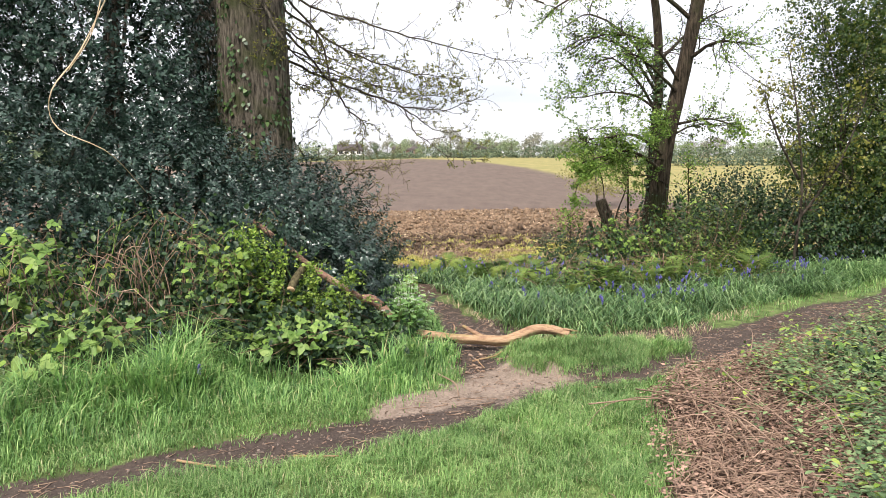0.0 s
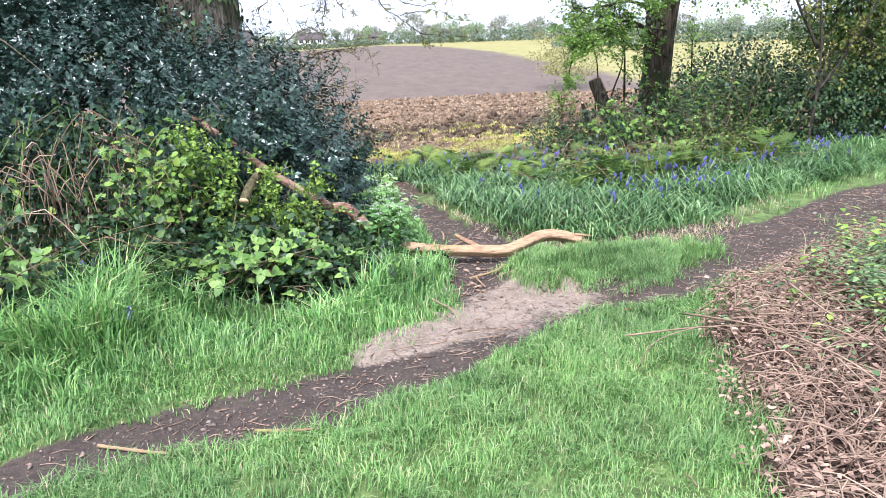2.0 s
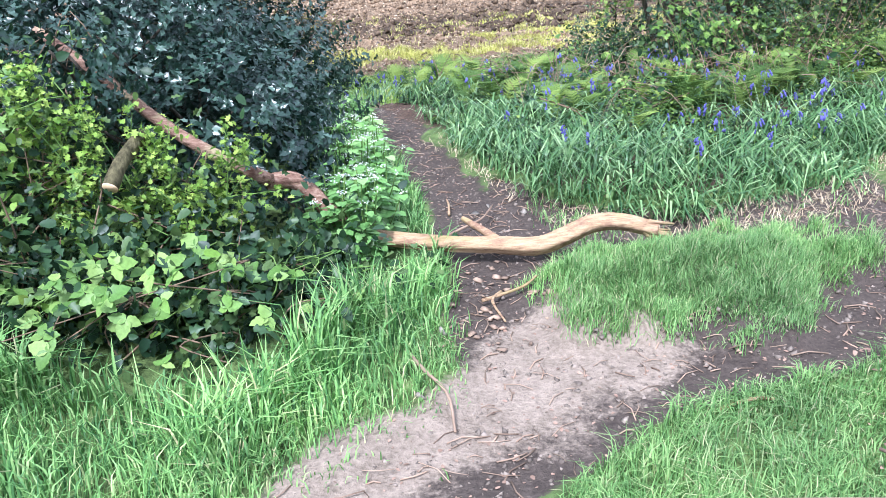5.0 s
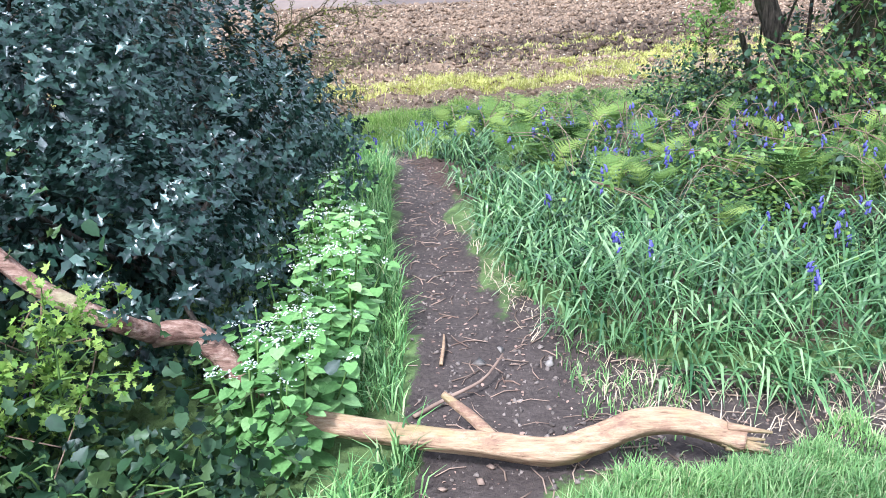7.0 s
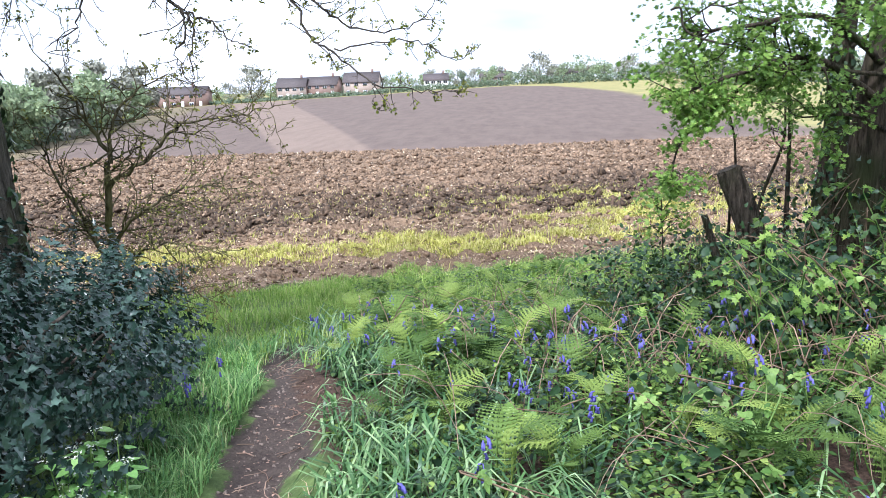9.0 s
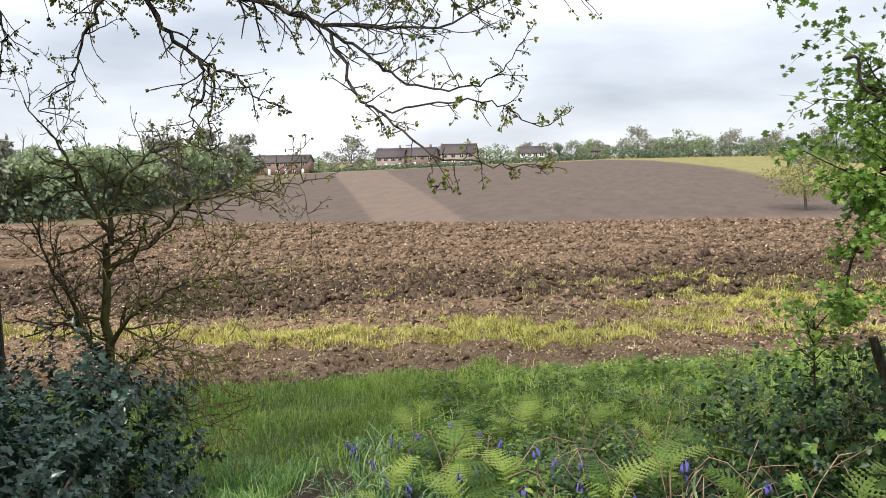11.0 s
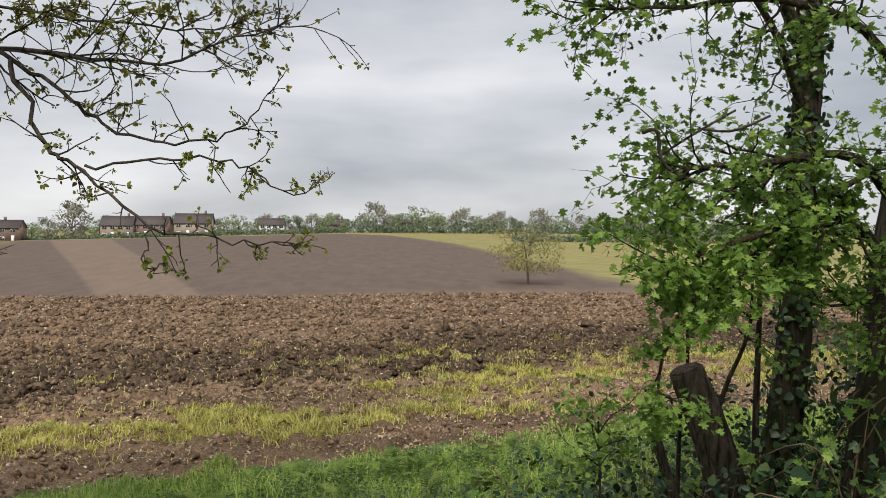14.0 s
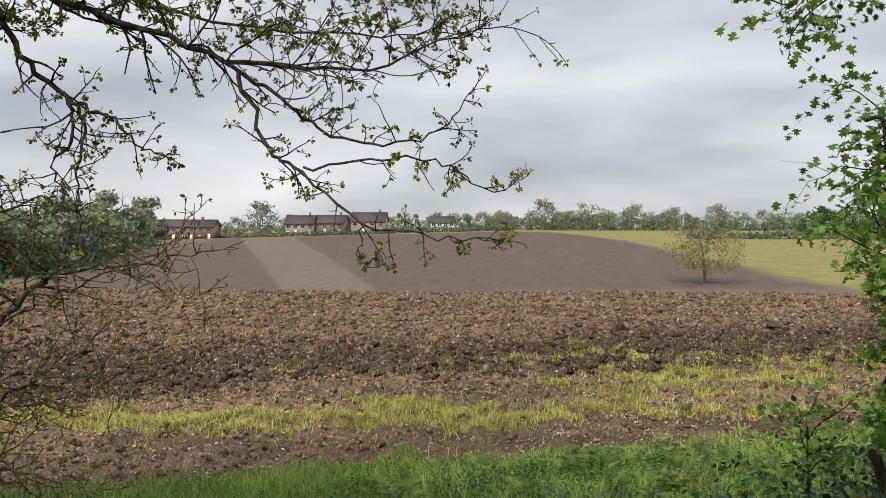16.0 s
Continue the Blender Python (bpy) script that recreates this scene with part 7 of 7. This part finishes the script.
def house(x, y, w, d, eaves, ridge, wall, label, turn=0.0, bays=2):
    """A two-storey house facing the field, its long side along x."""
    z = float(height(x, y)) - 0.6
    t = thing("house", label, "house", "houses beyond the field", pose(x, y, z, 0, 0, turn))
    body = part("wall", Geo().box((-w / 2, -d / 2, 0), (w / 2, d / 2, eaves)), wall, t)
    for s in (-1, 1):
        gable = Geo()
        a, b = s * w / 2, s * (w / 2 - 0.25)
        v = [(a, -d / 2, eaves), (a, d / 2, eaves), (a, 0, ridge - 0.12), (b, -d / 2, eaves), (b, d / 2, eaves), (b, 0, ridge - 0.12)]
        gable.add(v, [(0, 1, 2), (3, 5, 4), (0, 2, 5), (0, 5, 3), (1, 4, 5), (1, 5, 2)])
        part("gable", gable, wall, t)
    roof = Geo()
    o = 0.35
    for s in (-1, 1):
        e = (eaves - 0.15, s * (d / 2 + o))
        v = [(-w / 2 - o, e[1], e[0]), (w / 2 + o, e[1], e[0]), (w / 2 + o, 0, ridge), (-w / 2 - o, 0, ridge)]
        v += [(q[0], q[1], q[2] - 0.12) for q in v]
        roof.add(v, [(0, 1, 2), (0, 2, 3), (4, 6, 5), (4, 7, 6), (0, 4, 5), (0, 5, 1), (1, 5, 6), (1, 6, 2), (3, 2, 6), (3, 6, 7), (0, 3, 7), (0, 7, 4)])
    rf = part("roof", roof, M_TILE, t)
    part("chimney", Geo().box((w * 0.28, -0.4, ridge - 0.6), (w * 0.28 + 0.7, 0.4, ridge + 1.0)), M_BRICK, rf)
    for i in range(bays * 2):
        cx = -w / 2 + w * (i + 0.5) / (bays * 2)
        for zz in (1.0, min(3.7, eaves - 1.45)):
            if zz < 2 and i % 2:
                continue
            win = part("window", Geo().box((cx - 0.75, -d / 2 - 0.06, zz), (cx + 0.75, -d / 2 + 0.02, zz + 1.2)), M_FRAME, t)
            for s in (-1, 1):
                part("pane", Geo().box((cx + s * 0.36 - 0.3, -d / 2 - 0.075, zz + 0.1), (cx + s * 0.36 + 0.3, -d / 2 - 0.05, zz + 1.1)), M_GLASS, win)
        if i % 2:
            part("door", Geo().box((cx - 0.5, -d / 2 - 0.06, 0), (cx + 0.5, -d / 2 + 0.02, 2.6)), M_FRAME, t)


def houses():
    rows = [(-86.5, 302, 10.5, 8, 5.0, 8.2, M_RENDER, "brick house with a dark tiled roof beyond the field", 4), (-75.5, 304, 11.5, 8, 5.0, 8.0, M_BRICK, "red brick house with a brown tiled roof", -3),
            (-61.0, 303, 12.5, 8, 5.2, 8.6, M_RENDER, "pale brick house with a dark tiled roof", 2),
            (-36, 318, 9, 7, 4.0, 6.4, M_FRAME, "small white-walled house among garden trees", 8), (-14, 330, 12, 7, 3.6, 5.6, M_BRICK, "red brick house half hidden by trees", 0), (18, 338, 12, 7, 3.6, 5.6, M_BRICK, "red brick house half hidden by trees", -4),
            (-128, 292, 26, 8, 5.2, 7.8, M_BRICK, "long terrace of red brick houses with white windows", 3), (-152, 296, 20, 8, 5.2, 7.8, M_BRICK, "long terrace of red brick houses", 5)]
    for x, y, w, d, e, r, m, label, turn in rows:
        house(x, y, w, d, e, r, m, label, turn, 4 if w > 15 else 2)


grasses()
bluebells()
bracken()
undergrowth()
garlic()
dead_grass()
brash_heap()
low_cover()
soils()
distance()
houses()
